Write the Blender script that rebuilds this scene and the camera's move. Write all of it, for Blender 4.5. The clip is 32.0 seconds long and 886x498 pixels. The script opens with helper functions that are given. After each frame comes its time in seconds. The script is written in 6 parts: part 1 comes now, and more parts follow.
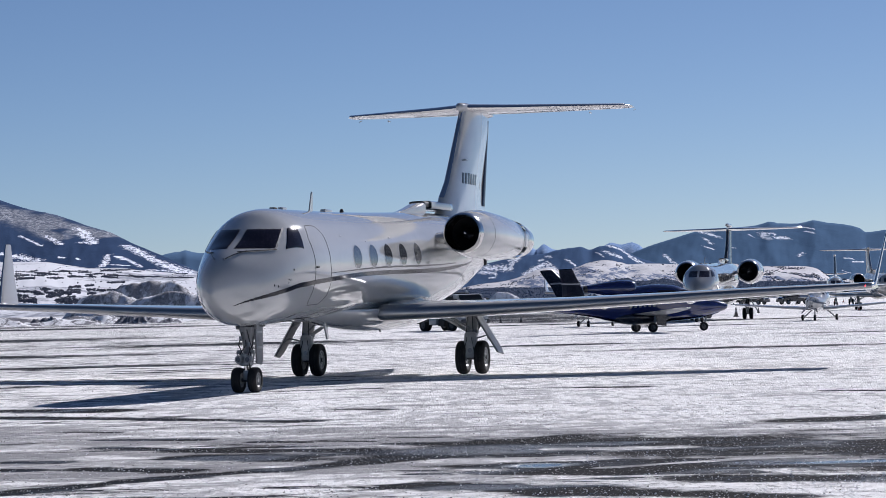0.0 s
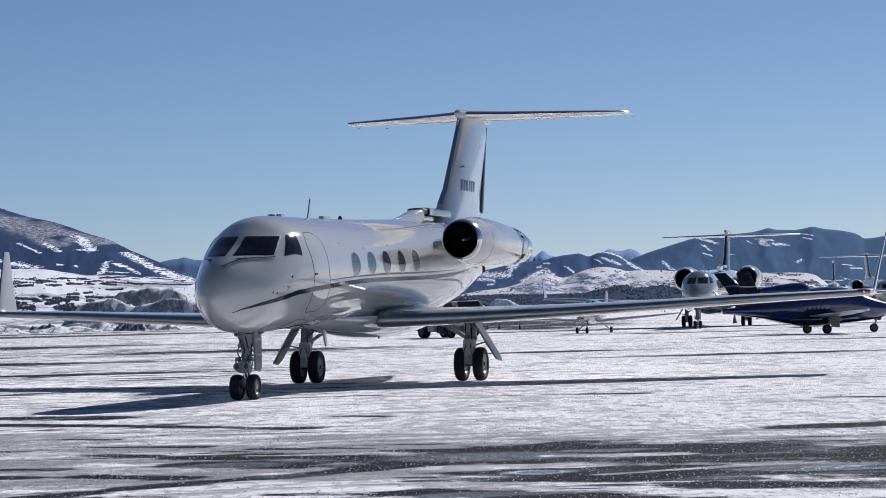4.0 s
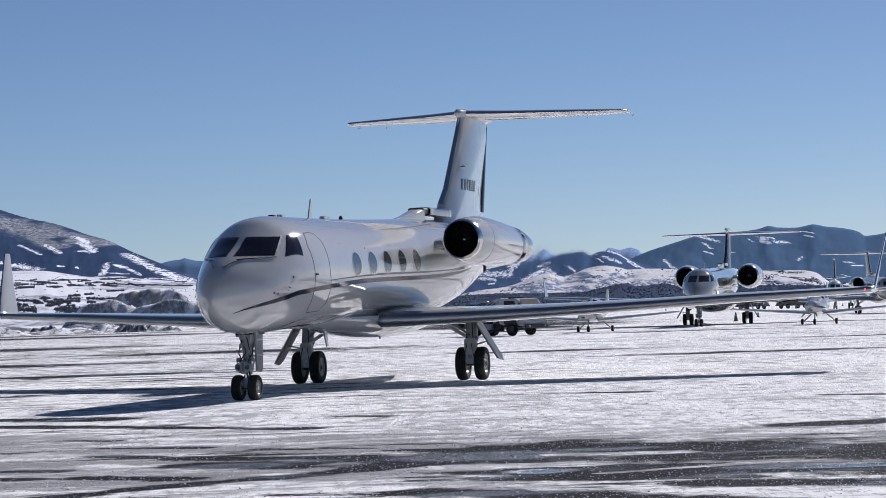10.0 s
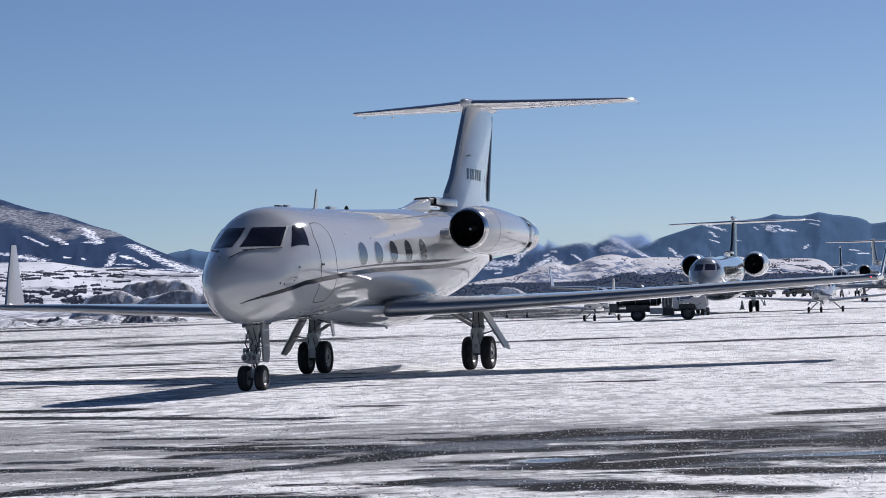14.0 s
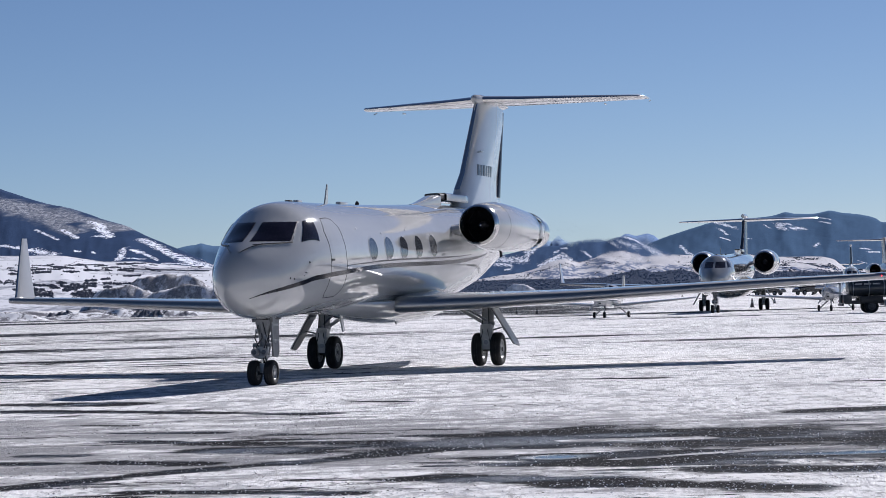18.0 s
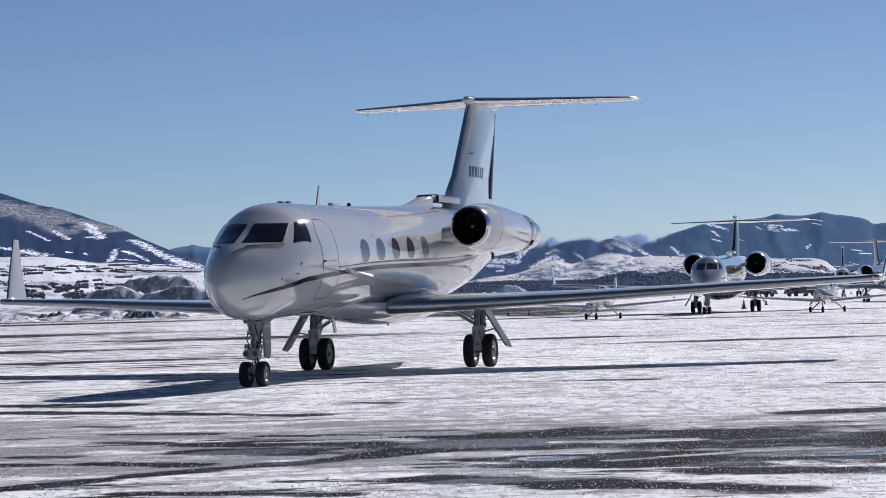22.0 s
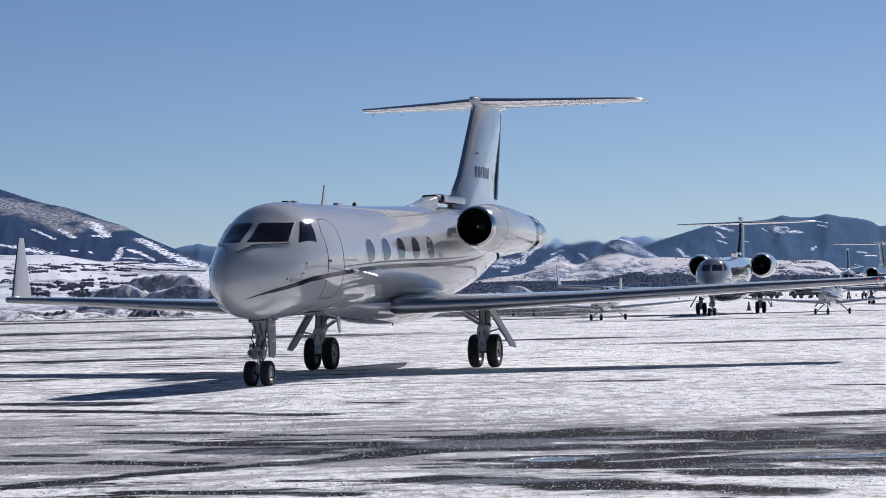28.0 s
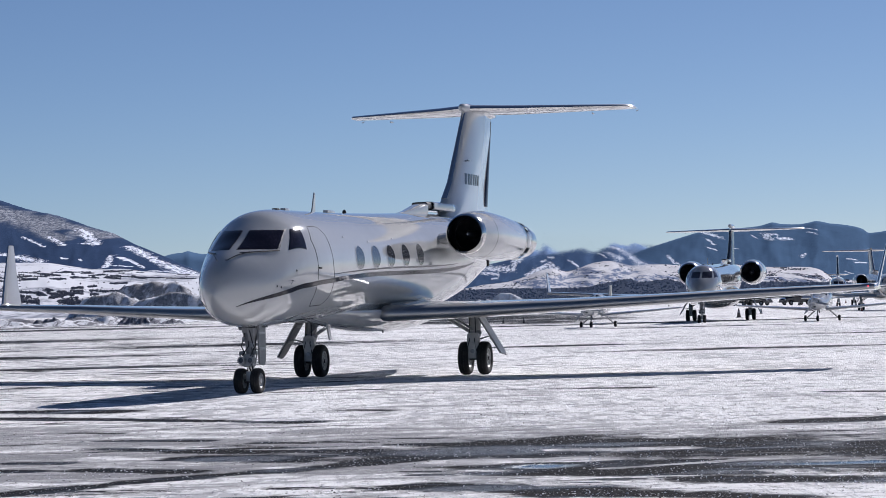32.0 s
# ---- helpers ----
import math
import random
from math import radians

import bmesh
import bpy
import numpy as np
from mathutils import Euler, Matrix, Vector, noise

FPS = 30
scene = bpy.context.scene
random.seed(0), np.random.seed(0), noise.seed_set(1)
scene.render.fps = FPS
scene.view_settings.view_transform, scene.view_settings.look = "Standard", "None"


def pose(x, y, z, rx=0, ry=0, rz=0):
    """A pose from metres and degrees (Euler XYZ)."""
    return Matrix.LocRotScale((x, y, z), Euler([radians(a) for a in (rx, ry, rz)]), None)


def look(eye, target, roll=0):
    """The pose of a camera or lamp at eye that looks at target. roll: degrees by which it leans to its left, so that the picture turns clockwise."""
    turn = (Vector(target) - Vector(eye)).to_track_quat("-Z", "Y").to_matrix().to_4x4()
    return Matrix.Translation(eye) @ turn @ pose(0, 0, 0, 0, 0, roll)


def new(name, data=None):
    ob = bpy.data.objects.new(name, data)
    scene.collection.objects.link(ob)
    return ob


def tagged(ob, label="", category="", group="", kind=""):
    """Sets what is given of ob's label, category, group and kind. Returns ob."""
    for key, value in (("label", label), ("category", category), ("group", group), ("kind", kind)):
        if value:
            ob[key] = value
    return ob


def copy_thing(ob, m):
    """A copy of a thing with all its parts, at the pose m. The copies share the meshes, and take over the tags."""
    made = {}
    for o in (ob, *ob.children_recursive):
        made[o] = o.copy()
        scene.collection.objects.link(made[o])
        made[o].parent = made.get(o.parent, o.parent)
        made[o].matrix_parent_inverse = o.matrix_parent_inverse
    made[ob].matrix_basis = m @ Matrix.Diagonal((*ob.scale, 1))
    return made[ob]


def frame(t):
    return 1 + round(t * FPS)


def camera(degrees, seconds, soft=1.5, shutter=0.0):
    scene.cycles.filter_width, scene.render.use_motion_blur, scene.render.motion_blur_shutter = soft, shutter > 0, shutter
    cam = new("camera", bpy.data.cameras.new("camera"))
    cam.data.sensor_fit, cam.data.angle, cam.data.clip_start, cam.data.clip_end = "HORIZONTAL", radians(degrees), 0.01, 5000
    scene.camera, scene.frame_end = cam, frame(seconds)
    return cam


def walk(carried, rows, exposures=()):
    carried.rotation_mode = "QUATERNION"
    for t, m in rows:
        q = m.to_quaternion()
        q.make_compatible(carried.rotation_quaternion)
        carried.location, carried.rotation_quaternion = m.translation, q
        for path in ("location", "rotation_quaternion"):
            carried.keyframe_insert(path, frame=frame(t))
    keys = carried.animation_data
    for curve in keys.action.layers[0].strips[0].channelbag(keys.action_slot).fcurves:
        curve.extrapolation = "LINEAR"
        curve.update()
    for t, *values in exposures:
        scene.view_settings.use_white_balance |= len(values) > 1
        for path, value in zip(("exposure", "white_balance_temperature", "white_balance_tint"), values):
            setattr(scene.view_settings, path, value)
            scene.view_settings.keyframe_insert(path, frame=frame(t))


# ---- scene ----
# ---------------- camera and its path ----------------
cam = camera(20.07, 32.0, soft=0.75)
EYE = (0.0, 0.0, 1.794)
# seconds, degrees to the right of +Y, degrees up, degrees by which the right side is raised
VIEW = [
    (0.0, 0.06, 1.188, -1.379), (0.5, 0.029, 1.154, -1.364), (1.0, -0.017, 1.101, -1.304), (1.5, -0.04, 1.063, -1.308),
    (2.0, 0.003, 1.079, -1.32), (2.5, 0.079, 1.152, -1.401), (3.0, 0.122, 1.246, -1.463), (3.5, 0.121, 1.345, -1.46),
    (5.5, -0.004, 1.335, -1.4), (6.0, 0.037, 1.409, -1.469), (6.5, 0.023, 1.46, -1.534), (7.0, -0.039, 1.461, -1.51),
    (7.5, -0.092, 1.454, -1.416), (8.0, -0.092, 1.494, -1.435), (8.5, -0.056, 1.516, -1.461), (9.0, -0.013, 1.459, -1.586),
    (9.5, 0.04, 1.365, -1.674), (10.0, 0.081, 1.333, -1.743), (10.5, 0.058, 1.342, -1.834), (11.0, -0.03, 1.326, -1.793),
    (11.5, -0.109, 1.267, -1.791), (12.0, -0.126, 1.221, -1.796), (12.5, -0.075, 1.221, -1.799), (13.0, -0.038, 1.244, -1.841),
    (13.5, -0.045, 1.206, -1.91), (14.0, -0.065, 1.1, -1.988), (14.5, -0.084, 0.991, -2.06), (16.5, -0.129, 1.029, -2.022),
    (17.0, -0.173, 1.023, -1.874), (17.5, -0.239, 1.025, -1.743), (18.0, -0.302, 1.015, -1.63), (18.5, -0.344, 1.001, -1.528),
    (19.0, -0.345, 1.005, -1.442), (19.5, -0.306, 1.026, -1.392), (20.0, -0.253, 1.069, -1.45), (20.5, -0.225, 1.11, -1.522),
    (21.0, -0.198, 1.132, -1.558), (21.5, -0.153, 1.101, -1.625), (22.0, -0.114, 1.041, -1.599), (22.5, -0.108, 0.994, -1.548),
    (23.0, -0.168, 0.987, -1.512), (23.5, -0.206, 0.996, -1.508), (24.0, -0.205, 1.008, -1.501), (24.5, -0.166, 1.032, -1.53),
    (25.0, -0.143, 1.049, -1.559), (25.5, -0.125, 1.054, -1.568), (27.5, -0.224, 1.105, -1.361), (28.0, -0.234, 1.048, -1.334),
    (28.5, -0.216, 0.962, -1.423), (29.0, -0.175, 0.927, -1.602), (29.5, -0.126, 0.966, -1.694), (30.0, -0.097, 1.06, -1.7),
    (30.5, -0.074, 1.144, -1.639), (31.0, -0.064, 1.201, -1.481), (31.5, -0.034, 1.234, -1.426), (32.0, 0.0, 1.209, -1.394),
]


def aim(turn, up, lean):
    a, e = radians(turn), radians(up)
    way = Vector((math.sin(a) * math.cos(e), math.cos(a) * math.cos(e), math.sin(e)))
    return look(EYE, Vector(EYE) + way, lean)


walk(cam, [(t, aim(a, e, r)) for t, a, e, r in VIEW], [(0, 0.0, 6150, 16), (32, 0.0, 6150, 16)])

# ---------------- world and sun ----------------
SUN_TURN, SUN_UP = 30.0, 29.0
world = bpy.data.worlds.new("sky")
scene.world = world
world.use_nodes = True
wt = world.node_tree
sky = wt.nodes.new("ShaderNodeTexSky")
sky.sky_type = "NISHITA"
sky.sun_disc = False
sky.sun_elevation, sky.sun_rotation = radians(SUN_UP), radians(SUN_TURN)
sky.altitude, sky.air_density, sky.dust_density, sky.ozone_density = 1800, 0.76, 0.30, 3.6
wt.nodes["Background"].inputs["Strength"].default_value = 0.058
wt.links.new(sky.outputs[0], wt.nodes["Background"].inputs["Color"])

sun = new("sun", bpy.data.lights.new("sun", "SUN"))
sun.data.energy, sun.data.angle, sun.data.color = 6.35, radians(0.53), (1.0, 0.965, 0.92)
sd = Vector((math.sin(radians(SUN_TURN)) * math.cos(radians(SUN_UP)), math.cos(radians(SUN_TURN)) * math.cos(radians(SUN_UP)), math.sin(radians(SUN_UP))))
sun.matrix_world = look(sd * 300, (0, 0, 0))


# ---------------- material helpers ----------------
class Nodes:
    """A node material under construction."""

    def __init__(self, name):
        self.m = bpy.data.materials.new(name)
        self.m.use_nodes = True
        self.t = self.m.node_tree
        self.b = self.t.nodes["Principled BSDF"]

    def add(self, kind):
        return self.t.nodes.new(kind)

    def link(self, a, b):
        self.t.links.new(a, b)

    def put(self, sock, v):
        if isinstance(v, bpy.types.NodeSocket):
            self.link(v, sock)
        else:
            sock.default_value = v

    def math(self, op, a, b=0.0, c=0.0, clamp=False):
        n = self.add("ShaderNodeMath")
        n.operation, n.use_clamp = op, clamp
        for s, v in zip(n.inputs, (a, b, c)):
            self.put(s, v)
        return n.outputs[0]

    def coords(self, scale=(1, 1, 1), shift=(0, 0, 0), which="Object"):
        c = self.add("ShaderNodeTexCoord")
        mp = self.add("ShaderNodeMapping")
        mp.inputs["Scale"].default_value, mp.inputs["Location"].default_value = scale, shift
        self.link(c.outputs[which], mp.inputs["Vector"])
        return mp.outputs[0]

    def noise(self, vec, scale, detail=4, rough=0.55, warp=0.0):
        n = self.add("ShaderNodeTexNoise")
        self.link(vec, n.inputs["Vector"])
        n.inputs["Scale"].default_value, n.inputs["Detail"].default_value = scale, detail
        n.inputs["Roughness"].default_value, n.inputs["Distortion"].default_value = rough, warp
        return n.outputs[0]

    def step(self, v, a, b, lo=0.0, hi=1.0):
        n = self.add("ShaderNodeMapRange")
        n.interpolation_type = "SMOOTHSTEP"
        self.put(n.inputs[0], v)
        for i, x in enumerate((a, b, lo, hi)):
            self.put(n.inputs[i + 1], x)
        return n.outputs[0]

    def mix(self, f, a, b):
        n = self.add("ShaderNodeMix")
        n.data_type = "RGBA"
        self.put(n.inputs[0], f)
        for s, v in ((n.inputs[6], a), (n.inputs[7], b)):
            self.put(s, v if isinstance(v, bpy.types.NodeSocket) else (*v, 1))
        return n.outputs[2]

    def band(self, x, y, a, b, wide):
        """1 along the line from a to b, falling to 0 at that many metres from it, and on below."""
        bx, by = b[0] - a[0], b[1] - a[1]
        k = 1.0 / max(bx * bx + by * by, 1e-6)
        dx, dy = self.math("SUBTRACT", x, a[0]), self.math("SUBTRACT", y, a[1])
        h = self.math("MULTIPLY_ADD", dx, bx * k, self.math("MULTIPLY", dy, by * k), clamp=True)
        ex, ey = self.math("MULTIPLY_ADD", h, -bx, dx), self.math("MULTIPLY_ADD", h, -by, dy)
        q = self.math("SQRT", self.math("MULTIPLY_ADD", ex, ex, self.math("MULTIPLY", ey, ey)))
        return self.math("MULTIPLY_ADD", q, -1.0 / wide, 1.0)

    def most(self, values):
        top = values[0]
        for v in values[1:]:
            top = self.math("MAXIMUM", top, v)
        return top

    def bump(self, h, dist, strength=1.0, under=None):
        n = self.add("ShaderNodeBump")
        n.inputs["Strength"].default_value, n.inputs["Distance"].default_value = strength, dist
        self.link(h, n.inputs["Height"])
        if under:
            self.link(under, n.inputs["Normal"])
        self.link(n.outputs[0], self.b.inputs["Normal"])
        return n.outputs[0]

    def set(self, **kw):
        for k, v in kw.items():
            s = self.b.inputs[k.replace("_", " ")]
            if isinstance(v, tuple) and len(v) == 3:
                v = (*v, 1)
            self.put(s, v)
        return self.m


def paint(name, col, rough=0.25, metal=0.0, vary=0.12, scale=1.5, coat=0.0, grime=None, relief=0.0, grain=60.0, wavy=0.0):
    """Paint, metal, rubber: a colour with stains at a large scale and fine grain, rough in patches."""
    n = Nodes(name)
    v = n.coords()
    big = n.noise(v, scale, 5, 0.6, 0.4)
    fine = n.noise(v, grain, 3)
    dark = grime or tuple(c * (1 - 2.2 * vary) for c in col)
    f = n.math("MULTIPLY", n.step(big, 0.42, 0.75), 0.75)
    c = n.mix(f, col, dark)
    c = n.mix(n.step(fine, 0.3, 0.8, 0.0, vary), c, tuple(x * 0.6 for x in col))
    r = n.math("ADD", n.math("MULTIPLY", n.math("SUBTRACT", big, 0.5), 0.5 * rough), rough, clamp=True)
    n.set(Base_Color=c, Roughness=r, Metallic=metal, Coat_Weight=coat, Coat_Roughness=0.04)
    if relief:
        n.bump(fine, relief)
    if wavy:
        # thin skin between its frames, never quite flat
        n.bump(n.math("ADD", n.noise(n.coords((0.8, 1.5, 1.5)), 1.4, 3, 0.5), n.math("MULTIPLY", n.noise(n.coords((1.6, 1, 1)), 7, 3, 0.6), 0.035)), wavy, 1.0)
    return n.m


def glow(name, col, strength):
    n = Nodes(name)
    return n.set(Base_Color=col, Emission_Color=col, Emission_Strength=strength)


# ---------------- mesh helpers ----------------
def mesh_of(name, bm, mat, smooth=True, sharp=35):
    bmesh.ops.recalc_face_normals(bm, faces=bm.faces)
    me = bpy.data.meshes.new(name)
    lim = radians(sharp)
    for f in bm.faces:
        f.smooth = smooth
    for e in bm.edges:
        if len(e.link_faces) == 2 and e.calc_face_angle(0) > lim:
            e.smooth = False
    bm.to_mesh(me)
    bm.free()
    if mat:
        me.materials.append(mat)
    return me


def part(name, bm, mat, parent=None, label="", smooth=True, sharp=35):
    """A bmesh as ONE mesh object, under a thing or a part."""
    ob = new(name, mesh_of(name, bm, mat, smooth, sharp))
    if parent:
        ob.parent = parent
    return tagged(ob, label)


def thing(name, m, label, category, group=""):
    e = new(name)
    e.empty_display_size = 0.2
    e.matrix_basis = m
    return tagged(e, label, category, group)


def loft(rings, closed=True, cap=(True, True), bm=None):
    bm = bm or bmesh.new()
    vs = [[bm.verts.new(p) for p in r] for r in rings]
    n = len(vs[0])
    for a, b in zip(vs, vs[1:]):
        for i in range(n if closed else n - 1):
            j = (i + 1) % n
            bm.faces.new((a[i], a[j], b[j], b[i]))
    for on, r in zip(cap, (vs[0], vs[-1])):
        if on and closed:
            bm.faces.new(r)
    return bm


def lathe(profile, axis="y", at=(0, 0, 0), n=24, bm=None, cap=(True, True)):
    """profile: (along, radius) pairs turned about the axis."""
    rings = []
    for a, r in profile:
        ring = []
        for k in range(n):
            c, s = r * math.cos(2 * math.pi * k / n), r * math.sin(2 * math.pi * k / n)
            p = {"x": (a, c, s), "y": (s, a, c), "z": (c, s, a)}[axis]
            ring.append(Vector(p) + Vector(at))
        rings.append(ring)
    return loft(rings, True, cap, bm)


def tube(path, r, n=8, bm=None):
    path = [Vector(p) for p in path]
    rs = r if isinstance(r, (list, tuple)) else [r] * len(path)
    rings = []
    for i, p in enumerate(path):
        d = (path[min(i + 1, len(path) - 1)] - path[max(i - 1, 0)]).normalized()
        q = d.to_track_quat("Z", "Y")
        rings.append([p + q @ Vector((rs[i] * math.cos(2 * math.pi * k / n), rs[i] * math.sin(2 * math.pi * k / n), 0)) for k in range(n)])
    return loft(rings, True, (True, True), bm)


def box(at, size, bevel=0.0, rot=(0, 0, 0), bm=None, taper=(1, 1)):
    """A block with rounded edges; taper: how its top shrinks in x and y."""
    made = bmesh.new()
    bmesh.ops.create_cube(made, size=1)
    for v in made.verts:
        k = v.co.z + 0.5
        v.co = Vector((v.co.x * size[0] * (1 + (taper[0] - 1) * k), v.co.y * size[1] * (1 + (taper[1] - 1) * k), v.co.z * size[2]))
    if bevel:
        bmesh.ops.bevel(made, geom=list(made.edges), offset=bevel, segments=2, affect="EDGES", profile=0.6)
    bmesh.ops.transform(made, matrix=pose(*at, *rot), verts=made.verts)
    return join(bm, made)


def join(bm, made):
    if bm is None:
        return made
    me = bpy.data.meshes.new("tmp")
    made.to_mesh(me)
    made.free()
    bm.from_mesh(me)
    bpy.data.meshes.remove(me)
    return bm


def slab(outline, thick, m=None, bevel=0.0):
    """A flat outline in x and y, given thickness along z from 0."""
    bm = bmesh.new()
    f = bm.faces.new([bm.verts.new((x, y, 0)) for x, y in outline])
    ext = bmesh.ops.extrude_face_region(bm, geom=[f])["geom"]
    bmesh.ops.translate(bm, vec=(0, 0, thick), verts=[g for g in ext if isinstance(g, bmesh.types.BMVert)])
    if bevel:
        bmesh.ops.bevel(bm, geom=list(bm.edges), offset=bevel, segments=2, affect="EDGES")
    if m:
        bmesh.ops.transform(bm, matrix=m, verts=bm.verts)
    return bm


def smooth_curve(xs, ys, x):
    """A monotone cubic through the points."""
    n = len(xs)
    h = [xs[i + 1] - xs[i] for i in range(n - 1)]
    d = [(ys[i + 1] - ys[i]) / h[i] for i in range(n - 1)]
    m = [d[0]] + [0.0] * (n - 2) + [d[-1]]
    for i in range(1, n - 1):
        if d[i - 1] * d[i] > 0:
            a, b = 2 * h[i] + h[i - 1], h[i] + 2 * h[i - 1]
            m[i] = (a + b) / (a / d[i - 1] + b / d[i])
    i = 0
    while i < n - 2 and x > xs[i + 1]:
        i += 1
    t = (x - xs[i]) / h[i]
    return (2 * t**3 - 3 * t**2 + 1) * ys[i] + (t**3 - 2 * t**2 + t) * h[i] * m[i] + (3 * t**2 - 2 * t**3) * ys[i + 1] + (t**3 - t**2) * h[i] * m[i + 1]


def foil(n=14, thick=0.12, blunt=0.0):
    """A wing section, chord 1: (back, up) from the rear edge over the top, round the nose and under to the rear."""
    def half(x):
        return 5 * thick * (0.2969 * math.sqrt(x) - 0.126 * x - 0.3516 * x**2 + 0.2843 * x**3 - 0.1036 * x**4) + blunt * thick * math.sqrt(x / 0.05) * math.exp(-x / 0.05)
    xs = [0.5 * (1 - math.cos(math.pi * k / n)) for k in range(n + 1)]
    top = [(x, half(x) + 0.25 * thick * x * (1 - x)) for x in reversed(xs)]
    low = [(x, -0.85 * half(x)) for x in xs[1:-1]]
    return top + low


def blade(sections, strip=None, swell=0.0, n=14, blunt=0.0):
    """A lofted wing. sections: (le point, chord, thickness ratio, twist degrees, up direction). strip: keep the nose part only, back to that share of the chord."""
    rings = []
    for le, chord, th, twist, up in sections:
        le, up = Vector(le), Vector(up).normalized()
        tw = Matrix.Rotation(radians(twist), 3, Vector((0, 1, 0)))
        pts = foil(n, th, blunt)
        if strip:
            pts = [p for p in pts if p[0] <= strip]
        ring = []
        for x, z in pts:
            g = swell
            out = Vector((-x * chord + (g if x < 0.01 else 0), 0, 0)) + up * (z * chord + (g if z > 0 else -g))
            ring.append(le + tw @ out)
        rings.append(ring)
    return loft(rings, strip is None, (True, True))


# ---------------- materials ----------------
WHITE = paint("pearl white gloss paint", (0.455, 0.458, 0.452), 0.05, metal=0.05, vary=0.04, scale=0.7, coat=0.7, grain=9, wavy=0.004)
NOSEGREY = paint("darker grey gear enamel", (0.21, 0.212, 0.22), 0.4, vary=0.15, scale=5)
GREYPAINT = paint("grey paint", (0.30, 0.31, 0.33), 0.3, vary=0.08, scale=2, coat=0.2)
EDGEMETAL = paint("brushed leading edge metal", (0.37, 0.37, 0.375), 0.40, metal=1.0, vary=0.06, scale=2.5, grain=30)
FRAMEGREY = paint("grey frame paint", (0.10, 0.105, 0.12), 0.7, vary=0.08, scale=3)
POLISHED = paint("polished metal", (0.68, 0.665, 0.64), 0.13, metal=1.0, vary=0.06, scale=2.5, grain=30, wavy=0.006)
STEEL = paint("gear steel", (0.28, 0.29, 0.30), 0.35, metal=0.5, vary=0.15, scale=6)
DARKSTEEL = paint("dark metal", (0.07, 0.07, 0.075), 0.45, metal=0.6, vary=0.15, scale=6)
RUBBER = paint("tyre rubber", (0.018, 0.018, 0.019), 0.75, vary=0.15, scale=5, grime=(0.035, 0.034, 0.033), relief=0.002)
RUBBER.node_tree.nodes["Principled BSDF"].inputs["Specular IOR Level"].default_value = 0.2
RIM = paint("wheel alloy", (0.30, 0.305, 0.31), 0.6, metal=0.8, vary=0.2, scale=12)
GLASS = paint("dark cockpit glass", (0.010, 0.008, 0.015), 0.06, vary=0.05, grain=20)
GLASS.node_tree.nodes["Principled BSDF"].inputs["Specular IOR Level"].default_value = 0.3
TRUCKGLASS = paint("dusty truck glass", (0.020, 0.022, 0.026), 0.35, vary=0.1, scale=3, grime=(0.05, 0.05, 0.05))
TRUCKGLASS.node_tree.nodes["Principled BSDF"].inputs["Specular IOR Level"].default_value = 0.15
CABINGLASS = paint("cabin window pane", (0.05, 0.055, 0.065), 0.06, vary=0.1, scale=2.5, coat=0.3, grain=20)
SEAM = paint("dark seam", (0.05, 0.05, 0.055), 0.85, vary=0.1)
SEAM.node_tree.nodes["Principled BSDF"].inputs["Specular IOR Level"].default_value = 0.1
GEARGREY = paint("light grey gear enamel", (0.46, 0.46, 0.455), 0.4, vary=0.12, scale=4, grime=(0.26, 0.25, 0.24))
# darker grey: the shade on the doors' inner faces is in the colour
DOORSHADE = paint("grey for shaded door insides", (0.17, 0.175, 0.185), 0.5, vary=0.15, scale=3)
STRIPE = paint("slate stripe paint", (0.012, 0.014, 0.022), 0.10, vary=0.06)
STRIPE.node_tree.nodes["Principled BSDF"].inputs["Specular IOR Level"].default_value = 0.25
BLACK = paint("black intake lining", (0.012, 0.012, 0.013), 0.5, vary=0.1)
FANBLADE = paint("fan blade metal", (0.05, 0.05, 0.055), 0.4, metal=0.8, vary=0.15, scale=8)
NAVY = paint("navy blue paint", (0.012, 0.02, 0.10), 0.12, vary=0.08, scale=0.8, coat=1.0, grain=12)
NAVYDARK = paint("black blue paint", (0.012, 0.013, 0.022), 0.18, vary=0.08, coat=0.5)
BRONZE = paint("bronze grey paint", (0.36, 0.33, 0.29), 0.25, vary=0.08, scale=0.8, coat=0.4)
REDLAMP = glow("red lamp glass", (1.0, 0.03, 0.04), 6.0)
LAMPGLASS = paint("lamp glass", (0.7, 0.72, 0.74), 0.08, vary=0.05, coat=0.6)
MATTESLATE = paint("dark slate blue gloss paint", (0.018, 0.026, 0.040), 0.25, vary=0.1, coat=0.25, wavy=0.006)
GREYWHITE = paint("grey white gloss paint", (0.26, 0.265, 0.265), 0.08, metal=0.12, vary=0.06, scale=0.7, coat=0.7, grain=9, wavy=0.01)
TRUCKWHITE = paint("truck white paint", (0.38, 0.39, 0.405), 0.3, vary=0.10, scale=1.2, coat=0.3, grime=(0.38, 0.36, 0.34))
TANK = paint("dark tank paint", (0.045, 0.05, 0.056), 0.22, metal=0.2, vary=0.1, scale=1.5)
# the grey stands for the cones' shaded side
CONESHADE = paint("cone plastic darkened as in shade", (0.095, 0.085, 0.080), 0.6, vary=0.2, scale=6)
ORANGE = paint("cone plastic", (0.26, 0.07, 0.05), 0.5, vary=0.2, scale=6)
BLUEINK = paint("blue lettering", (0.03, 0.05, 0.16), 0.4, vary=0.05)
CLOTHBLACK = paint("hose rubber", (0.02, 0.02, 0.022), 0.6, vary=0.1)


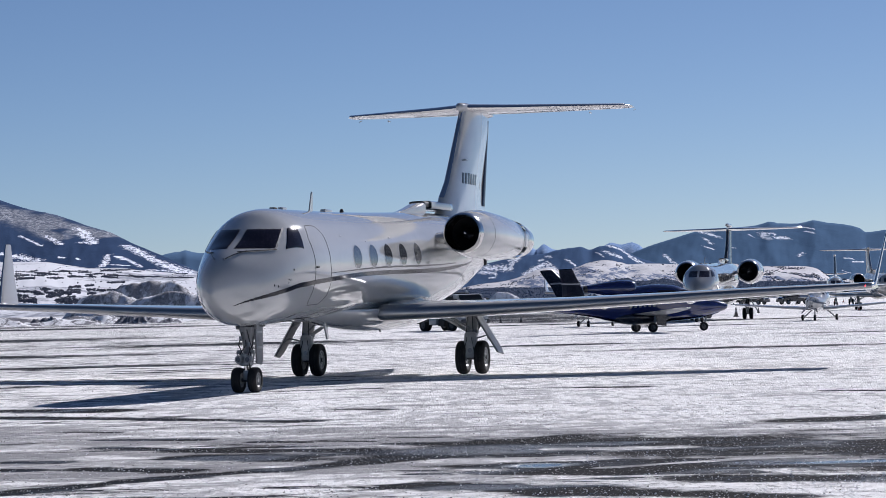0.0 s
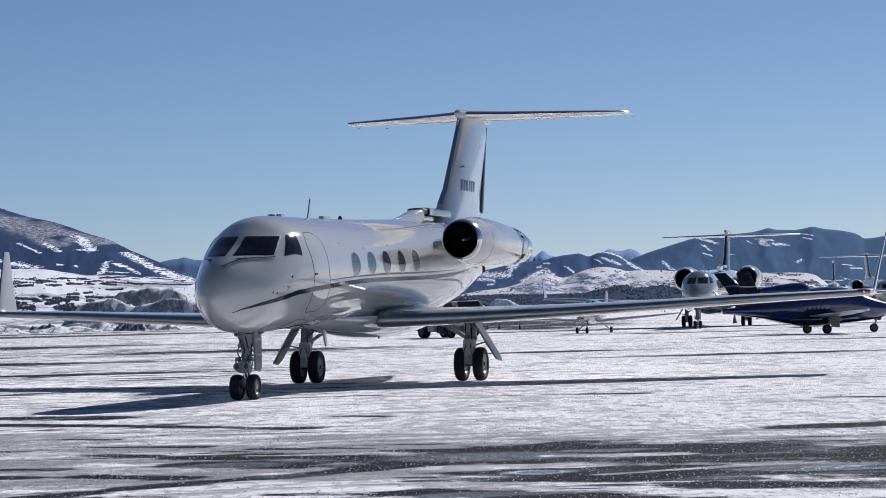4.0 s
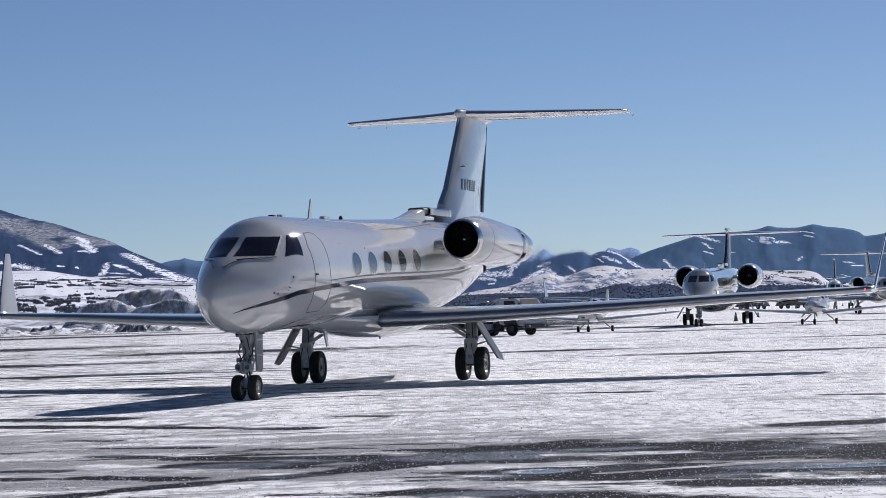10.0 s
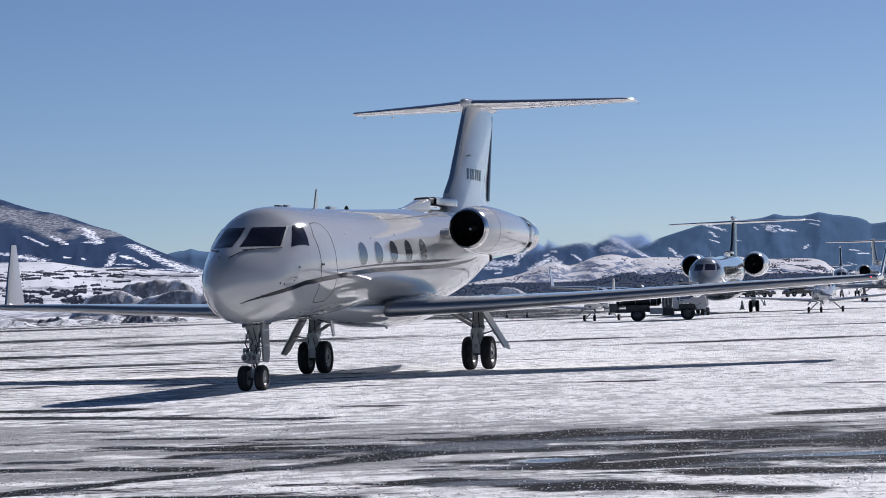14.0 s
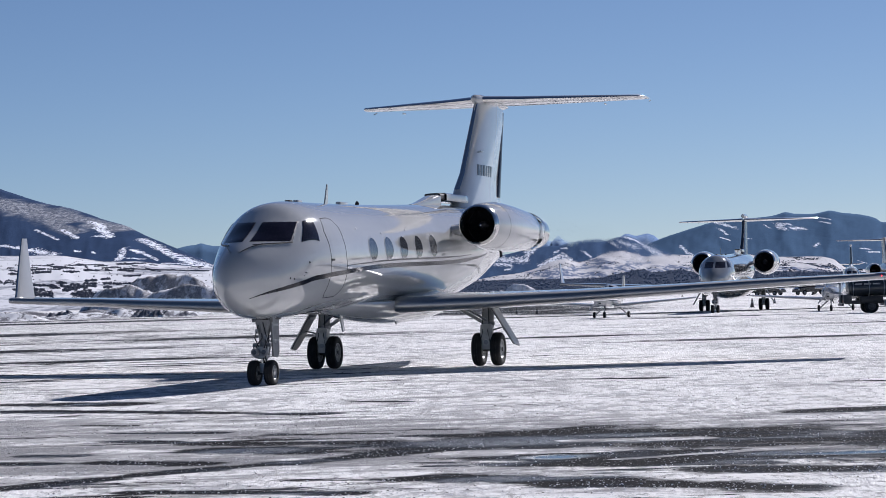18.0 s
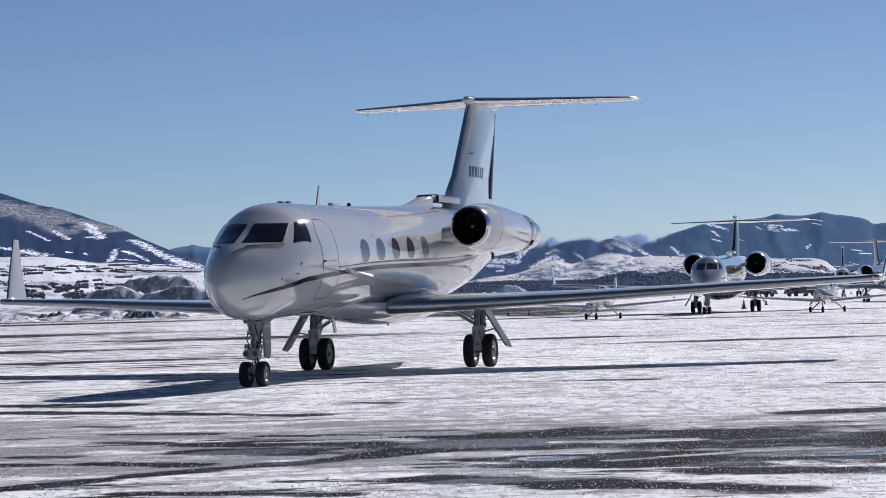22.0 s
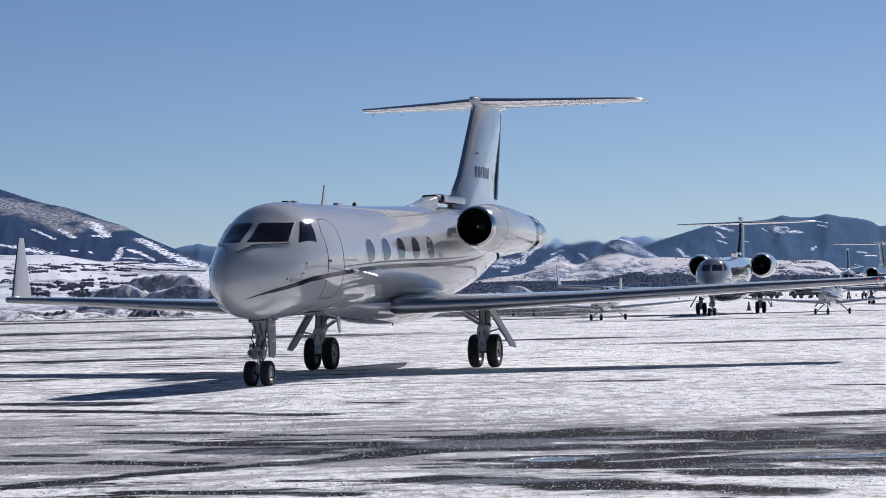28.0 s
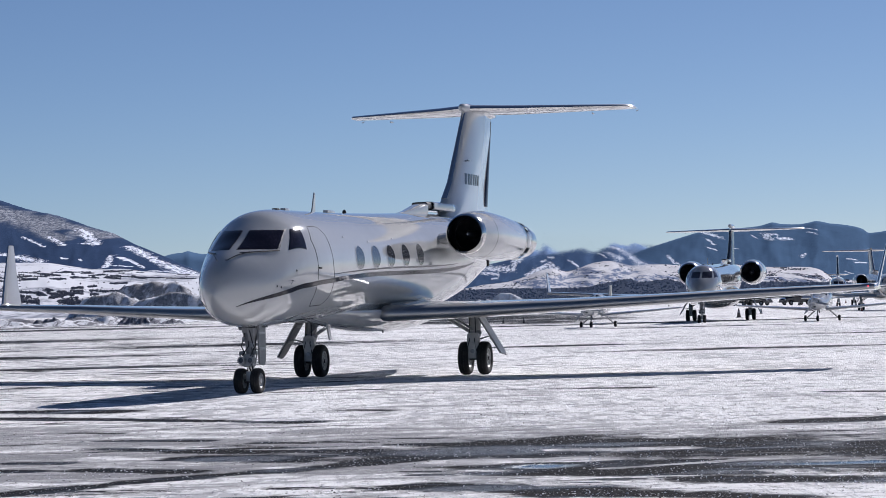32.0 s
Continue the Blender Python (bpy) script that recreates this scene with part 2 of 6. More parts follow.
def apron_material():
    """Asphalt under packed, scraped snow, with bare wet patches where traffic and sun have worn it through."""
    n = Nodes("snowy asphalt")
    p = n.coords()
    sep = n.add("ShaderNodeSeparateXYZ")
    n.link(p, sep.inputs[0])
    X, Y = sep.outputs[0], sep.outputs[1]
    # wandering edges
    wob = n.math("MULTIPLY", n.math("SUBTRACT", n.noise(n.coords((0.7, 1, 1)), 0.55, 9, 0.66), 0.5), 3.0)
    wob2 = n.math("MULTIPLY", n.math("SUBTRACT", n.noise(n.coords((1, 0.45, 1), (7, 3, 0)), 3.2, 7, 0.7), 0.5), 1.1)
    edge = n.math("ADD", wob, wob2)
    # strips worn bare by wheels and sun, stored on the ground's points
    worn = n.add("ShaderNodeAttribute")
    worn.attribute_name = "worn"
    bare = worn.outputs["Fac"]
    # worn patches farther off: centre x, centre y, half length, half width, lean
    patches = [(10.5, 84, 6.5, 1.8, 0.0), (-14, 78, 9, 2.0, 0.0), (-20, 97, 10, 4.0, 0.0), (-9, 118, 9, 5.0, 0.0), (-30, 150, 16, 9.0, 0.0), (20, 110, 6, 1.6, 0.0), (4, 96, 4, 2.0, 0.0),
               (9, 172, 13, 4.0, 0.0), (26, 176, 9, 3.0, 0.0), (14, 146, 9, 2.0, 0.0), (-40, 235, 30, 12, 0.0), (2, 215, 16, 18, 0.0), (4, 262, 15, 60, 0.0), (7.2, 197, 4.2, 16, 0.0), (11.5, 225, 6, 20, 0.0), (-60, 270, 40, 10, 0.0)]
    for cx, cy, a, b, lean in patches:
        u = n.math("DIVIDE", n.math("SUBTRACT", X, cx), a)
        v = n.math("DIVIDE", n.math("SUBTRACT", n.math("SUBTRACT", Y, cy), n.math("MULTIPLY", n.math("SUBTRACT", X, cx), lean)), b)
        d = n.math("SQRT", n.math("ADD", n.math("MULTIPLY", u, u), n.math("MULTIPLY", v, v)))
        bare = n.math("MAXIMUM", bare, n.math("SUBTRACT", 1.0, d))
    bare = n.math("ADD", bare, edge)
    # scattered streaks everywhere on the apron, thicker away to the west
    streak = n.noise(n.coords((0.22, 0.80, 1), (3, 1, 0)), 1.0, 9, 0.70, 0.4)
    wide = n.noise(n.coords((0.018, 0.03, 1), (5, 2, 0)), 1.0, 3, 0.5)
    west = n.step(n.math("ADD", n.math("MULTIPLY", X, 0.04), n.math("MULTIPLY", Y, 0.0045)), -0.15, 0.75, 0.028, -0.035)
    level = n.math("ADD", n.math("ADD", n.math("MULTIPLY", n.math("SUBTRACT", wide, 0.5), 0.22), west), streak)
    bare = n.math("MAXIMUM", bare, n.math("MULTIPLY", n.math("SUBTRACT", level, n.step(Y, 36, 60, 0.625, 0.582)), 18.0))
    # old snow left lying in the patches
    left = n.noise(n.coords((0.5, 0.8, 1), (11, 5, 0)), 1.1, 8, 0.66)
    bare = n.math("SUBTRACT", bare, n.math("MULTIPLY", n.step(left, 0.58, 0.68), 0.32))
    mask = n.step(bare, -0.10, 0.42)
    # beyond the apron's edge lies snow alone
    off = n.step(n.math("ADD", Y, n.math("MULTIPLY", X, 0.9)), 262, 300)
    offl = n.step(Y, 360, 400)
    # fewer bare patches out of view, where the hull mirrors the ground
    mask = n.math("MULTIPLY", mask, n.step(Y, 16.0, 21.5, 0.35, 1.0))
    mask = n.math("MULTIPLY", mask, n.math("SUBTRACT", 1.0, n.math("MAXIMUM", n.math("MULTIPLY", off, n.step(X, 0, -12)), offl)))
    # snow: clean, thin grey and trodden
    thin = n.noise(n.coords((0.32, 0.75, 1)), 1.3, 10, 0.74, 0.5)
    thin = n.math("ADD", thin, n.math("MULTIPLY", west, 0.75))
    # a strip in front, driven over and dirty
    strip = n.math("MULTIPLY", n.step(Y, 25.0, 27.5), n.step(n.math("ADD", Y, n.math("MULTIPLY", X, 0.35)), 31.5, 40.0, 1.0, 0.0))
    thin = n.math("ADD", thin, n.math("MULTIPLY", strip, 0.12))
    # ground out of view near the camera, greyed to cut bounce onto the jet
    thin = n.math("ADD", thin, n.step(Y, 20.5, 12.0, 0.0, 0.16))
    fine = n.noise(p, 14, 5, 0.7)
    snow = n.mix(n.step(thin, 0.49, 0.67, 0.0, 0.95), (0.975, 0.97, 0.965), (0.30, 0.30, 0.31))
    snow = n.mix(n.step(fine, 0.58, 0.76, 0.0, 0.8), snow, (0.26, 0.255, 0.25))
    trod = n.noise(n.coords((1, 0.28, 1), (1, 8, 0)), 6.5, 5, 0.72)
    snow = n.mix(n.step(trod, 0.58, 0.70, 0.0, 0.3), snow, (0.36, 0.36, 0.38))
    # painted shade of lumps and hollows that hide one another at this low angle
    lump_shade = n.noise(n.coords((1, 0.10, 1), (6, 4, 0)), 7.0, 6, 0.74)
    snow = n.mix(n.step(lump_shade, 0.555, 0.61, 0.0, 0.42), snow, (0.42, 0.415, 0.42))
    clod = n.noise(n.coords((1, 0.5, 1), (9, 1, 0)), 4.6, 7, 0.78)
    snow = n.mix(n.math("MULTIPLY", n.step(clod, 0.54, 0.59, 0.0, 0.70), n.step(Y, 34, 62, 1.0, 0.35)), snow, (0.30, 0.295, 0.29))
    # wind-packed crust, white on the ridges and grey where it has worn thin
    crust = n.noise(n.coords((1.5, 0.62, 1), (13, 7, 0)), 1.5, 7, 0.64, 0.4)
    drift = n.noise(n.coords((0.30, 0.11, 1), (21, 2, 0)), 1.0, 4, 0.6, 0.5)
    crust = n.math("MULTIPLY_ADD", n.math("SUBTRACT", drift, 0.5), 0.55, crust)
    snow = n.mix(n.step(crust, 0.515, 0.57, 0.0, 0.58), snow, (0.36, 0.36, 0.375))
    scrape = n.noise(n.coords((0.5, 1.6, 1), (17, 3, 0)), 2.2, 7, 0.72, 0.2)
    snow = n.mix(n.step(scrape, 0.575, 0.64, 0.0, 0.75), snow, (0.20, 0.20, 0.215))
    # the same unseen ground, evened to one grey for calm reflections on the hull
    snow = n.mix(n.step(Y, 21.5, 15.0, 0.0, 0.85), snow, (0.40, 0.40, 0.405))
    # asphalt with stone grains and wet film
    grit = n.noise(p, 38, 3, 0.8)
    damp = n.noise(n.coords((0.6, 1, 1), (2, 9, 0)), 0.8, 4, 0.6)
    for cx, cy, a, b in ((0.5, 30.0, 1.6, 1.2), (-2.5, 29.5, 0.9, 0.8), (3.9, 26.6, 1.3, 0.6), (0.3, 24.0, 0.8, 0.5)):
        u, v = n.math("DIVIDE", n.math("SUBTRACT", X, cx), a), n.math("DIVIDE", n.math("SUBTRACT", Y, cy), b)
        one = n.math("SUBTRACT", 1.0, n.math("SQRT", n.math("ADD", n.math("MULTIPLY", u, u), n.math("MULTIPLY", v, v))))
        damp = n.math("MAXIMUM", damp, n.math("ADD", 0.5, n.math("MULTIPLY", one, 0.35)))
    tar = n.mix(n.step(grit, 0.45, 0.75), (0.012, 0.0125, 0.015), (0.036, 0.037, 0.042))
    # pale grains, doubling as painted glints of ice on the tar
    bright_specks = n.noise(n.coords((1, 0.3, 1)), 24, 2, 0.9)
    tar = n.mix(n.step(bright_specks, 0.61, 0.67, 0.0, 0.9), tar, (0.62, 0.63, 0.66))
    slush = n.noise(n.coords((0.35, 1.3, 1), (4, 2, 0)), 1.3, 5, 0.6)
    tar = n.mix(n.step(slush, 0.60, 0.68, 0.0, 0.45), tar, (0.16, 0.20, 0.26))
    # damp tar; its blue is sky reflection put into the colour
    tar = n.mix(n.step(damp, 0.46, 0.60, 0.0, 0.8), tar, (0.020, 0.030, 0.048))
    col = n.mix(mask, snow, tar)
    # thin ice over two of the hollows, smooth enough to show the sky
    ice = None
    for cx, cy, a, b in ((1.0, 27.0, 0.55, 0.50), (4.3, 26.4, 1.1, 0.38)):
        u, v = n.math("DIVIDE", n.math("SUBTRACT", X, cx), a), n.math("DIVIDE", n.math("SUBTRACT", Y, cy), b)
        one = n.math("SUBTRACT", 1.0, n.math("SQRT", n.math("ADD", n.math("MULTIPLY", u, u), n.math("MULTIPLY", v, v))))
        ice = one if ice is None else n.math("MAXIMUM", ice, one)
    ice = n.step(n.math("ADD", ice, n.math("MULTIPLY", edge, 0.45)), 0.05, 0.65)
    # the sky's blue reflection is partly mixed into the ice's own colour
    col = n.mix(ice, col, (0.13, 0.18, 0.23))
    wet = n.step(damp, 0.52, 0.66, 0.85, 0.30)
    rough = n.math("ADD", n.math("MULTIPLY", mask, n.math("SUBTRACT", wet, 0.8)), 0.8)
    rough = n.math("MULTIPLY", rough, n.math("SUBTRACT", 1.0, n.math("MULTIPLY", ice, 0.75)))
    n.set(Base_Color=col, Roughness=rough)
    n.put(n.b.inputs["Specular IOR Level"], n.math("MAXIMUM", n.math("MULTIPLY", ice, 0.30), n.math("MULTIPLY", mask, n.step(damp, 0.52, 0.66, 0.02, 0.05))))
    h = n.math("ADD", n.math("MULTIPLY", n.math("SUBTRACT", 1.0, mask), 0.6), n.math("ADD", n.math("MULTIPLY", fine, 0.5), n.math("ADD", n.math("MULTIPLY", thin, 0.9), n.math("MULTIPLY", trod, 0.7))))
    h = n.math("MULTIPLY", h, n.math("SUBTRACT", 1.0, n.math("MULTIPLY", ice, 0.9)))
    n.bump(h, 0.10, 0.9)
    return n.m


def mountain_material(name, woods, snow, lo, hi, scale, stretch=(1, 1, 1), bias=0.0, rock=(0.16, 0.15, 0.15), speck=0.28, grain=1.0, slant=0.0):
    """Forest and open snow in drawn-out patches, with bare ground between."""
    n = Nodes(name)
    p = n.coords(stretch)
    if slant:
        # gullies lean across the slope
        s0 = n.add("ShaderNodeSeparateXYZ")
        n.link(n.coords(), s0.inputs[0])
        c0 = n.add("ShaderNodeCombineXYZ")
        along = n.math("SUBTRACT", s0.outputs[0], n.math("MULTIPLY", s0.outputs[2], slant))
        across = n.math("ADD", s0.outputs[2], n.math("MULTIPLY", s0.outputs[0], slant))
        for o, k, i in ((along, stretch[0], 0), (s0.outputs[1], stretch[1], 1), (across, stretch[2], 2)):
            n.link(n.math("MULTIPLY", o, k), c0.inputs[i])
        p = c0.outputs[0]
    a = n.noise(p, scale, 9, 0.62, 0.6)
    b = n.noise(p, scale * 7, 6, 0.7, 0.3)
    c = n.noise(p, scale * 26, 3, 0.7)
    v = n.math("ADD", n.math("MULTIPLY", n.math("SUBTRACT", b, 0.5), 0.45), a)
    v = n.math("ADD", v, n.math("MULTIPLY", n.math("SUBTRACT", c, 0.5), speck))
    v = n.math("ADD", v, bias)
    f = n.step(v, lo, hi)
    wood = n.mix(n.step(c, 0.36, 0.64), tuple(x * (1 - 0.28 * grain) for x in woods), tuple(x * (1 + 0.35 * grain) for x in woods))
    wood = n.mix(n.step(b, 0.55, 0.72, 0.0, 0.5 * grain), wood, rock)
    n.set(Base_Color=n.mix(f, wood, snow), Roughness=0.9)
    n.b.inputs["Specular IOR Level"].default_value = 0.0
    return n.m


SNOW = mountain_material("old snow", (0.5, 0.51, 0.54), (0.82, 0.83, 0.87), 0.35, 0.6, 0.12, rock=(0.4, 0.4, 0.42))
APRON = apron_material()


# ---------------- ground ----------------
# wheel tracks and hollows: both ends and half the width, in metres
WORN = [(-4.53, 24.52, -3.75, 25.43, 0.31), (-3.75, 25.43, -2.98, 26.31, 0.33), (-2.98, 26.31, -2.15, 27.03, 0.36), (-2.15, 27.03, -1.27, 27.79, 0.40), (-1.27, 27.79, -0.50, 28.42, 0.42),
         (-4.40, 32.41, -3.19, 31.33, 0.38), (-3.19, 31.33, -1.05, 30.57, 0.58), (-2.90, 29.80, -2.00, 29.38, 0.80), (-2.42, 32.92, -1.85, 32.62, 0.27), (-1.48, 32.69, -1.00, 32.44, 0.22),
         (-0.65, 31.75, -0.12, 31.60, 0.25), (-3.97, 28.04, -2.96, 27.52, 0.42), (-5.26, 28.51, -4.72, 28.18, 0.26), (-5.19, 29.80, -4.54, 29.51, 0.30), (-8.32, 45.27, -6.12, 44.16, 0.75),
         (-7.81, 42.49, -4.54, 40.28, 0.54), (-4.54, 40.28, -2.21, 38.38, 0.45), (-1.72, 42.54, -0.94, 42.01, 0.3), (-4.73, 34.33, -3.28, 33.78, 0.22), (-5.57, 36.84, -4.85, 36.44, 0.25),
         (-3.13, 23.59, -1.10, 22.84, 0.30), (-0.57, 24.55, -0.11, 24.55, 0.26), (-0.37, 26.05, -0.11, 26.03, 0.17), (-1.0, 30.2, -0.12, 29.9, 0.9), (-0.12, 29.83, 1.51, 30.15, 1.40), (1.57, 31.34, 3.34, 30.71, 1.40),
         (3.25, 29.85, 5.05, 28.63, 1.80), (0.9, 27.2, 4.55, 25.85, 1.05), (0.33, 26.18, 3.02, 25.23, 0.36), (2.66, 24.56, 4.20, 23.91, 0.48), (-0.11, 24.36, 1.22, 23.47, 0.52), (1.20, 23.13, 2.89, 22.15, 0.48),
         (5.00, 35.04, 6.26, 35.44, 0.50), (6.97, 45.47, 7.95, 44.93, 0.30), (2.91, 50.04, 3.81, 49.59, 0.31)]
LAIN = [(1.29, 29.80, 2.66, 29.68, 0.42), (-0.12, 27.99, 1.37, 27.95, 0.62), (1.67, 26.38, 3.26, 27.25, 0.18), (-0.13, 33.25, 0.99, 32.98, 0.45)]


def nearness(x, y, rows, more):
    """1 on the lines, 0 at their half width, less beyond."""
    best = np.full(x.shape, -9.0)
    for x0, y0, x1, y1, w in rows:
        bx, by = x1 - x0, y1 - y0
        h = np.clip(((x - x0) * bx + (y - y0) * by) / (bx * bx + by * by), 0, 1)
        best = np.maximum(best, 1 - np.hypot(x - x0 - h * bx, y - y0 - h * by) / (w * more))
    return best


def make_ground():
    bm = bmesh.new()
    xs = [-4800, -1500, -400, -100, -30] + [-9.5 + 0.15 * i for i in range(128)] + [30, 100, 400, 1500, 4800]
    ys = [-4800, -800, -100, 0] + [20 + 0.12 * j for j in range(270)] + [60, 80, 110, 150, 300, 600, 1500, 4800]
    grid = [[bm.verts.new((x, y, 0)) for x in xs] for y in ys]
    for a, b in zip(grid, grid[1:]):
        for i in range(len(xs) - 1):
            bm.faces.new((a[i], a[i + 1], b[i + 1], b[i]))
    g = part("ground", bm, APRON)
    px, py = (np.array(v, dtype=float) for v in zip(*[(x, y) for y in ys for x in xs]))
    worn = nearness(px, py, WORN, np.where(px > -0.4, 1.25, 0.98)) - 1.1 * np.clip(nearness(px, py, LAIN, 1.0) / 0.6, 0, 1)
    g.data.attributes.new("worn", "FLOAT", "POINT").data.foreach_set("value", np.maximum(worn, -3.0).astype(np.float32))
    tagged(g, "asphalt apron under packed, streaked snow with wet bare patches", "ground", kind="structure")


make_ground()


# ---------------- far land ----------------
def fbm(x, y, octaves=5, rough=0.5, ridged=False):
    s, a, k = 0.0, 1.0, 1.0
    for i in range(octaves):
        v = noise.noise((x * k + 13.1 * i, y * k - 7.7 * i, 0.31 * i))
        s += a * ((1 - abs(v)) * 2 - 1 if ridged else v)
        a *= rough
        k *= 2.05
    return s


LAND = {}


def land_height(name, az, d):
    """How high that strip of land stands there."""
    az0, az1, near, far, h = LAND[name]
    j = min(max((d - near) / (far - near), 0), 1) * (h.shape[0] - 1)
    i = min(max((az - az0) / (az1 - az0), 0), 1) * (h.shape[1] - 1)
    j0, i0 = min(int(j), h.shape[0] - 2), min(int(i), h.shape[1] - 2)
    v, u = j - j0, i - i0
    return float((h[j0, i0] * (1 - u) + h[j0, i0 + 1] * u) * (1 - v) + (h[j0 + 1, i0] * (1 - u) + h[j0 + 1, i0 + 1] * u) * v)


def range_of_hills(name, label, crest, near, far, mat, steps, rows, rough, seed, curve=1.3):
    """A strip of land whose skyline stands at the given (degrees right, degrees up) points, rising from near to far metres."""
    az0, az1 = crest[0][0], crest[-1][0]
    heights = np.zeros((rows + 1, steps + 1))
    LAND[name] = (az0, az1, near, near + (far - near) * rows / (rows - 3), heights)
    xs, ys = [c[0] for c in crest], [c[1] for c in crest]
    bm = bmesh.new()
    grid = []
    for j in range(rows + 1):
        k = j / (rows - 3)
        line = []
        for i in range(steps + 1):
            az = az0 + (az1 - az0) * i / steps
            up = smooth_curve(xs, ys, az)
            d = near + (far - near) * k
            rise = min(k, 1.0)
            top = EYE[2] + far * math.tan(radians(up))
            z = top * rise**curve
            if k > 1:
                z *= 1 - (k - 1) * 6
            w = rise * (1.0 - rise) * 2.5
            z += top * rough * w * fbm(az * 1.3 + seed, k * 2.4, 6, 0.52, True)
            z += top * rough * 0.10 * rise * fbm(az * 9 + seed, k * 9, 4, 0.6)
            a = radians(az)
            heights[j, i] = max(z, -2.0)
            line.append(bm.verts.new((d * math.sin(a), d * math.cos(a), max(z, -2.0))))
        grid.append(line)
    for a, b in zip(grid, grid[1:]):
        for i in range(steps):
            bm.faces.new((a[i], a[i + 1], b[i + 1], b[i]))
    o = part(name, bm, mat, sharp=180)
    return tagged(o, label, "mountain", kind="structure")


def slope_point(name, az, el):
    """Where a look at that many degrees right and up first meets the strip of land."""
    az0, az1, near, far, h = LAND[name]
    k = math.tan(radians(el))
    for i in range(241):
        d = near + (far - near) * i / 240
        z = land_height(name, az, d)
        if z >= EYE[2] + k * d:
            break
    return d * math.sin(radians(az)), d * math.cos(radians(az)), z


def slope_material(name, land, woods, snow, clearings, thin=(), rock=(0.2, 0.2, 0.21), grain=0.16, lean=0.0, specks=0.6, wide=0.5):
    """A wooded slope: clearings lie white between the trees, and in the thin strips rock and snow show through.
    clearings, thin: degrees right and up of both ends, and half the width in degrees."""
    n = Nodes(name)
    sep = n.add("ShaderNodeSeparateXYZ")
    n.link(n.coords(), sep.inputs[0])
    X, Z = sep.outputs[0], sep.outputs[2]
    c0 = n.add("ShaderNodeCombineXYZ")
    n.link(n.math("MULTIPLY", n.math("MULTIPLY_ADD", Z, lean, X), 1.4), c0.inputs[0])
    n.link(n.math("MULTIPLY", sep.outputs[1], 0.08), c0.inputs[1])
    n.link(n.math("MULTIPLY_ADD", X, -lean * 0.5, n.math("MULTIPLY", Z, 2.0)), c0.inputs[2])
    p = c0.outputs[0]
    broad, mid, fine = n.noise(p, 0.02, 6, 0.6, 0.4), n.noise(p, grain, 6, 0.70, 0.5), n.noise(p, grain * 3.2, 3, 0.7)
    ragged = n.math("ADD", n.math("MULTIPLY", n.math("SUBTRACT", mid, 0.5), 4.6), n.math("MULTIPLY", n.math("SUBTRACT", fine, 0.5), 2.0))

    def strips(rows):
        out = []
        for a0, e0, a1, e1, w in rows:
            p0, p1 = slope_point(land, a0, e0), slope_point(land, a1, e1)
            out.append(n.band(X, Z, (p0[0], p0[2]), (p1[0], p1[2]), p0[1] * radians(w) * wide))
        return n.most(out)

    wood = n.mix(n.step(fine, 0.36, 0.64), tuple(x * 0.82 for x in woods), tuple(x * 1.2 for x in woods))
    wood = n.mix(n.step(broad, 0.45, 0.65, 0.0, 0.35), wood, tuple(x * 1.3 for x in woods))
    col = wood
    if thin:
        veil = n.step(n.math("ADD", strips(thin), n.math("MULTIPLY", n.math("SUBTRACT", broad, 0.5), 5.0)), -1.0, 0.6)
        stony = n.mix(n.step(mid, 0.40, 0.62), rock, tuple(0.50 * c for c in snow))
        stony = n.mix(n.step(fine, 0.50, 0.60, 0.0, 0.75), stony, woods)
        col = n.mix(veil, col, stony)
    near = strips(clearings)
    open_ = n.step(n.math("ADD", n.step(near, -1.5, 0.8, 0.0, 0.92), ragged), 0.66, 0.80)
    open_ = n.math("MULTIPLY", open_, n.step(near, -1.5, -0.9))
    white = n.mix(n.step(fine, specks, specks + 0.05, 0.0, 0.85), snow, woods)
    n.set(Base_Color=n.mix(open_, col, white), Roughness=0.9)
    n.b.inputs["Specular IOR Level"].default_value = 0.0
    return n.m


def cover(ob, mat):
    ob.data.materials.clear()
    ob.data.materials.append(mat)


# aerial haze is mixed into the peaks' colours as blue
M_FAR = mountain_material("far peaks hazed blue", (0.13, 0.20, 0.34), (0.24, 0.32, 0.47), 0.50, 0.66, 0.02, rock=(0.16, 0.23, 0.36))
M_FOOT = mountain_material("snow fields", (0.30, 0.32, 0.37), (0.66, 0.68, 0.73), 0.40, 0.50, 0.022, (0.5, 0.10, 2.4), 0.02, rock=(0.22, 0.235, 0.28), speck=0.3)
M_MOUND = mountain_material("gravel heap under patchy snow", (0.26, 0.26, 0.275), (0.74, 0.75, 0.79), 0.43, 0.57, 0.15, (1, 0.4, 0.7), 0.0, rock=(0.26, 0.26, 0.27), slant=0.5, speck=0.12)
M_BANK = mountain_material("ploughed dirty snow", (0.22, 0.22, 0.24), (0.84, 0.85, 0.88), 0.49, 0.57, 0.5, (1, 0.6, 1.5), 0.0, rock=(0.3, 0.3, 0.3))
# dark base: the banks' shaded faces are painted in with the dirt
M_RUBBLE = mountain_material("dirty snow with painted shade", (0.16, 0.165, 0.19), (0.72, 0.73, 0.76), 0.52, 0.60, 0.5, (1, 0.6, 1.5), 0.0, rock=(0.14, 0.14, 0.15))
# blue-grey base: haze in front of the woods is part of the colour
M_WOODED = mountain_material("bare winter woods hazed blue", (0.055, 0.070, 0.105), (0.22, 0.24, 0.29), 0.70, 0.80, 0.12, (1, 0.3, 2.6), 0.0, rock=(0.085, 0.09, 0.11))

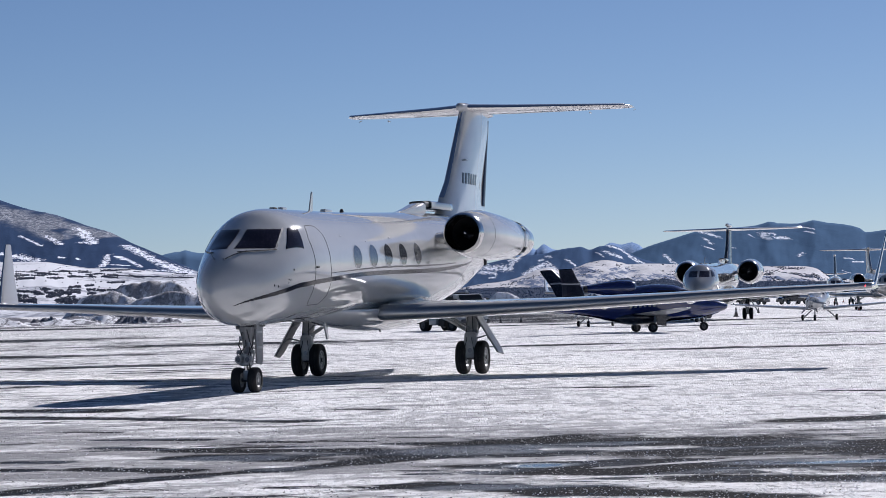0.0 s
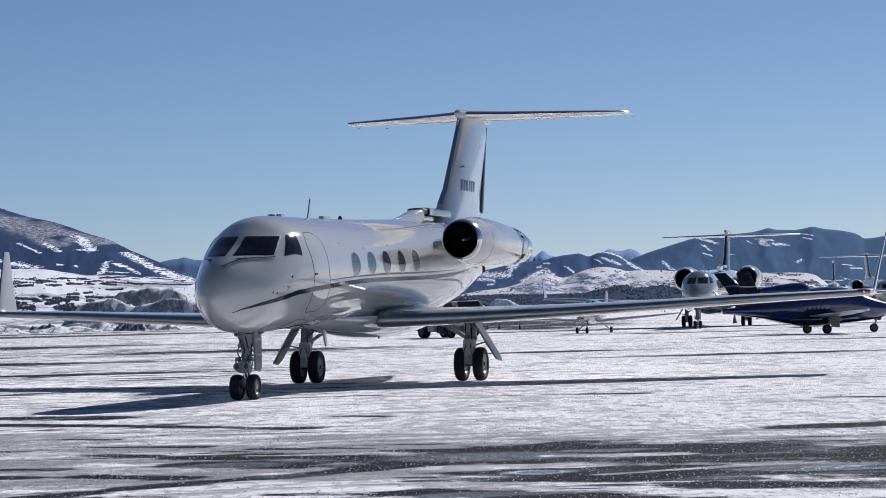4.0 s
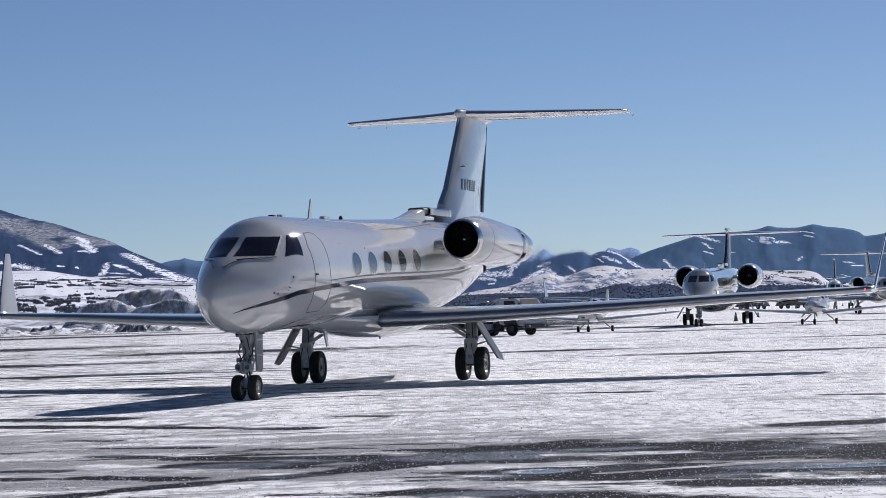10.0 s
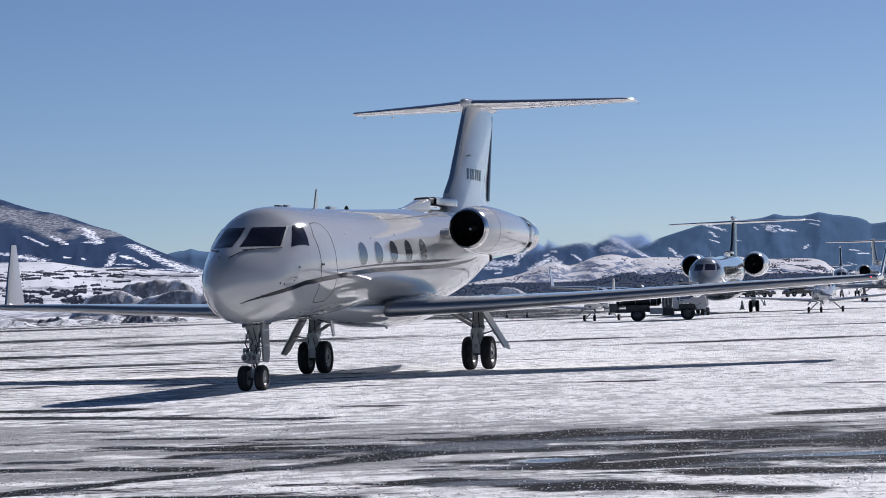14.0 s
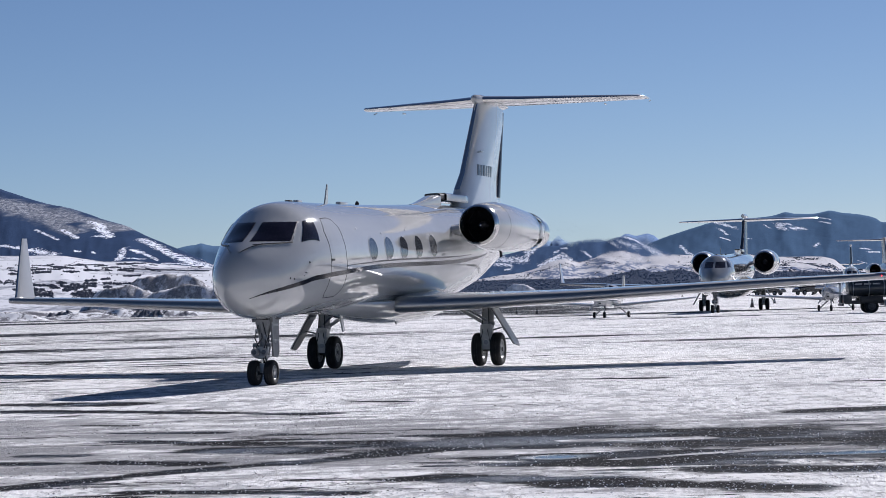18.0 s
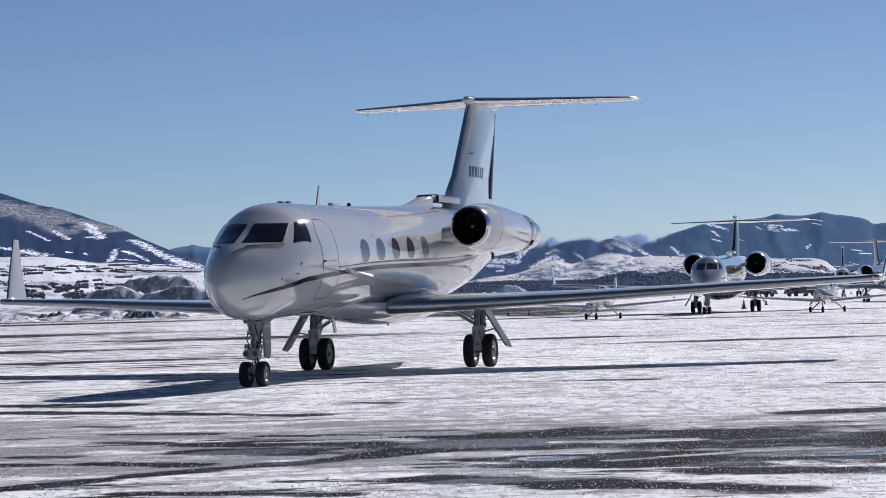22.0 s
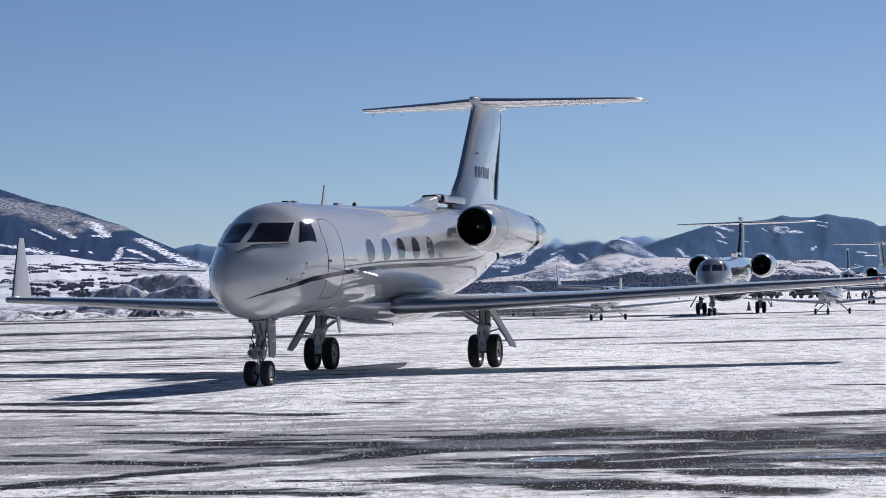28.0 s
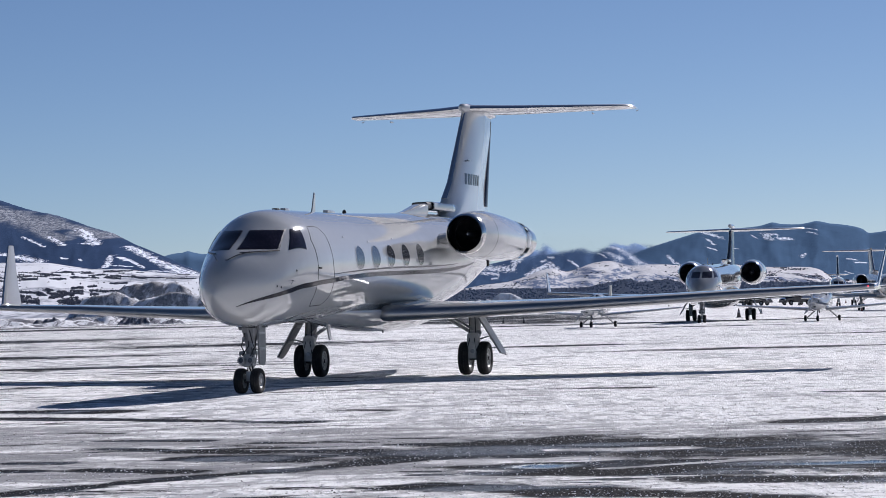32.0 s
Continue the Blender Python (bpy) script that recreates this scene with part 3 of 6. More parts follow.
east = range_of_hills("mountain_east", "long wooded mountain, hazed blue, with a few snow patches", [
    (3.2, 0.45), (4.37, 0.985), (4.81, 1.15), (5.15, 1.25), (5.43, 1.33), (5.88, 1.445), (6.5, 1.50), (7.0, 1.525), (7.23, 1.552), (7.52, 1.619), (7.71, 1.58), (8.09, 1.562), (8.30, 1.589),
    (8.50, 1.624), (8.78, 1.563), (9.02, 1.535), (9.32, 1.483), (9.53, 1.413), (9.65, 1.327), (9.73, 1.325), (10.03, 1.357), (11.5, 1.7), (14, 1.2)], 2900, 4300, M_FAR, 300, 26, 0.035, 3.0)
# blue of the distance is put into woods and snow; ridge_west shares it
cover(east, slope_material("wooded mountain side hazed blue", "mountain_east", (0.069, 0.122, 0.208), (0.74, 0.80, 0.90), [
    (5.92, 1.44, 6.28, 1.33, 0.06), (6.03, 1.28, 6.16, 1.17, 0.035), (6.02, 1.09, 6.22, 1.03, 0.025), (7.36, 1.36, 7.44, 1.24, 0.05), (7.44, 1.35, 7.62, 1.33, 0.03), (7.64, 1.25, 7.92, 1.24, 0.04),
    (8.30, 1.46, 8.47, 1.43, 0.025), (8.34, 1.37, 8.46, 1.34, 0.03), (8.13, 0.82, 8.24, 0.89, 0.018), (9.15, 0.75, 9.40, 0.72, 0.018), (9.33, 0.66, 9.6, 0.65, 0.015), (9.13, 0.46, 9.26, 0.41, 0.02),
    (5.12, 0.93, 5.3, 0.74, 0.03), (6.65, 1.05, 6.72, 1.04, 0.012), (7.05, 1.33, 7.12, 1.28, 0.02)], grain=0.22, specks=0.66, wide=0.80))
west = range_of_hills("mountain_west", "wooded mountain side hazed blue with snowy gullies", [
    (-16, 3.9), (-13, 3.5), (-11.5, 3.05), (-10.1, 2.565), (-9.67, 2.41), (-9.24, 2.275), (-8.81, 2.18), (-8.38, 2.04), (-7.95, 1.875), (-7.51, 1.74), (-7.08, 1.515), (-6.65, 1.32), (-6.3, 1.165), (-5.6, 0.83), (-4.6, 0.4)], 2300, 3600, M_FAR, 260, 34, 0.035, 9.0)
# woods and rock lean blue, distance haze painted into them
cover(west, slope_material("hazed wooded slope with snowy clearings", "mountain_west", (0.032, 0.054, 0.108), (0.74, 0.78, 0.87), [
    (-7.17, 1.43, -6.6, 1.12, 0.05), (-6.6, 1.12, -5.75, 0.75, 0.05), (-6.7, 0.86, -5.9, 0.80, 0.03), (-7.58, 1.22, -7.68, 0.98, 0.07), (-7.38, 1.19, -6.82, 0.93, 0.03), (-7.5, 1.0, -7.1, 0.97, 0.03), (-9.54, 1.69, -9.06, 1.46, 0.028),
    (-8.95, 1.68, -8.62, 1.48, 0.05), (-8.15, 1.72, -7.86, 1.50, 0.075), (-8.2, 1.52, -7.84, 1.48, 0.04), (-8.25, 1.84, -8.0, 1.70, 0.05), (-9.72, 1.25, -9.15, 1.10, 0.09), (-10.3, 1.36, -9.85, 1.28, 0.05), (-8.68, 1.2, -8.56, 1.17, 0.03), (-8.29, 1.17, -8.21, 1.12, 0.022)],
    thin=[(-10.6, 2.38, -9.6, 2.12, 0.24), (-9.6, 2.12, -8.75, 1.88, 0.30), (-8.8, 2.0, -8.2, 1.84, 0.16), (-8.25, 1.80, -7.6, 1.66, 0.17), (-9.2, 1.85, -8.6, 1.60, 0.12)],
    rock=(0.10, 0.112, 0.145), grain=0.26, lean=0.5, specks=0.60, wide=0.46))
range_of_hills("ridge_west", "low ridge far off, hazed blue", [(-8, 0.7), (-6.9, 1.05), (-6.3, 1.207), (-6.08, 1.254), (-5.92, 1.265), (-5.84, 1.30), (-5.70, 1.265), (-5.6, 1.24), (-5.38, 1.216), (-4, 1.1), (-2, 1.0), (0, 1.0)], 3900, 4400, east.data.materials[0], 140, 10, 0.04, 5.0)
mid = range_of_hills("ridge_middle", "dark wooded ridge hazed blue with snowy clearings", [
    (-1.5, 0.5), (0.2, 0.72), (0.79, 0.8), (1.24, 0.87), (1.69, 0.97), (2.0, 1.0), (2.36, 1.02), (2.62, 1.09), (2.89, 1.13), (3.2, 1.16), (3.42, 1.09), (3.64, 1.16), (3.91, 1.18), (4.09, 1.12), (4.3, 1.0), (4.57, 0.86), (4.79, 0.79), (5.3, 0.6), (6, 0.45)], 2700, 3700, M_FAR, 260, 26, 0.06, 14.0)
# these woods carry the haze's blue in their base colour too
cover(mid, slope_material("dark wooded ridge hazed blue", "ridge_middle", (0.054, 0.092, 0.172), (0.74, 0.79, 0.88), [
    (0.91, 0.74, 1.56, 0.72, 0.09), (0.87, 0.632, 1.23, 0.598, 0.05), (1.59, 0.771, 1.78, 0.947, 0.05), (1.56, 0.887, 1.82, 0.92, 0.032), (1.92, 0.556, 2.59, 0.708, 0.08), (2.08, 0.656, 2.47, 0.802, 0.065),
    (2.92, 0.855, 3.05, 0.749, 0.05), (2.25, 0.858, 2.35, 0.882, 0.026), (2.43, 0.945, 2.51, 0.956, 0.036), (3.47, 1.113, 3.8, 1.183, 0.05), (3.8, 1.17, 4.08, 1.086, 0.04), (3.77, 1.029, 4.11, 0.891, 0.06),
    (4.08, 1.086, 4.62, 0.763, 0.05), (4.31, 0.899, 4.49, 0.792, 0.04), (1.88, 0.45, 2.26, 0.483, 0.04), (1.1, 0.497, 1.23, 0.507, 0.026), (3.59, 1.007, 3.72, 0.927, 0.026), (-0.5, 0.5, 0.5, 0.6, 0.05)], grain=0.22, specks=0.58, wide=0.70))
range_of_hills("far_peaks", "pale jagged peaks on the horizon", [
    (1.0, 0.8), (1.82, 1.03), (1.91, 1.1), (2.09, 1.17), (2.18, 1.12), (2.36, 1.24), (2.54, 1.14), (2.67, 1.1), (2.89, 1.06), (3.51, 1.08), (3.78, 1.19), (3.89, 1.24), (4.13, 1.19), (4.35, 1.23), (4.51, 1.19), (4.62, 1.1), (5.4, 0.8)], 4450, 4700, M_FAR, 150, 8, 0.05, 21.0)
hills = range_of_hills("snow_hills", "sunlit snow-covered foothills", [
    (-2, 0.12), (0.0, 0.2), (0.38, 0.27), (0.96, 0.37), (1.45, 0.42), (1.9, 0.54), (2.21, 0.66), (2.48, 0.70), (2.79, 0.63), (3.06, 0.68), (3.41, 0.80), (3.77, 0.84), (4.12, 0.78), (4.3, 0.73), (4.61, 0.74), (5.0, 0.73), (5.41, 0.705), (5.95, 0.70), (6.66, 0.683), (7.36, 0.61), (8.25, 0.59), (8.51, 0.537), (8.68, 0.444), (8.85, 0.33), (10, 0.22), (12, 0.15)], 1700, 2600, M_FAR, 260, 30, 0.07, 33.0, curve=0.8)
# roles swapped: pale ground as woods, blue-grey patches as clearings
cover(hills, slope_material("snowy hill side with blue-grey patches", "snow_hills", (0.54, 0.545, 0.575), (0.15, 0.19, 0.29), [
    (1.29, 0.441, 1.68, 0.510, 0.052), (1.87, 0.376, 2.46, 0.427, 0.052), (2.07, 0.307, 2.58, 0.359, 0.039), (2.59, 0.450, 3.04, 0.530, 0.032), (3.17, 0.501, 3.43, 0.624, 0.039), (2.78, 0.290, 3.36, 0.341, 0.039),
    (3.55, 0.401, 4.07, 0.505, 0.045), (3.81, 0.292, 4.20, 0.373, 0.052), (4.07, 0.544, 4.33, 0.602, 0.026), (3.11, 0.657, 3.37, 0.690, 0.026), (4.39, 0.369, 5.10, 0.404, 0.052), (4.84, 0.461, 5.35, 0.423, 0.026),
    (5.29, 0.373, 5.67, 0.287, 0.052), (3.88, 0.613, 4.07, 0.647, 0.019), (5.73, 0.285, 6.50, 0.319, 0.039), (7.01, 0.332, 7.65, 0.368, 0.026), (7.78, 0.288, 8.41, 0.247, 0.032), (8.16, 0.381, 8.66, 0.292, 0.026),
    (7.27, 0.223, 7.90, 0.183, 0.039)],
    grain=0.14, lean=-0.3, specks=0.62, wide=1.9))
range_of_hills("snow_fields", "snow fields dotted with brush below the mountain", [(-16, 1.3), (-13, 1.22), (-10.13, 1.12), (-9.05, 1.10), (-8.4, 1.0), (-7.88, 0.93), (-7.36, 0.93), (-6.75, 0.85), (-6.14, 0.79), (-5.57, 0.75), (-4, 0.5), (-2, 0.2)], 700, 2200, M_FOOT, 200, 34, 0.02, 41.0, curve=1.0)
range_of_hills("wooded_rise", "low rise covered in bare winter woods hazed blue", [(-2.5, 0.08), (-1, 0.18), (0.38, 0.25), (1.45, 0.27), (2.11, 0.25), (3.14, 0.25), (3.67, 0.33), (4.25, 0.42), (4.51, 0.34), (5.13, 0.38), (5.4, 0.32), (6.2, 0.30), (7, 0.29), (8.0, 0.26), (9.5, 0.2), (12, 0.1)], 950, 1500, M_WOODED, 200, 14, 0.03, 55.0, curve=0.7)


def woods(name, label, count, place, size, mat, seed, tall=1.0):
    """Far trees and brush: many small ragged cones in one mesh."""
    rnd = random.Random(seed)
    verts, faces = [], []
    for k in range(count):
        x, y, z = place(rnd)
        h = size * rnd.uniform(0.5, 1.25) * tall
        r = size * rnd.uniform(0.28, 0.55)
        sides = 5
        base = len(verts)
        for lev, (hh, rr) in enumerate(((0.0, 0.85), (0.38, 1.0), (0.80, 0.66))):
            for i in range(sides):
                a = 2 * math.pi * (i + 0.5 * lev) / sides
                q = rr * r * rnd.uniform(0.7, 1.25)
                verts.append((x + q * math.cos(a), y + q * math.sin(a), z + h * hh))
        verts.append((x + rnd.uniform(-0.2, 0.2) * r, y, z + h))
        for lev in range(2):
            for i in range(sides):
                j = (i + 1) % sides
                faces.append((base + lev * sides + i, base + lev * sides + j, base + (lev + 1) * sides + j, base + (lev + 1) * sides + i))
        for i in range(sides):
            faces.append((base + 2 * sides + i, base + 2 * sides + (i + 1) % sides, base + 3 * sides))
    me = bpy.data.meshes.new(name)
    me.from_pydata(verts, [], faces)
    me.materials.append(mat)
    o = new(name, me)
    return tagged(o, label, "trees", kind="stuff")


def brush_material():
    n = Nodes("bare winter brush hazed blue")
    g = n.add("ShaderNodeNewGeometry")
    # paler and bluer than bare twigs, with the distance haze mixed in
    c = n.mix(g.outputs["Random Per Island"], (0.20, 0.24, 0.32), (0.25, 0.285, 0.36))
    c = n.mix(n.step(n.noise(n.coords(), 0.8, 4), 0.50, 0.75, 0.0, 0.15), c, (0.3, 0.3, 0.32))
    n.b.inputs["Specular IOR Level"].default_value = 0.0
    return n.set(Base_Color=c, Roughness=0.9)


BRUSH = brush_material()
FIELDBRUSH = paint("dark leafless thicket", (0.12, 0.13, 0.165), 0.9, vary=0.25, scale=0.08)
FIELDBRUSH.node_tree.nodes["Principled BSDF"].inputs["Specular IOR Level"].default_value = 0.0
CONIFER = paint("dark blue-grey conifer", (0.055, 0.075, 0.115), 0.9, vary=0.2, scale=0.05)
CONIFER.node_tree.nodes["Principled BSDF"].inputs["Specular IOR Level"].default_value = 0.0


def belt(rnd):
    while True:
        az, d = rnd.uniform(-2.0, 9.8), rnd.uniform(980, 1500)
        if fbm(az * 3.0, d * 0.004, 4) > rnd.uniform(-0.9, 0.5):
            break
    return *polar(az, d), land_height("wooded_rise", az, d) - rnd.uniform(0.5, 1.5)


# hedges and thickets on the snow fields: degrees right and up of both ends, share of the bushes, spread
THICKETS = [(-9.71, 0.82, -9.32, 0.83, 3, 1), (-9.58, 0.76, -9.19, 0.77, 3, 1), (-9.1, 0.87, -8.71, 0.83, 4, 1), (-8.93, 0.76, -8.59, 0.75, 3, 1), (-8.89, 0.9, -8.06, 0.89, 4, 1), (-8.5, 0.78, -8.11, 0.76, 3, 1),
            (-8.06, 0.81, -7.71, 0.83, 3, 1), (-7.71, 0.76, -7.37, 0.73, 3, 1), (-7.71, 0.89, -7.1, 0.9, 6, 2), (-7.54, 0.79, -7.1, 0.75, 4, 1), (-7.1, 0.75, -5.57, 0.68, 12, 1), (-7.59, 0.62, -7.22, 0.62, 2, 1),
            (-8.48, 0.54, -8.18, 0.54, 2, 1), (-8.09, 0.56, -7.89, 0.57, 1.5, 1), (-9.68, 0.49, -9.07, 0.43, 3, 1), (-9.05, 0.51, -8.88, 0.5, 1.5, 1), (-8.86, 0.4, -8.42, 0.39, 4, 1.5), (-8.42, 0.47, -8.18, 0.47, 2, 1),
            (-8.64, 0.43, -8.2, 0.41, 2.5, 1), (-8.05, 0.47, -7.85, 0.47, 1.5, 1), (-8.03, 0.38, -7.86, 0.38, 1.5, 1), (-7.81, 0.45, -7.64, 0.44, 1.5, 1), (-9.68, 0.29, -9.16, 0.25, 3, 4), (-8.77, 0.24, -7.99, 0.2, 5, 4), (-11.5, 0.6, -9.9, 0.55, 6, 4)]
extra = random.Random(12)
for _ in range(70):
    a0, e0 = extra.uniform(-10.2, -5.8), (extra.uniform(0.72, 0.93) if extra.random() < 0.7 else extra.uniform(0.30, 0.50))
    THICKETS.append((a0, e0, a0 + extra.uniform(0.05, 0.28), e0 - extra.uniform(0.0, 0.03), extra.uniform(0.3, 1.0), 0.7))
SHARES = [h[4] for h in THICKETS]


def fields(rnd):
    if rnd.random() < 0.02:
        az, d = rnd.uniform(-12.5, -4.5), 900 * (2150 / 900) ** rnd.random()
    else:
        a0, e0, a1, e1, k, spread = rnd.choices(THICKETS, SHARES)[0]
        u = rnd.random()
        u += 0.05 * math.sin(9 * u + 5 * a0)
        az = a0 + (a1 - a0) * u
        x, y, z = slope_point("snow_fields", az, e0 + (e1 - e0) * u - 0.02)
        d = y * (1 + rnd.gauss(0, 0.009) * (0.4 + 0.6 * spread))
    return *polar(az, d), max(land_height("snow_fields", az, d), 0.0) - 0.3


def hillside(rnd):
    while True:
        az, d = rnd.choice((rnd.uniform(-0.5, 7.5), rnd.uniform(7.0, 9.2))), rnd.uniform(1750, 2580)
        if fbm(az * 1.6 + 4, d * 0.006, 4) > (0.25 if az < 7.0 else 0.08):
            break
    return *polar(az, d), land_height("snow_hills", az, d) - 0.5


def polar(az, d):
    return d * math.sin(radians(az)), d * math.cos(radians(az))


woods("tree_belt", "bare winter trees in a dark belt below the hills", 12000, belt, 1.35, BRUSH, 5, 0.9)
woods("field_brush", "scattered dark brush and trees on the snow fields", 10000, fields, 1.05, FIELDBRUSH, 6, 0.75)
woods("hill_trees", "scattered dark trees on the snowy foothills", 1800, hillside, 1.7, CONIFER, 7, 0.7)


def heap(name, label, x, y, length, deep, height, seed, mat, category="snow bank", rough=0.5):
    """A long heap of ploughed snow or gravel with a lumpy crest, on the ground."""
    bm = bmesh.new()
    nx, ny = 44, 14
    grid = []
    for j in range(ny + 1):
        v = j / ny * 2 - 1
        line = []
        for i in range(nx + 1):
            u = i / nx * 2 - 1
            z = height * (1 - u * u)**0.7 * (1 - abs(v)**1.6) * (0.75 + rough * fbm(u * 3.1 + seed, v * 1.7, 5, 0.6))
            line.append(bm.verts.new((u * length / 2, v * deep / 2 + 0.12 * deep * fbm(u * 2 + seed, 4.0, 3), max(z, -0.05))))
        grid.append(line)
    for a, b in zip(grid, grid[1:]):
        for i in range(nx):
            bm.faces.new((a[i], a[i + 1], b[i + 1], b[i]))
    o = part(name, bm, mat, sharp=180)
    o.location = (x, y, 0)
    return tagged(o, label, category)


for az, d, ln, dp, h, sd2, mt, lb in ([
        (-6.62, 478, 23, 14, 9.4, 2.0, M_MOUND, "big gravel heap under patchy snow"),
        (-6.05, 452, 25, 12, 5.9, 3.5, M_MOUND, "long gravel ridge in front of a larger heap"),
        (-7.6, 458, 16, 10, 6.2, 5.0, M_MOUND, "low gravel heap with snow in its gullies"),
        (-7.08, 466, 9, 9, 5.0, 7.0, SNOW, "clean snow heap between gravel heaps")]):
    x, y = polar(az, d)
    heap("gravel_mound", lb, x, y, ln, dp, h, sd2, mt, "heap", 0.13)
for az, d, ln, dp, h, sd2 in ((-9.4, 300, 18, 9, 1.1, 1.0), (-8.2, 310, 16, 8, 1.2, 2.3), (-6.9, 318, 15, 8, 1.2, 4.1), (-5.6, 330, 15, 8, 1.4, 6.2), (-10.6, 296, 14, 8, 1.2, 7.7)):
    x, y = polar(az, d)
    heap("snow_bank", "dirty ploughed snow bank along the apron's edge", x, y, ln, dp, h, sd2, M_BANK)
for az, d, ln, h, sd2 in ((-9.0, 312, 4.6, 1.15, 2.2), (-8.38, 318, 2.4, 0.8, 4.4), (-7.9, 322, 2.6, 0.75, 6.1), (-7.15, 312, 3.0, 1.05, 8.3), (-6.8, 308, 3.4, 0.9, 9.9), (-6.2, 306, 2.6, 0.6, 3.3)):
    x, y = polar(az, d - 14)
    heap("rubble_bank", "dark heap of dirty snow, its shade painted in, along the apron's edge", x, y, ln, 4, h, sd2, M_RUBBLE, rough=0.45)
x, y = polar(1.42, 352)
heap("snow_pile", "clean white snow pile behind the apron", x, y, 6.5, 4, 3.8, 1.2, SNOW, "snow pile", 0.08)
for az, ln, s3 in ((0.75, 5.0, 3.0), (1.0, 4.0, 5.5), (2.2, 7.0, 8.0)):
    x, y = polar(az, 360)
    heap("snow_bank", "broken snow bank behind the apron", x, y, ln * 1.5, 4, 2.3, s3, SNOW, rough=0.2)


# ---------------- business jets (x forward, y to the jet's left, origin on the ground under the nose gear) ----------------
# x, half width, top, bottom of the fuselage
BODY = [(2.02, 0, 2.05, 2.05), (1.96, .13, 2.288, 1.945), (1.82, .27, 2.484, 1.808), (1.52, .462, 2.716, 1.641), (1.12, .644, 2.926, 1.496),
        (.62, .822, 3.148, 1.396), (.02, .972, 3.474, 1.358), (-.68, 1.087, 3.776, 1.359), (-1.48, 1.168, 3.846, 1.393), (-2.48, 1.195, 3.856, 1.431),
        (-3.98, 1.2, 3.87, 1.476), (-6.98, 1.2, 3.92, 1.528), (-9, 1.2, 3.97, 1.53), (-11, 1.2, 4.03, 1.55), (-13, 1.17, 4.08, 1.65),
        (-15, 1.05, 4.1, 1.9), (-17, .85, 4.1, 2.3), (-19, .6, 4.05, 2.75), (-21, .32, 3.95, 3.2), (-22.2, .1, 3.8, 3.5)]


class Hull:
    """A fuselage skin: place(x, degrees from the top towards the left side, metres proud)."""

    def __init__(self, body):
        self.x0, self.body = body[0][0], body
        self.s = [math.sqrt(max(0.0, self.x0 - b[0])) for b in body]

    def shape(self, x):
        u = math.sqrt(max(0.0, self.x0 - x))
        return [smooth_curve(self.s, [b[k] for b in self.body], u) for k in (1, 2, 3)]

    def place(self, x, deg, proud=0.0):
        w, t, b = self.shape(x)
        a = radians(deg)
        h = (t - b) / 2
        n = Vector((0, math.sin(a) * h, math.cos(a) * w))
        n = n.normalized() if n.length > 0 else Vector((0, 0, 1))
        return Vector((x, w * math.sin(a), (t + b) / 2 + h * math.cos(a))) + n * proud

    def skin(self, n=56):
        u1 = self.s[-1]
        rings = []
        for k in range(1, 91):
            u = u1 * k / 90
            x = self.x0 - u * u
            rings.append([self.place(x, 360 * i / n) for i in range(n)])
        tip = Vector((self.x0, 0, self.body[0][2]))
        bm = loft(rings, True, (False, True))
        v = bm.verts.new(tip)
        bm.verts.ensure_lookup_table()
        for i in range(n):
            bm.faces.new((bm.verts[i], v, bm.verts[(i + 1) % n]))
        return bm

    def patch(self, corners, proud, nx=10, ny=8):
        """A pane lying on the skin between four (x, degrees) corners, in order round it, with a rim down to the skin."""
        (xa, ta), (xb, tb), (xc, tc), (xd, td) = corners
        rows = []
        for j in range(ny + 1):
            v = j / ny
            row = []
            for i in range(nx + 1):
                u = i / nx
                x = (xa * (1 - u) + xb * u) * (1 - v) + (xd * (1 - u) + xc * u) * v
                th = (ta * (1 - u) + tb * u) * (1 - v) + (td * (1 - u) + tc * u) * v
                rim = i in (0, nx) or j in (0, ny)
                row.append(self.place(x, th, -0.01 if rim else proud))
            rows.append(row)
        return loft(rows, False)

    def across(self, y, z):
        """The x at which the nose's skin lies at that y and z."""
        lo, hi = -2.5, self.x0
        for k in range(40):
            mid = (lo + hi) / 2
            w, t, b = self.shape(mid)
            inside = w > 1e-4 and (y / w) ** 2 + ((z - (t + b) / 2) / ((t - b) / 2)) ** 2 < 1
            lo, hi = (mid, hi) if inside else (lo, mid)
        return lo

    def screen(self, inner, low, high, outer_low, outer_high, side, proud=0.008, nx=16, ny=10):
        """A windscreen pane between two heights, from y = inner out to the side."""
        rows = []
        for j in range(ny + 1):
            z = low + (high - low) * j / ny
            out = outer_low + (outer_high - outer_low) * j / ny
            row = []
            for i in range(nx + 1):
                y = inner + (out - inner) * i / nx
                rim = i in (0, nx) or j in (0, ny)
                row.append(Vector((self.across(y, z) + (-0.012 if rim else proud), side * y, z + (0 if rim else proud * 0.6))))
            rows.append(row)
        return loft(rows, False)

    def oval(self, x, deg, a, b, proud, n=24, rings=4, ring_only=False):
        """An oval pane or its raised surround. a, b: half length and half height in metres."""
        w = self.shape(x)[0]
        out = []
        steps = [0.93, 0.95, 1.0, 1.03] if ring_only else [0.02 + 0.98 * k / rings for k in range(rings + 1)]
        for q in steps:
            pr = (proud if 0.94 < q < 1.02 else -0.004) if ring_only else proud
            out.append([self.place(x + a * q * math.cos(2 * math.pi * k / n), deg + math.degrees(b * q / w) * math.sin(2 * math.pi * k / n), pr) for k in range(n)])
        return loft(out, True, (not ring_only, False))

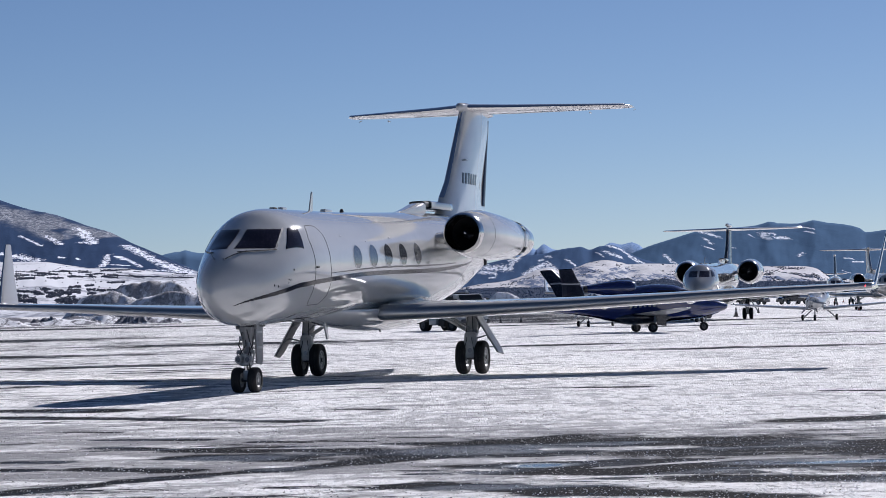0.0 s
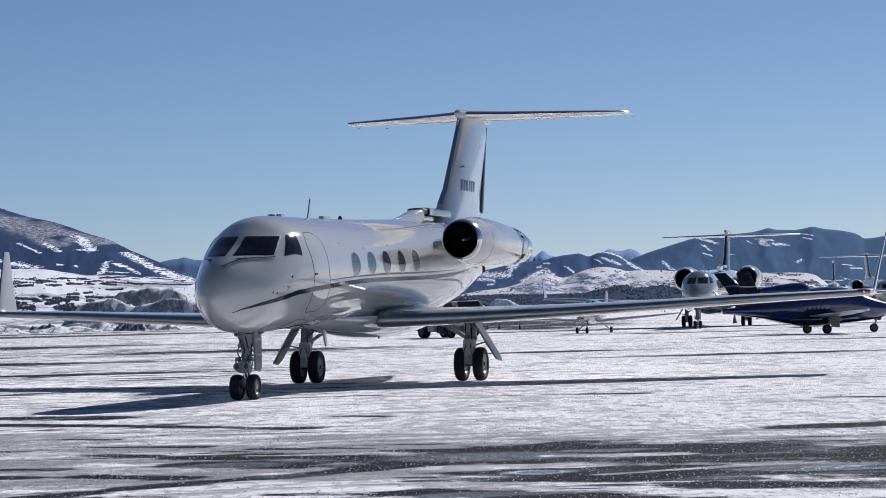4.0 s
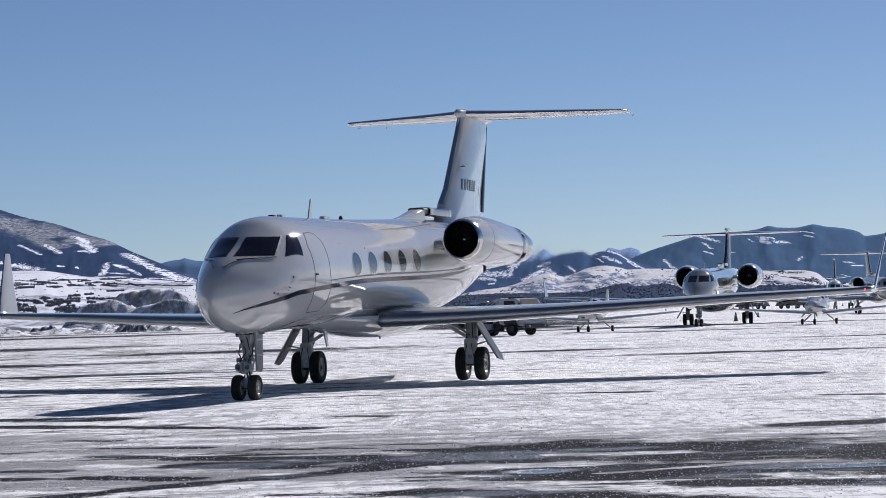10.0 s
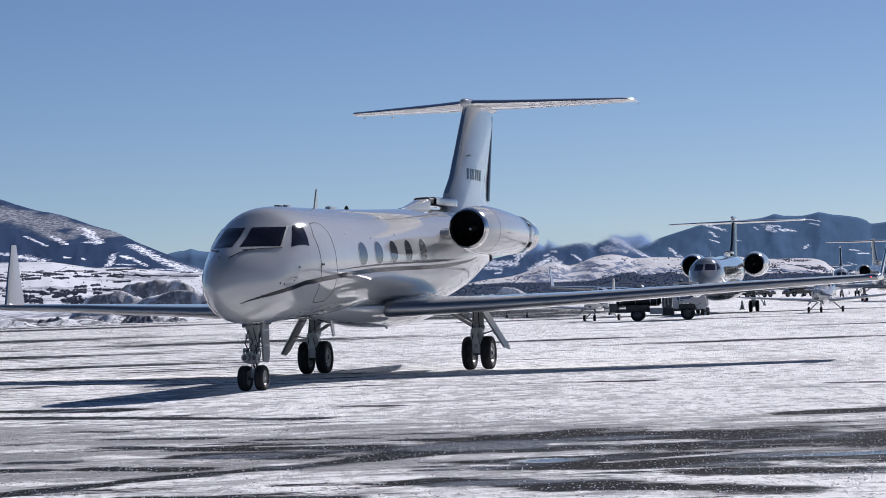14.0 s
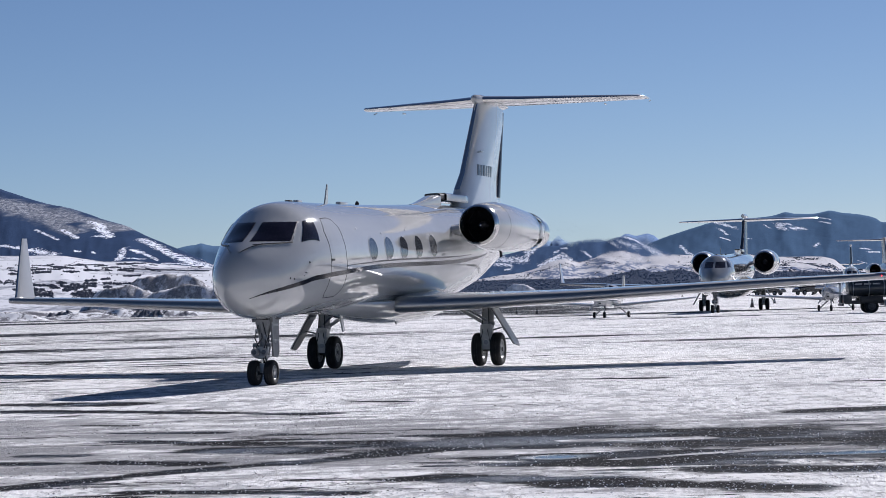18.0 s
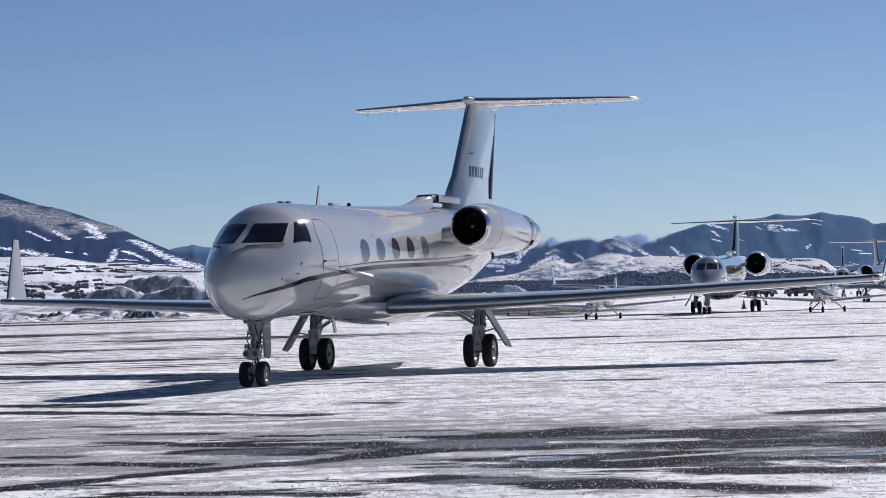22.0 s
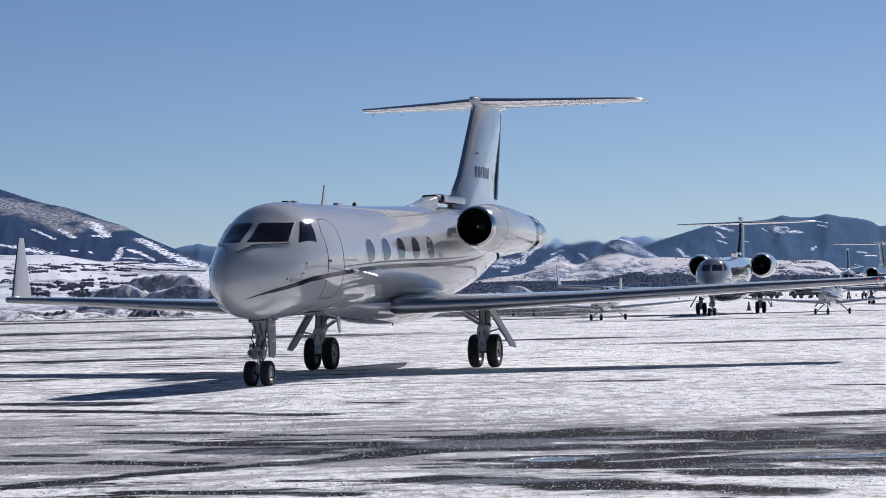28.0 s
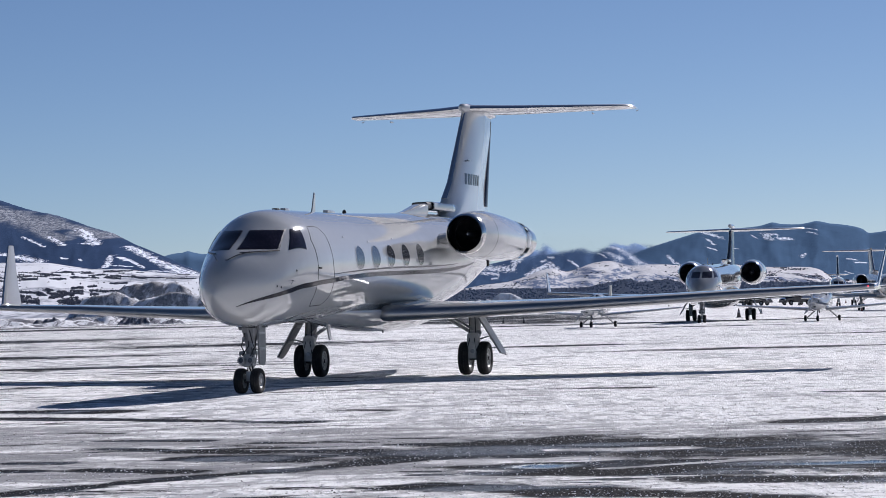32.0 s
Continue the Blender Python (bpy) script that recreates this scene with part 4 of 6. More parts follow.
    def ribbon(self, path, width, proud, closed=False, fine=6):
        """A band along (x, degrees) points."""
        pts = []
        m = len(path)
        for i in range(m if closed else m - 1):
            a, b = path[i], path[(i + 1) % m]
            for k in range(fine):
                f = k / fine
                pts.append((a[0] + (b[0] - a[0]) * f, a[1] + (b[1] - a[1]) * f))
        if not closed:
            pts.append(path[-1])
        wide = width if isinstance(width, list) else [width] * m
        rows = []
        for i, (x, t) in enumerate(pts):
            p = self.place(x, t)
            q0 = self.place(*pts[i - 1 if (i or closed) else 0])
            q1 = self.place(*pts[(i + 1) % len(pts) if (closed or i + 1 < len(pts)) else i])
            d = (q1 - q0).normalized()
            nrm = (self.place(x, t, 1.0) - p).normalized()
            side = d.cross(nrm).normalized()
            k = i / fine
            w = wide[min(int(k), m - 1)] * (1 - k % 1) + wide[min(int(k) + 1, m - 1)] * (k % 1) if not closed else wide[0]
            rows.append([p + side * w / 2 - nrm * 0.004, p + side * w / 2 + nrm * proud, p - side * w / 2 + nrm * proud, p - side * w / 2 - nrm * 0.004])
        if closed:
            rows.append(rows[0])
        return loft(rows, False)


def tyre_profile(r, w):
    q = w / 2
    return [(-q * 0.7, r * 0.55), (-q * 0.95, r * 0.66), (-q, r * 0.80), (-q * 0.92, r * 0.92), (-q * 0.66, r * 0.985), (-q * 0.3, r), (-q * 0.28, r * 0.985), (-q * 0.22, r * 0.985), (-q * 0.2, r),
            (q * 0.2, r), (q * 0.22, r * 0.985), (q * 0.28, r * 0.985), (q * 0.3, r), (q * 0.66, r * 0.985), (q * 0.92, r * 0.92), (q, r * 0.80), (q * 0.95, r * 0.66), (q * 0.7, r * 0.55)]


def wheel(parent, at, r, w, n=36, rim=None):
    """A wheel on the y axis: hub with bolts, and a tyre under it."""
    hub = lathe([(-w * 0.38, 0.02), (-w * 0.40, r * 0.2), (-w * 0.30, r * 0.24), (-w * 0.26, r * 0.46), (-w * 0.40, r * 0.54), (-w * 0.40, r * 0.58), (w * 0.40, r * 0.58), (w * 0.40, r * 0.54), (w * 0.26, r * 0.46), (w * 0.30, r * 0.24), (w * 0.40, r * 0.2), (w * 0.38, 0.02)], "y", n=n)
    for k in range(8):
        a = 2 * math.pi * k / 8
        for s in (-1, 1):
            join(hub, lathe([(s * w * 0.24, r * 0.06), (s * w * 0.33, r * 0.055)], "y", (r * 0.36 * math.cos(a), 0, r * 0.36 * math.sin(a)), 8))
    o = part("wheel", hub, rim or RIM, parent, "alloy wheel hub")
    o.location = at
    part("tyre", lathe(tyre_profile(r, w), "y", n=n, cap=(False, False)), RUBBER, o, "black tyre", sharp=50)
    return o


def letter_bars(parent, place, count, wide, high, gap, mat, proud=0.006):
    """Unreadable marks: a row of plain bars. place(u, v) gives the point u metres along and v metres up, with its normal."""
    for k in range(count):
        u0 = k * (wide + gap)
        ring = []
        for u, v in ((u0, 0), (u0 + wide, 0), (u0 + wide, high), (u0, high)):
            ring.append(place(u, v))
        bm = bmesh.new()
        low = [bm.verts.new(p) for p, q in ring]
        top = [bm.verts.new(p + q * proud) for p, q in ring]
        bm.faces.new(top)
        for i in range(4):
            bm.faces.new((low[i], low[(i + 1) % 4], top[(i + 1) % 4], top[i]))
        part("mark_bar", bm, mat, parent, smooth=False)


def nacelle(jet, side, P, mats):
    """An engine pod with its polished lip, fan, slotted rear and pylon."""
    x, y, z, r, L = P["pod"]
    y *= side
    c = (x, y, z)
    k = P.get("lip", 0.71)
    prof = [(-0.18, r * (k + 0.10)), (-0.45, r * (k + 0.17)), (-0.9, r * 0.95), (-1.6, r), (-L * 0.34, r * 0.995), (-L * 0.48, r * 0.965), (-L * 0.60, r * 0.915), (-L * 0.72, r * 0.855)]
    pod = part("engine_pod", lathe(prof, "x", c, 44, cap=(False, False)), mats["skin"], jet, "glossy white engine pod with polished intake", sharp=60)
    lip = [(-0.55, r * (k - 0.09)), (-0.2, r * (k - 0.08)), (-0.06, r * (k - 0.05)), (0.0, r * k), (-0.03, r * (k + 0.045)), (-0.10, r * (k + 0.08)), (-0.20, r * (k + 0.108))]
    part("intake_lip", lathe(lip, "x", c, 44, cap=(False, False)), POLISHED, pod, "polished metal intake lip", sharp=60)
    part("intake_lining", lathe([(-0.5, r * (k - 0.088)), (-0.9, r * (k - 0.06)), (-1.0, 0.03)], "x", c, 36, cap=(False, True)), BLACK, pod)
    part("spinner", lathe([(-0.30, 0.01), (-0.34, r * 0.07), (-0.45, r * 0.14), (-0.62, r * 0.19), (-0.75, r * 0.2)], "x", c, 20), DARKSTEEL, pod)
    # small polished bead added to give the bright reflected dot
    part("spinner_tip", lathe([(-0.295, 0.004), (-0.305, 0.022), (-0.325, 0.028)], "x", c, 12), POLISHED, pod)
    for b in range(18):
        a = 2 * math.pi * b / 18
        rows = []
        for q in (0.22, 0.45, k - 0.06):
            tw = radians(25 + 55 * q)
            o = Vector((x - 0.68, y + r * q * math.cos(a), z + r * q * math.sin(a)))
            t = Vector((0, -math.sin(a), math.cos(a)))
            d = Vector((math.cos(tw), 0, 0)) + t * math.sin(tw)
            h = 0.075 + 0.03 * q
            rows.append([o - d * h, o + d * h + Vector((0.012, 0, 0))])
        part("fan_blade", loft(rows, False), FANBLADE, pod)
    # rear: bright ring, dark slots, outer jet pipe
    part("reverser_ring", lathe([(-L * 0.715, r * 0.860), (-L * 0.745, r * 0.842), (-L * 0.75, r * 0.76)], "x", c, 40, cap=(False, False)), POLISHED, pod, "polished metal ring", sharp=60)
    part("core_pipe", lathe([(-L * 0.70, r * 0.72), (-L * 0.92, r * 0.64)], "x", c, 32, cap=(False, False)), BLACK, pod)
    part("jet_pipe", lathe([(-L * 0.835, r * 0.79), (-L * 0.84, r * 0.81), (-L * 0.95, r * 0.70), (-L, r * 0.655), (-L * 0.995, r * 0.63), (-L * 0.88, r * 0.74)], "x", c, 40, cap=(False, False)), POLISHED, pod, "polished metal jet pipe", sharp=60)
    part("jet_core", lathe([(-L * 0.85, r * 0.60), (-L * 0.96, r * 0.35), (-L * 0.97, 0.02)], "x", c, 24), DARKSTEEL, pod)
    for b in range(12):
        a = 2 * math.pi * (b + 0.5) / 12
        m = Matrix.Translation((x - L * 0.792, y, z)) @ Matrix.Rotation(a, 4, "X")
        st = box((0, 0, r * 0.80), (L * 0.11, 0.05 if b % 3 else 0.10, 0.03), 0.01)
        bmesh.ops.transform(st, matrix=m, verts=st.verts)
        part("reverser_strut", st, mats["skin"], pod)
    for a0 in (0, 180):
        # closed sides of the reverser between its open slots
        arcs = []
        for q, rr in ((0.742, 0.82), (0.745, 0.838), (0.845, 0.806), (0.85, 0.78)):
            arcs.append([Vector((x - L * q, y + r * rr * math.cos(radians(a0 - 24 + 48 * i / 10)), z + r * rr * math.sin(radians(a0 - 24 + 48 * i / 10)))) for i in range(11)])
        part("reverser_panel", loft(arcs, False), mats["skin"], pod, "white side panel of the thrust reverser", sharp=60)
    part("pod_seam", lathe([(-L * 0.17, r * 0.955), (-L * 0.17, r * 0.962), (-L * 0.173, r * 0.962), (-L * 0.173, r * 0.955)], "x", c, 44, cap=(False, False)), SEAM, pod)
    # pylon
    up = (0, 0, 1)
    y0, y1 = side * 0.95, y - side * r * 0.6
    part("pylon", blade([((x - 0.75, y0, z - 0.12), L * 0.60, 0.10, 0, up), ((x - 0.75, y1, z - 0.05), L * 0.60, 0.10, 0, up)]), mats["skin"], jet, "white pylon fairing")
    part("drain_mast", box((x - L * 0.38, y, z - r - 0.05), (0.12, 0.05, 0.14), 0.015), SEAM, pod)
    pod.matrix_basis = Matrix.Translation(c) @ Matrix.Rotation(radians(-P.get("pod_droop", 0.0)), 4, "Y") @ Matrix.Translation(-Vector(c))
    return pod


def lifting(jet, name, label, secs, mats, edge=0.055, edge_label="polished leading edge", n=14, blunt=0.0):
    w = part(name, blade(secs, n=n, blunt=blunt), mats["skin"], jet, label)
    part("leading_edge", blade(secs, strip=edge, swell=0.004, n=n, blunt=blunt), EDGEMETAL if blunt else POLISHED, w, edge_label)
    return w


def business_jet(m, label, P, group="parked business jets"):
    mats = P["mats"]
    jet = thing("business_jet", m, label, "airplane", group)
    st = P.get("stretch", 1.0)
    body = [(x if x > -2.5 else -2.5 + (x + 2.5) * st, w, t, b) for x, w, t, b in BODY]
    hull = Hull(body)
    X = lambda x: x if x > -2.5 else -2.5 + (x + 2.5) * st
    fus = part("fuselage", hull.skin(), mats["body"], jet, P.get("body_label", ""), sharp=180)
    full = P.get("full", False)
    # cockpit glass
    for s in (1, -1):
        part("windscreen_pane", hull.screen(0.05 + 0.085 * s, 2.93, 3.38, 0.70 + 0.09 * s, 0.645 + 0.085 * s, s), GLASS, fus, "dark cockpit glass")
        if full:
            part("windscreen_frame", hull.screen(0.032 + 0.085 * s, 2.915, 3.395, 0.716 + 0.09 * s, 0.66 + 0.085 * s, s, proud=0.003), FRAMEGREY, fus, "grey windscreen frame")
        sidep = [(-0.54, s * 45.0), (-0.95, s * 47.5), (-0.80, s * 73), (-0.05, s * 63.5)]
        part("side_window", hull.patch(sidep, 0.010, 22, 16), GLASS, fus, "dark cockpit glass")
        if full:
            on = lambda y, z, out=0.02: Vector((hull.across(abs(y), z) + out, y, z + out * 0.5))
            path = [(s * 0.26, 2.875), (s * 0.45, 2.89), (s * 0.62, 2.905), (s * (0.74 + 0.05 * s), 2.925)]
            part("wiper", tube([on(y, z) for y, z in path], 0.012, 6), BLACK, fus, "black wiper")
            part("wiper_arm", tube([on(s * 0.10, 2.73, 0.008), on(s * 0.24, 2.82, 0.03), on(s * 0.40, 2.892, 0.03)], 0.009, 6), BLACK, fus)
            part("wiper_post", tube([on(s * 0.10, 2.73, -0.01), on(s * 0.10, 2.73, 0.03)], 0.02, 8), STEEL, fus)
    # cabin windows
    xs, hw, hh = P["windows"]
    for s in (1, -1):
        for x in xs:
            deg = s * (83.2 + (x + 4.1) * 0.5)
            pane = part("cabin_window", hull.oval(x, deg, hw, hh, 0.004), P.get("glass", CABINGLASS), fus, "oval cabin window")
            part("window_frame", hull.oval(x, deg, hw, hh, 0.007, ring_only=True), mats["body"], pane)
    # door
    door = [(-1.39, 47.5), (-1.16, 63), (-1.2, 78), (-1.24, 95), (-1.28, 106), (-1.37, 128), (-1.5, 134), (-2.2, 134), (-2.38, 124), (-2.3, 108), (-2.15, 90), (-2.13, 73), (-2.15, 58), (-2.0, 48.5), (-1.8, 46.5)]
    if full:
        d = part("door_seam", hull.ribbon(door, 0.020, 0.0015, True), SEAM, fus, "dark seam of the boarding door")
        part("door_handle", box(tuple(hull.place(-1.32, 92, 0.012)), (0.16, 0.02, 0.04), 0.006), SEAM, fus)
    # stripe
    if P.get("stripe"):
        line = [(1.55, 136.7), (1.45, 127.6), (1.34, 121.1), (1.2, 116.3), (1.05, 112.8), (0.85, 109.6), (0.63, 107.8), (0.3, 107.4), (-0.08, 107.8), (-0.93, 107.6), (-2.16, 105.6), (-3.4, 103.4), (-4.6, 101.9), (-6.9, 101.2), (-9.7, 100.5), (-12.0, 99.5), (-14.5, 98)]
        for s in (1, -1):
            part("stripe", hull.ribbon([(x, s * t) for x, t in line], [0.006, 0.02, 0.032, 0.045, 0.058, 0.07, 0.08, 0.09, 0.10, 0.105, 0.10, 0.10, 0.10, 0.10, 0.10, 0.09, 0.03], 0.0035), mats["stripe"], fus, "slate blue stripe along the body")
            part("stripe", hull.ribbon([(-2.2, s * 99), (-4.6, s * 96.2), (-6.9, s * 95), (-9.7, s * 94.5), (-12.5, s * 94)], [0.01, 0.03, 0.04, 0.04, 0.01], 0.0035), mats["stripe"], fus, "thin slate pinstripe")
    # belly fairing
    bw, bh = P.get("belly", (0.97, 0.53))
    rings = []
    for k in range(33):
        u = k / 32
        q = math.sin(math.pi * u)**1.1
        # flush with the body in front, swelling over the wing's root
        top = 1.0 - P.get("flush", 0.0) * (1 - min(max((u - 0.43) / 0.16, 0), 1)**2)
        round_ = [(2 * math.pi * i / 32) for i in range(32)]
        rings.append([Vector((X(-2.2 - 13.6 * u), bw * q * (1 - (1 - top) * P.get("slim", 0.0)) * math.cos(a), P.get("belly_z", 1.63) + bh * q * math.sin(a) * (top if math.sin(a) > 0 else 1.0))) for a in round_])
    part("belly_fairing", loft(rings), mats["skin"], fus, "white belly fairing", sharp=180)
    # wings
    yt, tipx, tipz = P["tip"]
    up = (0, 0, 1)
    for s in (1, -1):
        root = X(-6.75)
        secs = []
        # rounded inboard end of the nose, then the swept span
        for y, back, th in ((0.66, 0.42, 0.03), (0.70, 0.22, 0.06), (0.76, 0.08, 0.082), (0.84, 0.02, 0.088)):
            q = (y - 0.55) / (yt - 0.55)
            secs.append(((root + (tipx - root) * q - back, s * y, 1.525 + (tipz - 1.56) * q), (5.5 - back) * P.get("chord", 1.0), th, 1.0, up))
        for q, ch, th, tw, lift in ((0.035, 5.4, 0.090, 1.0, -0.035), (0.10, 4.9, 0.088, 1.0, -0.06), (0.20, 4.45, 0.088, 0.8, -0.075), (0.36, 3.75, 0.088, 0.6, -0.075), (0.55, 3.05, 0.092, 0.1, -0.05), (0.7, 2.55, 0.098, -0.3, -0.02), (0.97, 1.75, 0.10, -1.0, 0.0)):
            y = 0.55 + (yt - 0.55) * q
            secs.append(((root + (tipx - root) * q, s * y, 1.56 + (tipz - 1.56) * q + lift), ch * P.get("chord", 1.0), th, tw, up))
        w = lifting(jet, "wing", "white swept wing with polished leading edge", secs, mats, 0.075, n=26, blunt=0.28)
        # winglet
        tx, ty, tz = root + (tipx - root) * 0.97, s * (0.55 + (yt - 0.55) * 0.97), 1.56 + (tipz - 1.56) * 0.97
        cant = radians(13)
        wl = []
        wh = P.get("winglet", 1.70)
        bend = [(0.0, 0.0, 0.0, 1.75, 88), (0.05, 0.03, 0.20, 1.45, 50), (0.08, 0.10, 0.50, 1.08, 18), (0.08 + wh * 0.4 * math.tan(cant), 0.10 + wh * 0.4, 0.95, 0.74, 13), (0.08 + (wh - 0.10) * math.tan(cant), wh, 1.60, 0.30, 13)]
        for dy, dz, back, ch, lean in bend:
            n = Vector((0, -math.cos(radians(lean)) * s, math.sin(radians(lean))))
            wl.append(((tx - back, ty + s * dy, tz + dz), ch * P.get("chord", 1.0), 0.085, 0, n))
        wing_tip = lifting(jet, "winglet", "upright white winglet", wl, mats)
        toe = Matrix(((1, 0, 0, 0), (s * 0.07, 1, 0, -s * 0.07 * tx), (0, 0, 1, 0), (0, 0, 0, 1)))
        for o in (wing_tip, *wing_tip.children):
            o.data.transform(toe)
        part("tip_light", lathe([(-0.07, 0.01), (-0.06, 0.035), (0.02, 0.045), (0.10, 0.02)], "x", (tx - 0.02, ty - s * 0.15, tz), 12), REDLAMP if (s > 0 and full) else LAMPGLASS, wing_tip, "red tip light" if s > 0 and full else "clear tip light")
        # flap track fairings
        for q in (0.22, 0.40, 0.58):
            ch = 4.6 + (1.9 - 4.6) * q
            p = (root + (tipx - root) * q - ch * 0.80, s * (0.55 + (yt - 0.55) * q), 1.50 + (tipz - 1.56) * q - ch * 0.02)
            part("flap_fairing", lathe([(0.55, 0.02), (0.35, 0.07), (0.0, 0.09), (-0.4, 0.06), (-0.65, 0.01)], "x", p, 10), mats["skin"], w)
    # fin and tailplane
    fx, fz, half = P["tail"]
    n = (0, 1, 0)
    fin = part("fin", blade([((X(-14.7), 0, 3.7), 6.0, 0.10, 0, n), ((X(-15.5), 0, 4.55), 4.7, 0.10, 0, n), ((X(-16.1), 0, 5.0), 4.1, 0.10, 0, n), ((fx + 0.25, 0, fz - 0.55), 3.35, 0.10, 0, n), ((fx, 0, fz - 0.05), 3.1, 0.10, 0, n)]), mats["fin"], jet, P.get("fin_label", "tall white swept fin"))
    part("leading_edge", blade([((X(-15.5), 0, 4.55), 4.7, 0.10, 0, n), ((X(-16.1), 0, 5.0), 4.1, 0.10, 0, n), ((fx, 0, fz - 0.05), 2.9, 0.10, 0, n)], strip=0.016, swell=0.004, n=26), P.get("fin_edge", POLISHED), fin, "leading edge of the fin")
    rud = []
    for q in (0.0, 1.0):
        x0 = (X(-16.1) - 4.1 * 0.74) * (1 - q) + (fx + 0.25 - 3.1 * 0.74) * q
        rud.append((x0, 5.0 * (1 - q) + (fz - 0.55) * q))
    part("rudder_gap", tube([(rud[0][0], 0.115, rud[0][1] - 0.4), (rud[1][0], 0.085, rud[1][1])], 0.011, 5), SEAM, fin)
    part("rudder_gap", tube([(rud[0][0], -0.115, rud[0][1] - 0.4), (rud[1][0], -0.085, rud[1][1])], 0.011, 5), SEAM, fin)
    if full:
        dk = blade([((X(-19.50), 0.002, 4.45), 0.74, 0.27, 0, n), ((fx - 2.86, 0.002, fz - 0.20), 0.26, 0.22, 0, n)])
        part("rudder_panel", dk, STRIPE, fin, "dark slate rudder edge")
        def on_fin(u, v):
            x, z = -17.0 - u - 0.25 * v, 4.98 + v
            k = (z - 5.0) / (fz - 5.55)
            ch, nose = 4.1 - 0.75 * k, -16.1 + (fx + 16.35) * k
            a = (nose - x) / ch
            half = 0.5 * (0.2969 * math.sqrt(a) - 0.126 * a - 0.3516 * a**2 + 0.2843 * a**3 - 0.1036 * a**4) + 0.025 * a * (1 - a)
            return Vector((x, ch * half - 0.003, z)), Vector((0, 1, 0))
        letter_bars(fin, on_fin, 6, 0.17, 0.30, 0.12, STRIPE, 0.010)
        part("pitot_probe", tube([(X(-16.3) - 0.9, 0.18, 5.62), (X(-16.3) - 0.8, 0.36, 5.62), (X(-16.3) - 0.45, 0.38, 5.62)], 0.018, 6), STEEL, fin)
    part("bullet_fairing", lathe([(fx + 0.30, 0.01), (fx + 0.26, 0.06), (fx + 0.12, 0.115), (fx - 0.4, 0.15), (fx - 2.2, 0.16), (fx - 3.0, 0.12), (fx - 3.6, 0.03)], "x", (0, 0, fz + P.get("bullet", 0.0)), 24), mats["skin"], fin, "white bullet fairing", sharp=60)
    for s in (1, -1):
        tz = fz - P.get("tail_drop", 0.0)
        secs = [((fx - 0.15, s * 0.05, tz), 3.0, 0.09, 0, up), ((fx - 0.15 - 0.55, s * 1.0, tz), 2.65, 0.09, 0, up), ((P["tail_tip"] , s * half * 0.97, tz + 0.07), 1.35, 0.09, 0, up), ((P["tail_tip"] - 0.35, s * half, tz + 0.07), 0.9, 0.07, 0, up)]
        tp = lifting(jet, "tailplane", "white tailplane on top of the fin", secs, mats, 0.05)
        part("elevator_hinge", box((P["tail_tip"] - 0.55, s * half * 0.72, tz - 0.07), (0.26, 0.03, 0.04), 0.01), mats["skin"], tp)
        if full:
            part("static_wick", tube([(P["tail_tip"] - 1.25, s * half * 0.99, tz), (P["tail_tip"] - 1.5, s * half * 0.99, tz + 0.05)], 0.012, 5), BLACK, tp)
    # engines
    for s in (1, -1):
        nacelle(jet, s, P, mats)
    # dorsal intake in front of the fin
    def boxy(d, k, hh=0.115, hw=0.27, mid=4.285):
        ring = []
        for i in range(28):
            a = 2 * math.pi * i / 28
            c, e = math.cos(a), math.sin(a)
            q = (abs(c) ** 5 + abs(e) ** 5) ** -0.2
            ring.append(Vector((X(-13.65) - d, hw * k * q * c, mid + hh * k * q * e)))
        return ring
    ramp = []
    for k in range(13):
        d = -2.5 + 2.08 * k / 12
        low = hull.place(X(-13.65) - d, 0).z - 0.08
        high = low + 0.09 + (4.355 - low - 0.09) * (k / 12)**1.5
        ramp.append(boxy(d, 1.0, (high - low) / 2, 0.05 + 0.17 * (k / 12)**0.8, (high + low) / 2))
    part("dorsal_fairing", loft(ramp), mats["skin"], jet, "white ramp in front of the dorsal air intake", sharp=40)
    di = part("dorsal_intake", loft([boxy(0.04, 0.86), boxy(0.0, 0.92), boxy(0.0, 1.0), boxy(0.10, 1.03), boxy(1.7, 1.03), boxy(2.1, 1.0), boxy(2.18, 0.9)], cap=(False, True)), mats["skin"], jet, "white dorsal air intake", sharp=40)
    part("intake_mouth", loft([boxy(-0.46, 0.78), boxy(0.30, 0.82)]), BLACK, di, "black mouth of the intake")
    # aerials and small fittings
    part("blade_aerial", slab([(0, 0), (-0.24, 0), (-0.27, 0.44), (-0.21, 0.46)], 0.03, pose(-4.32, 0.015, hull.place(-4.4, 0).z - 0.02, 90, 0, 0), 0.006), mats["skin"], fus)
    for x, dx, dz in ((-1.9, 0.20, 0.03), (-2.5, 0.30, 0.045), (-5.6, 0.55, 0.05)):
        z = hull.place(x, 0).z
        part("top_fitting", box((x, 0, z + dz / 2 - 0.01), (dx, 0.12, dz + 0.02), 0.02), mats["skin"] if dx > 0.2 else SEAM, fus)
    part("beacon", lathe([(0, 0.05), (0.03, 0.05), (0.07, 0.03), (0.085, 0.005)], "z", (X(-6.75), 0, hull.place(X(-6.75), 0).z - 0.005), 12), SEAM, fus)
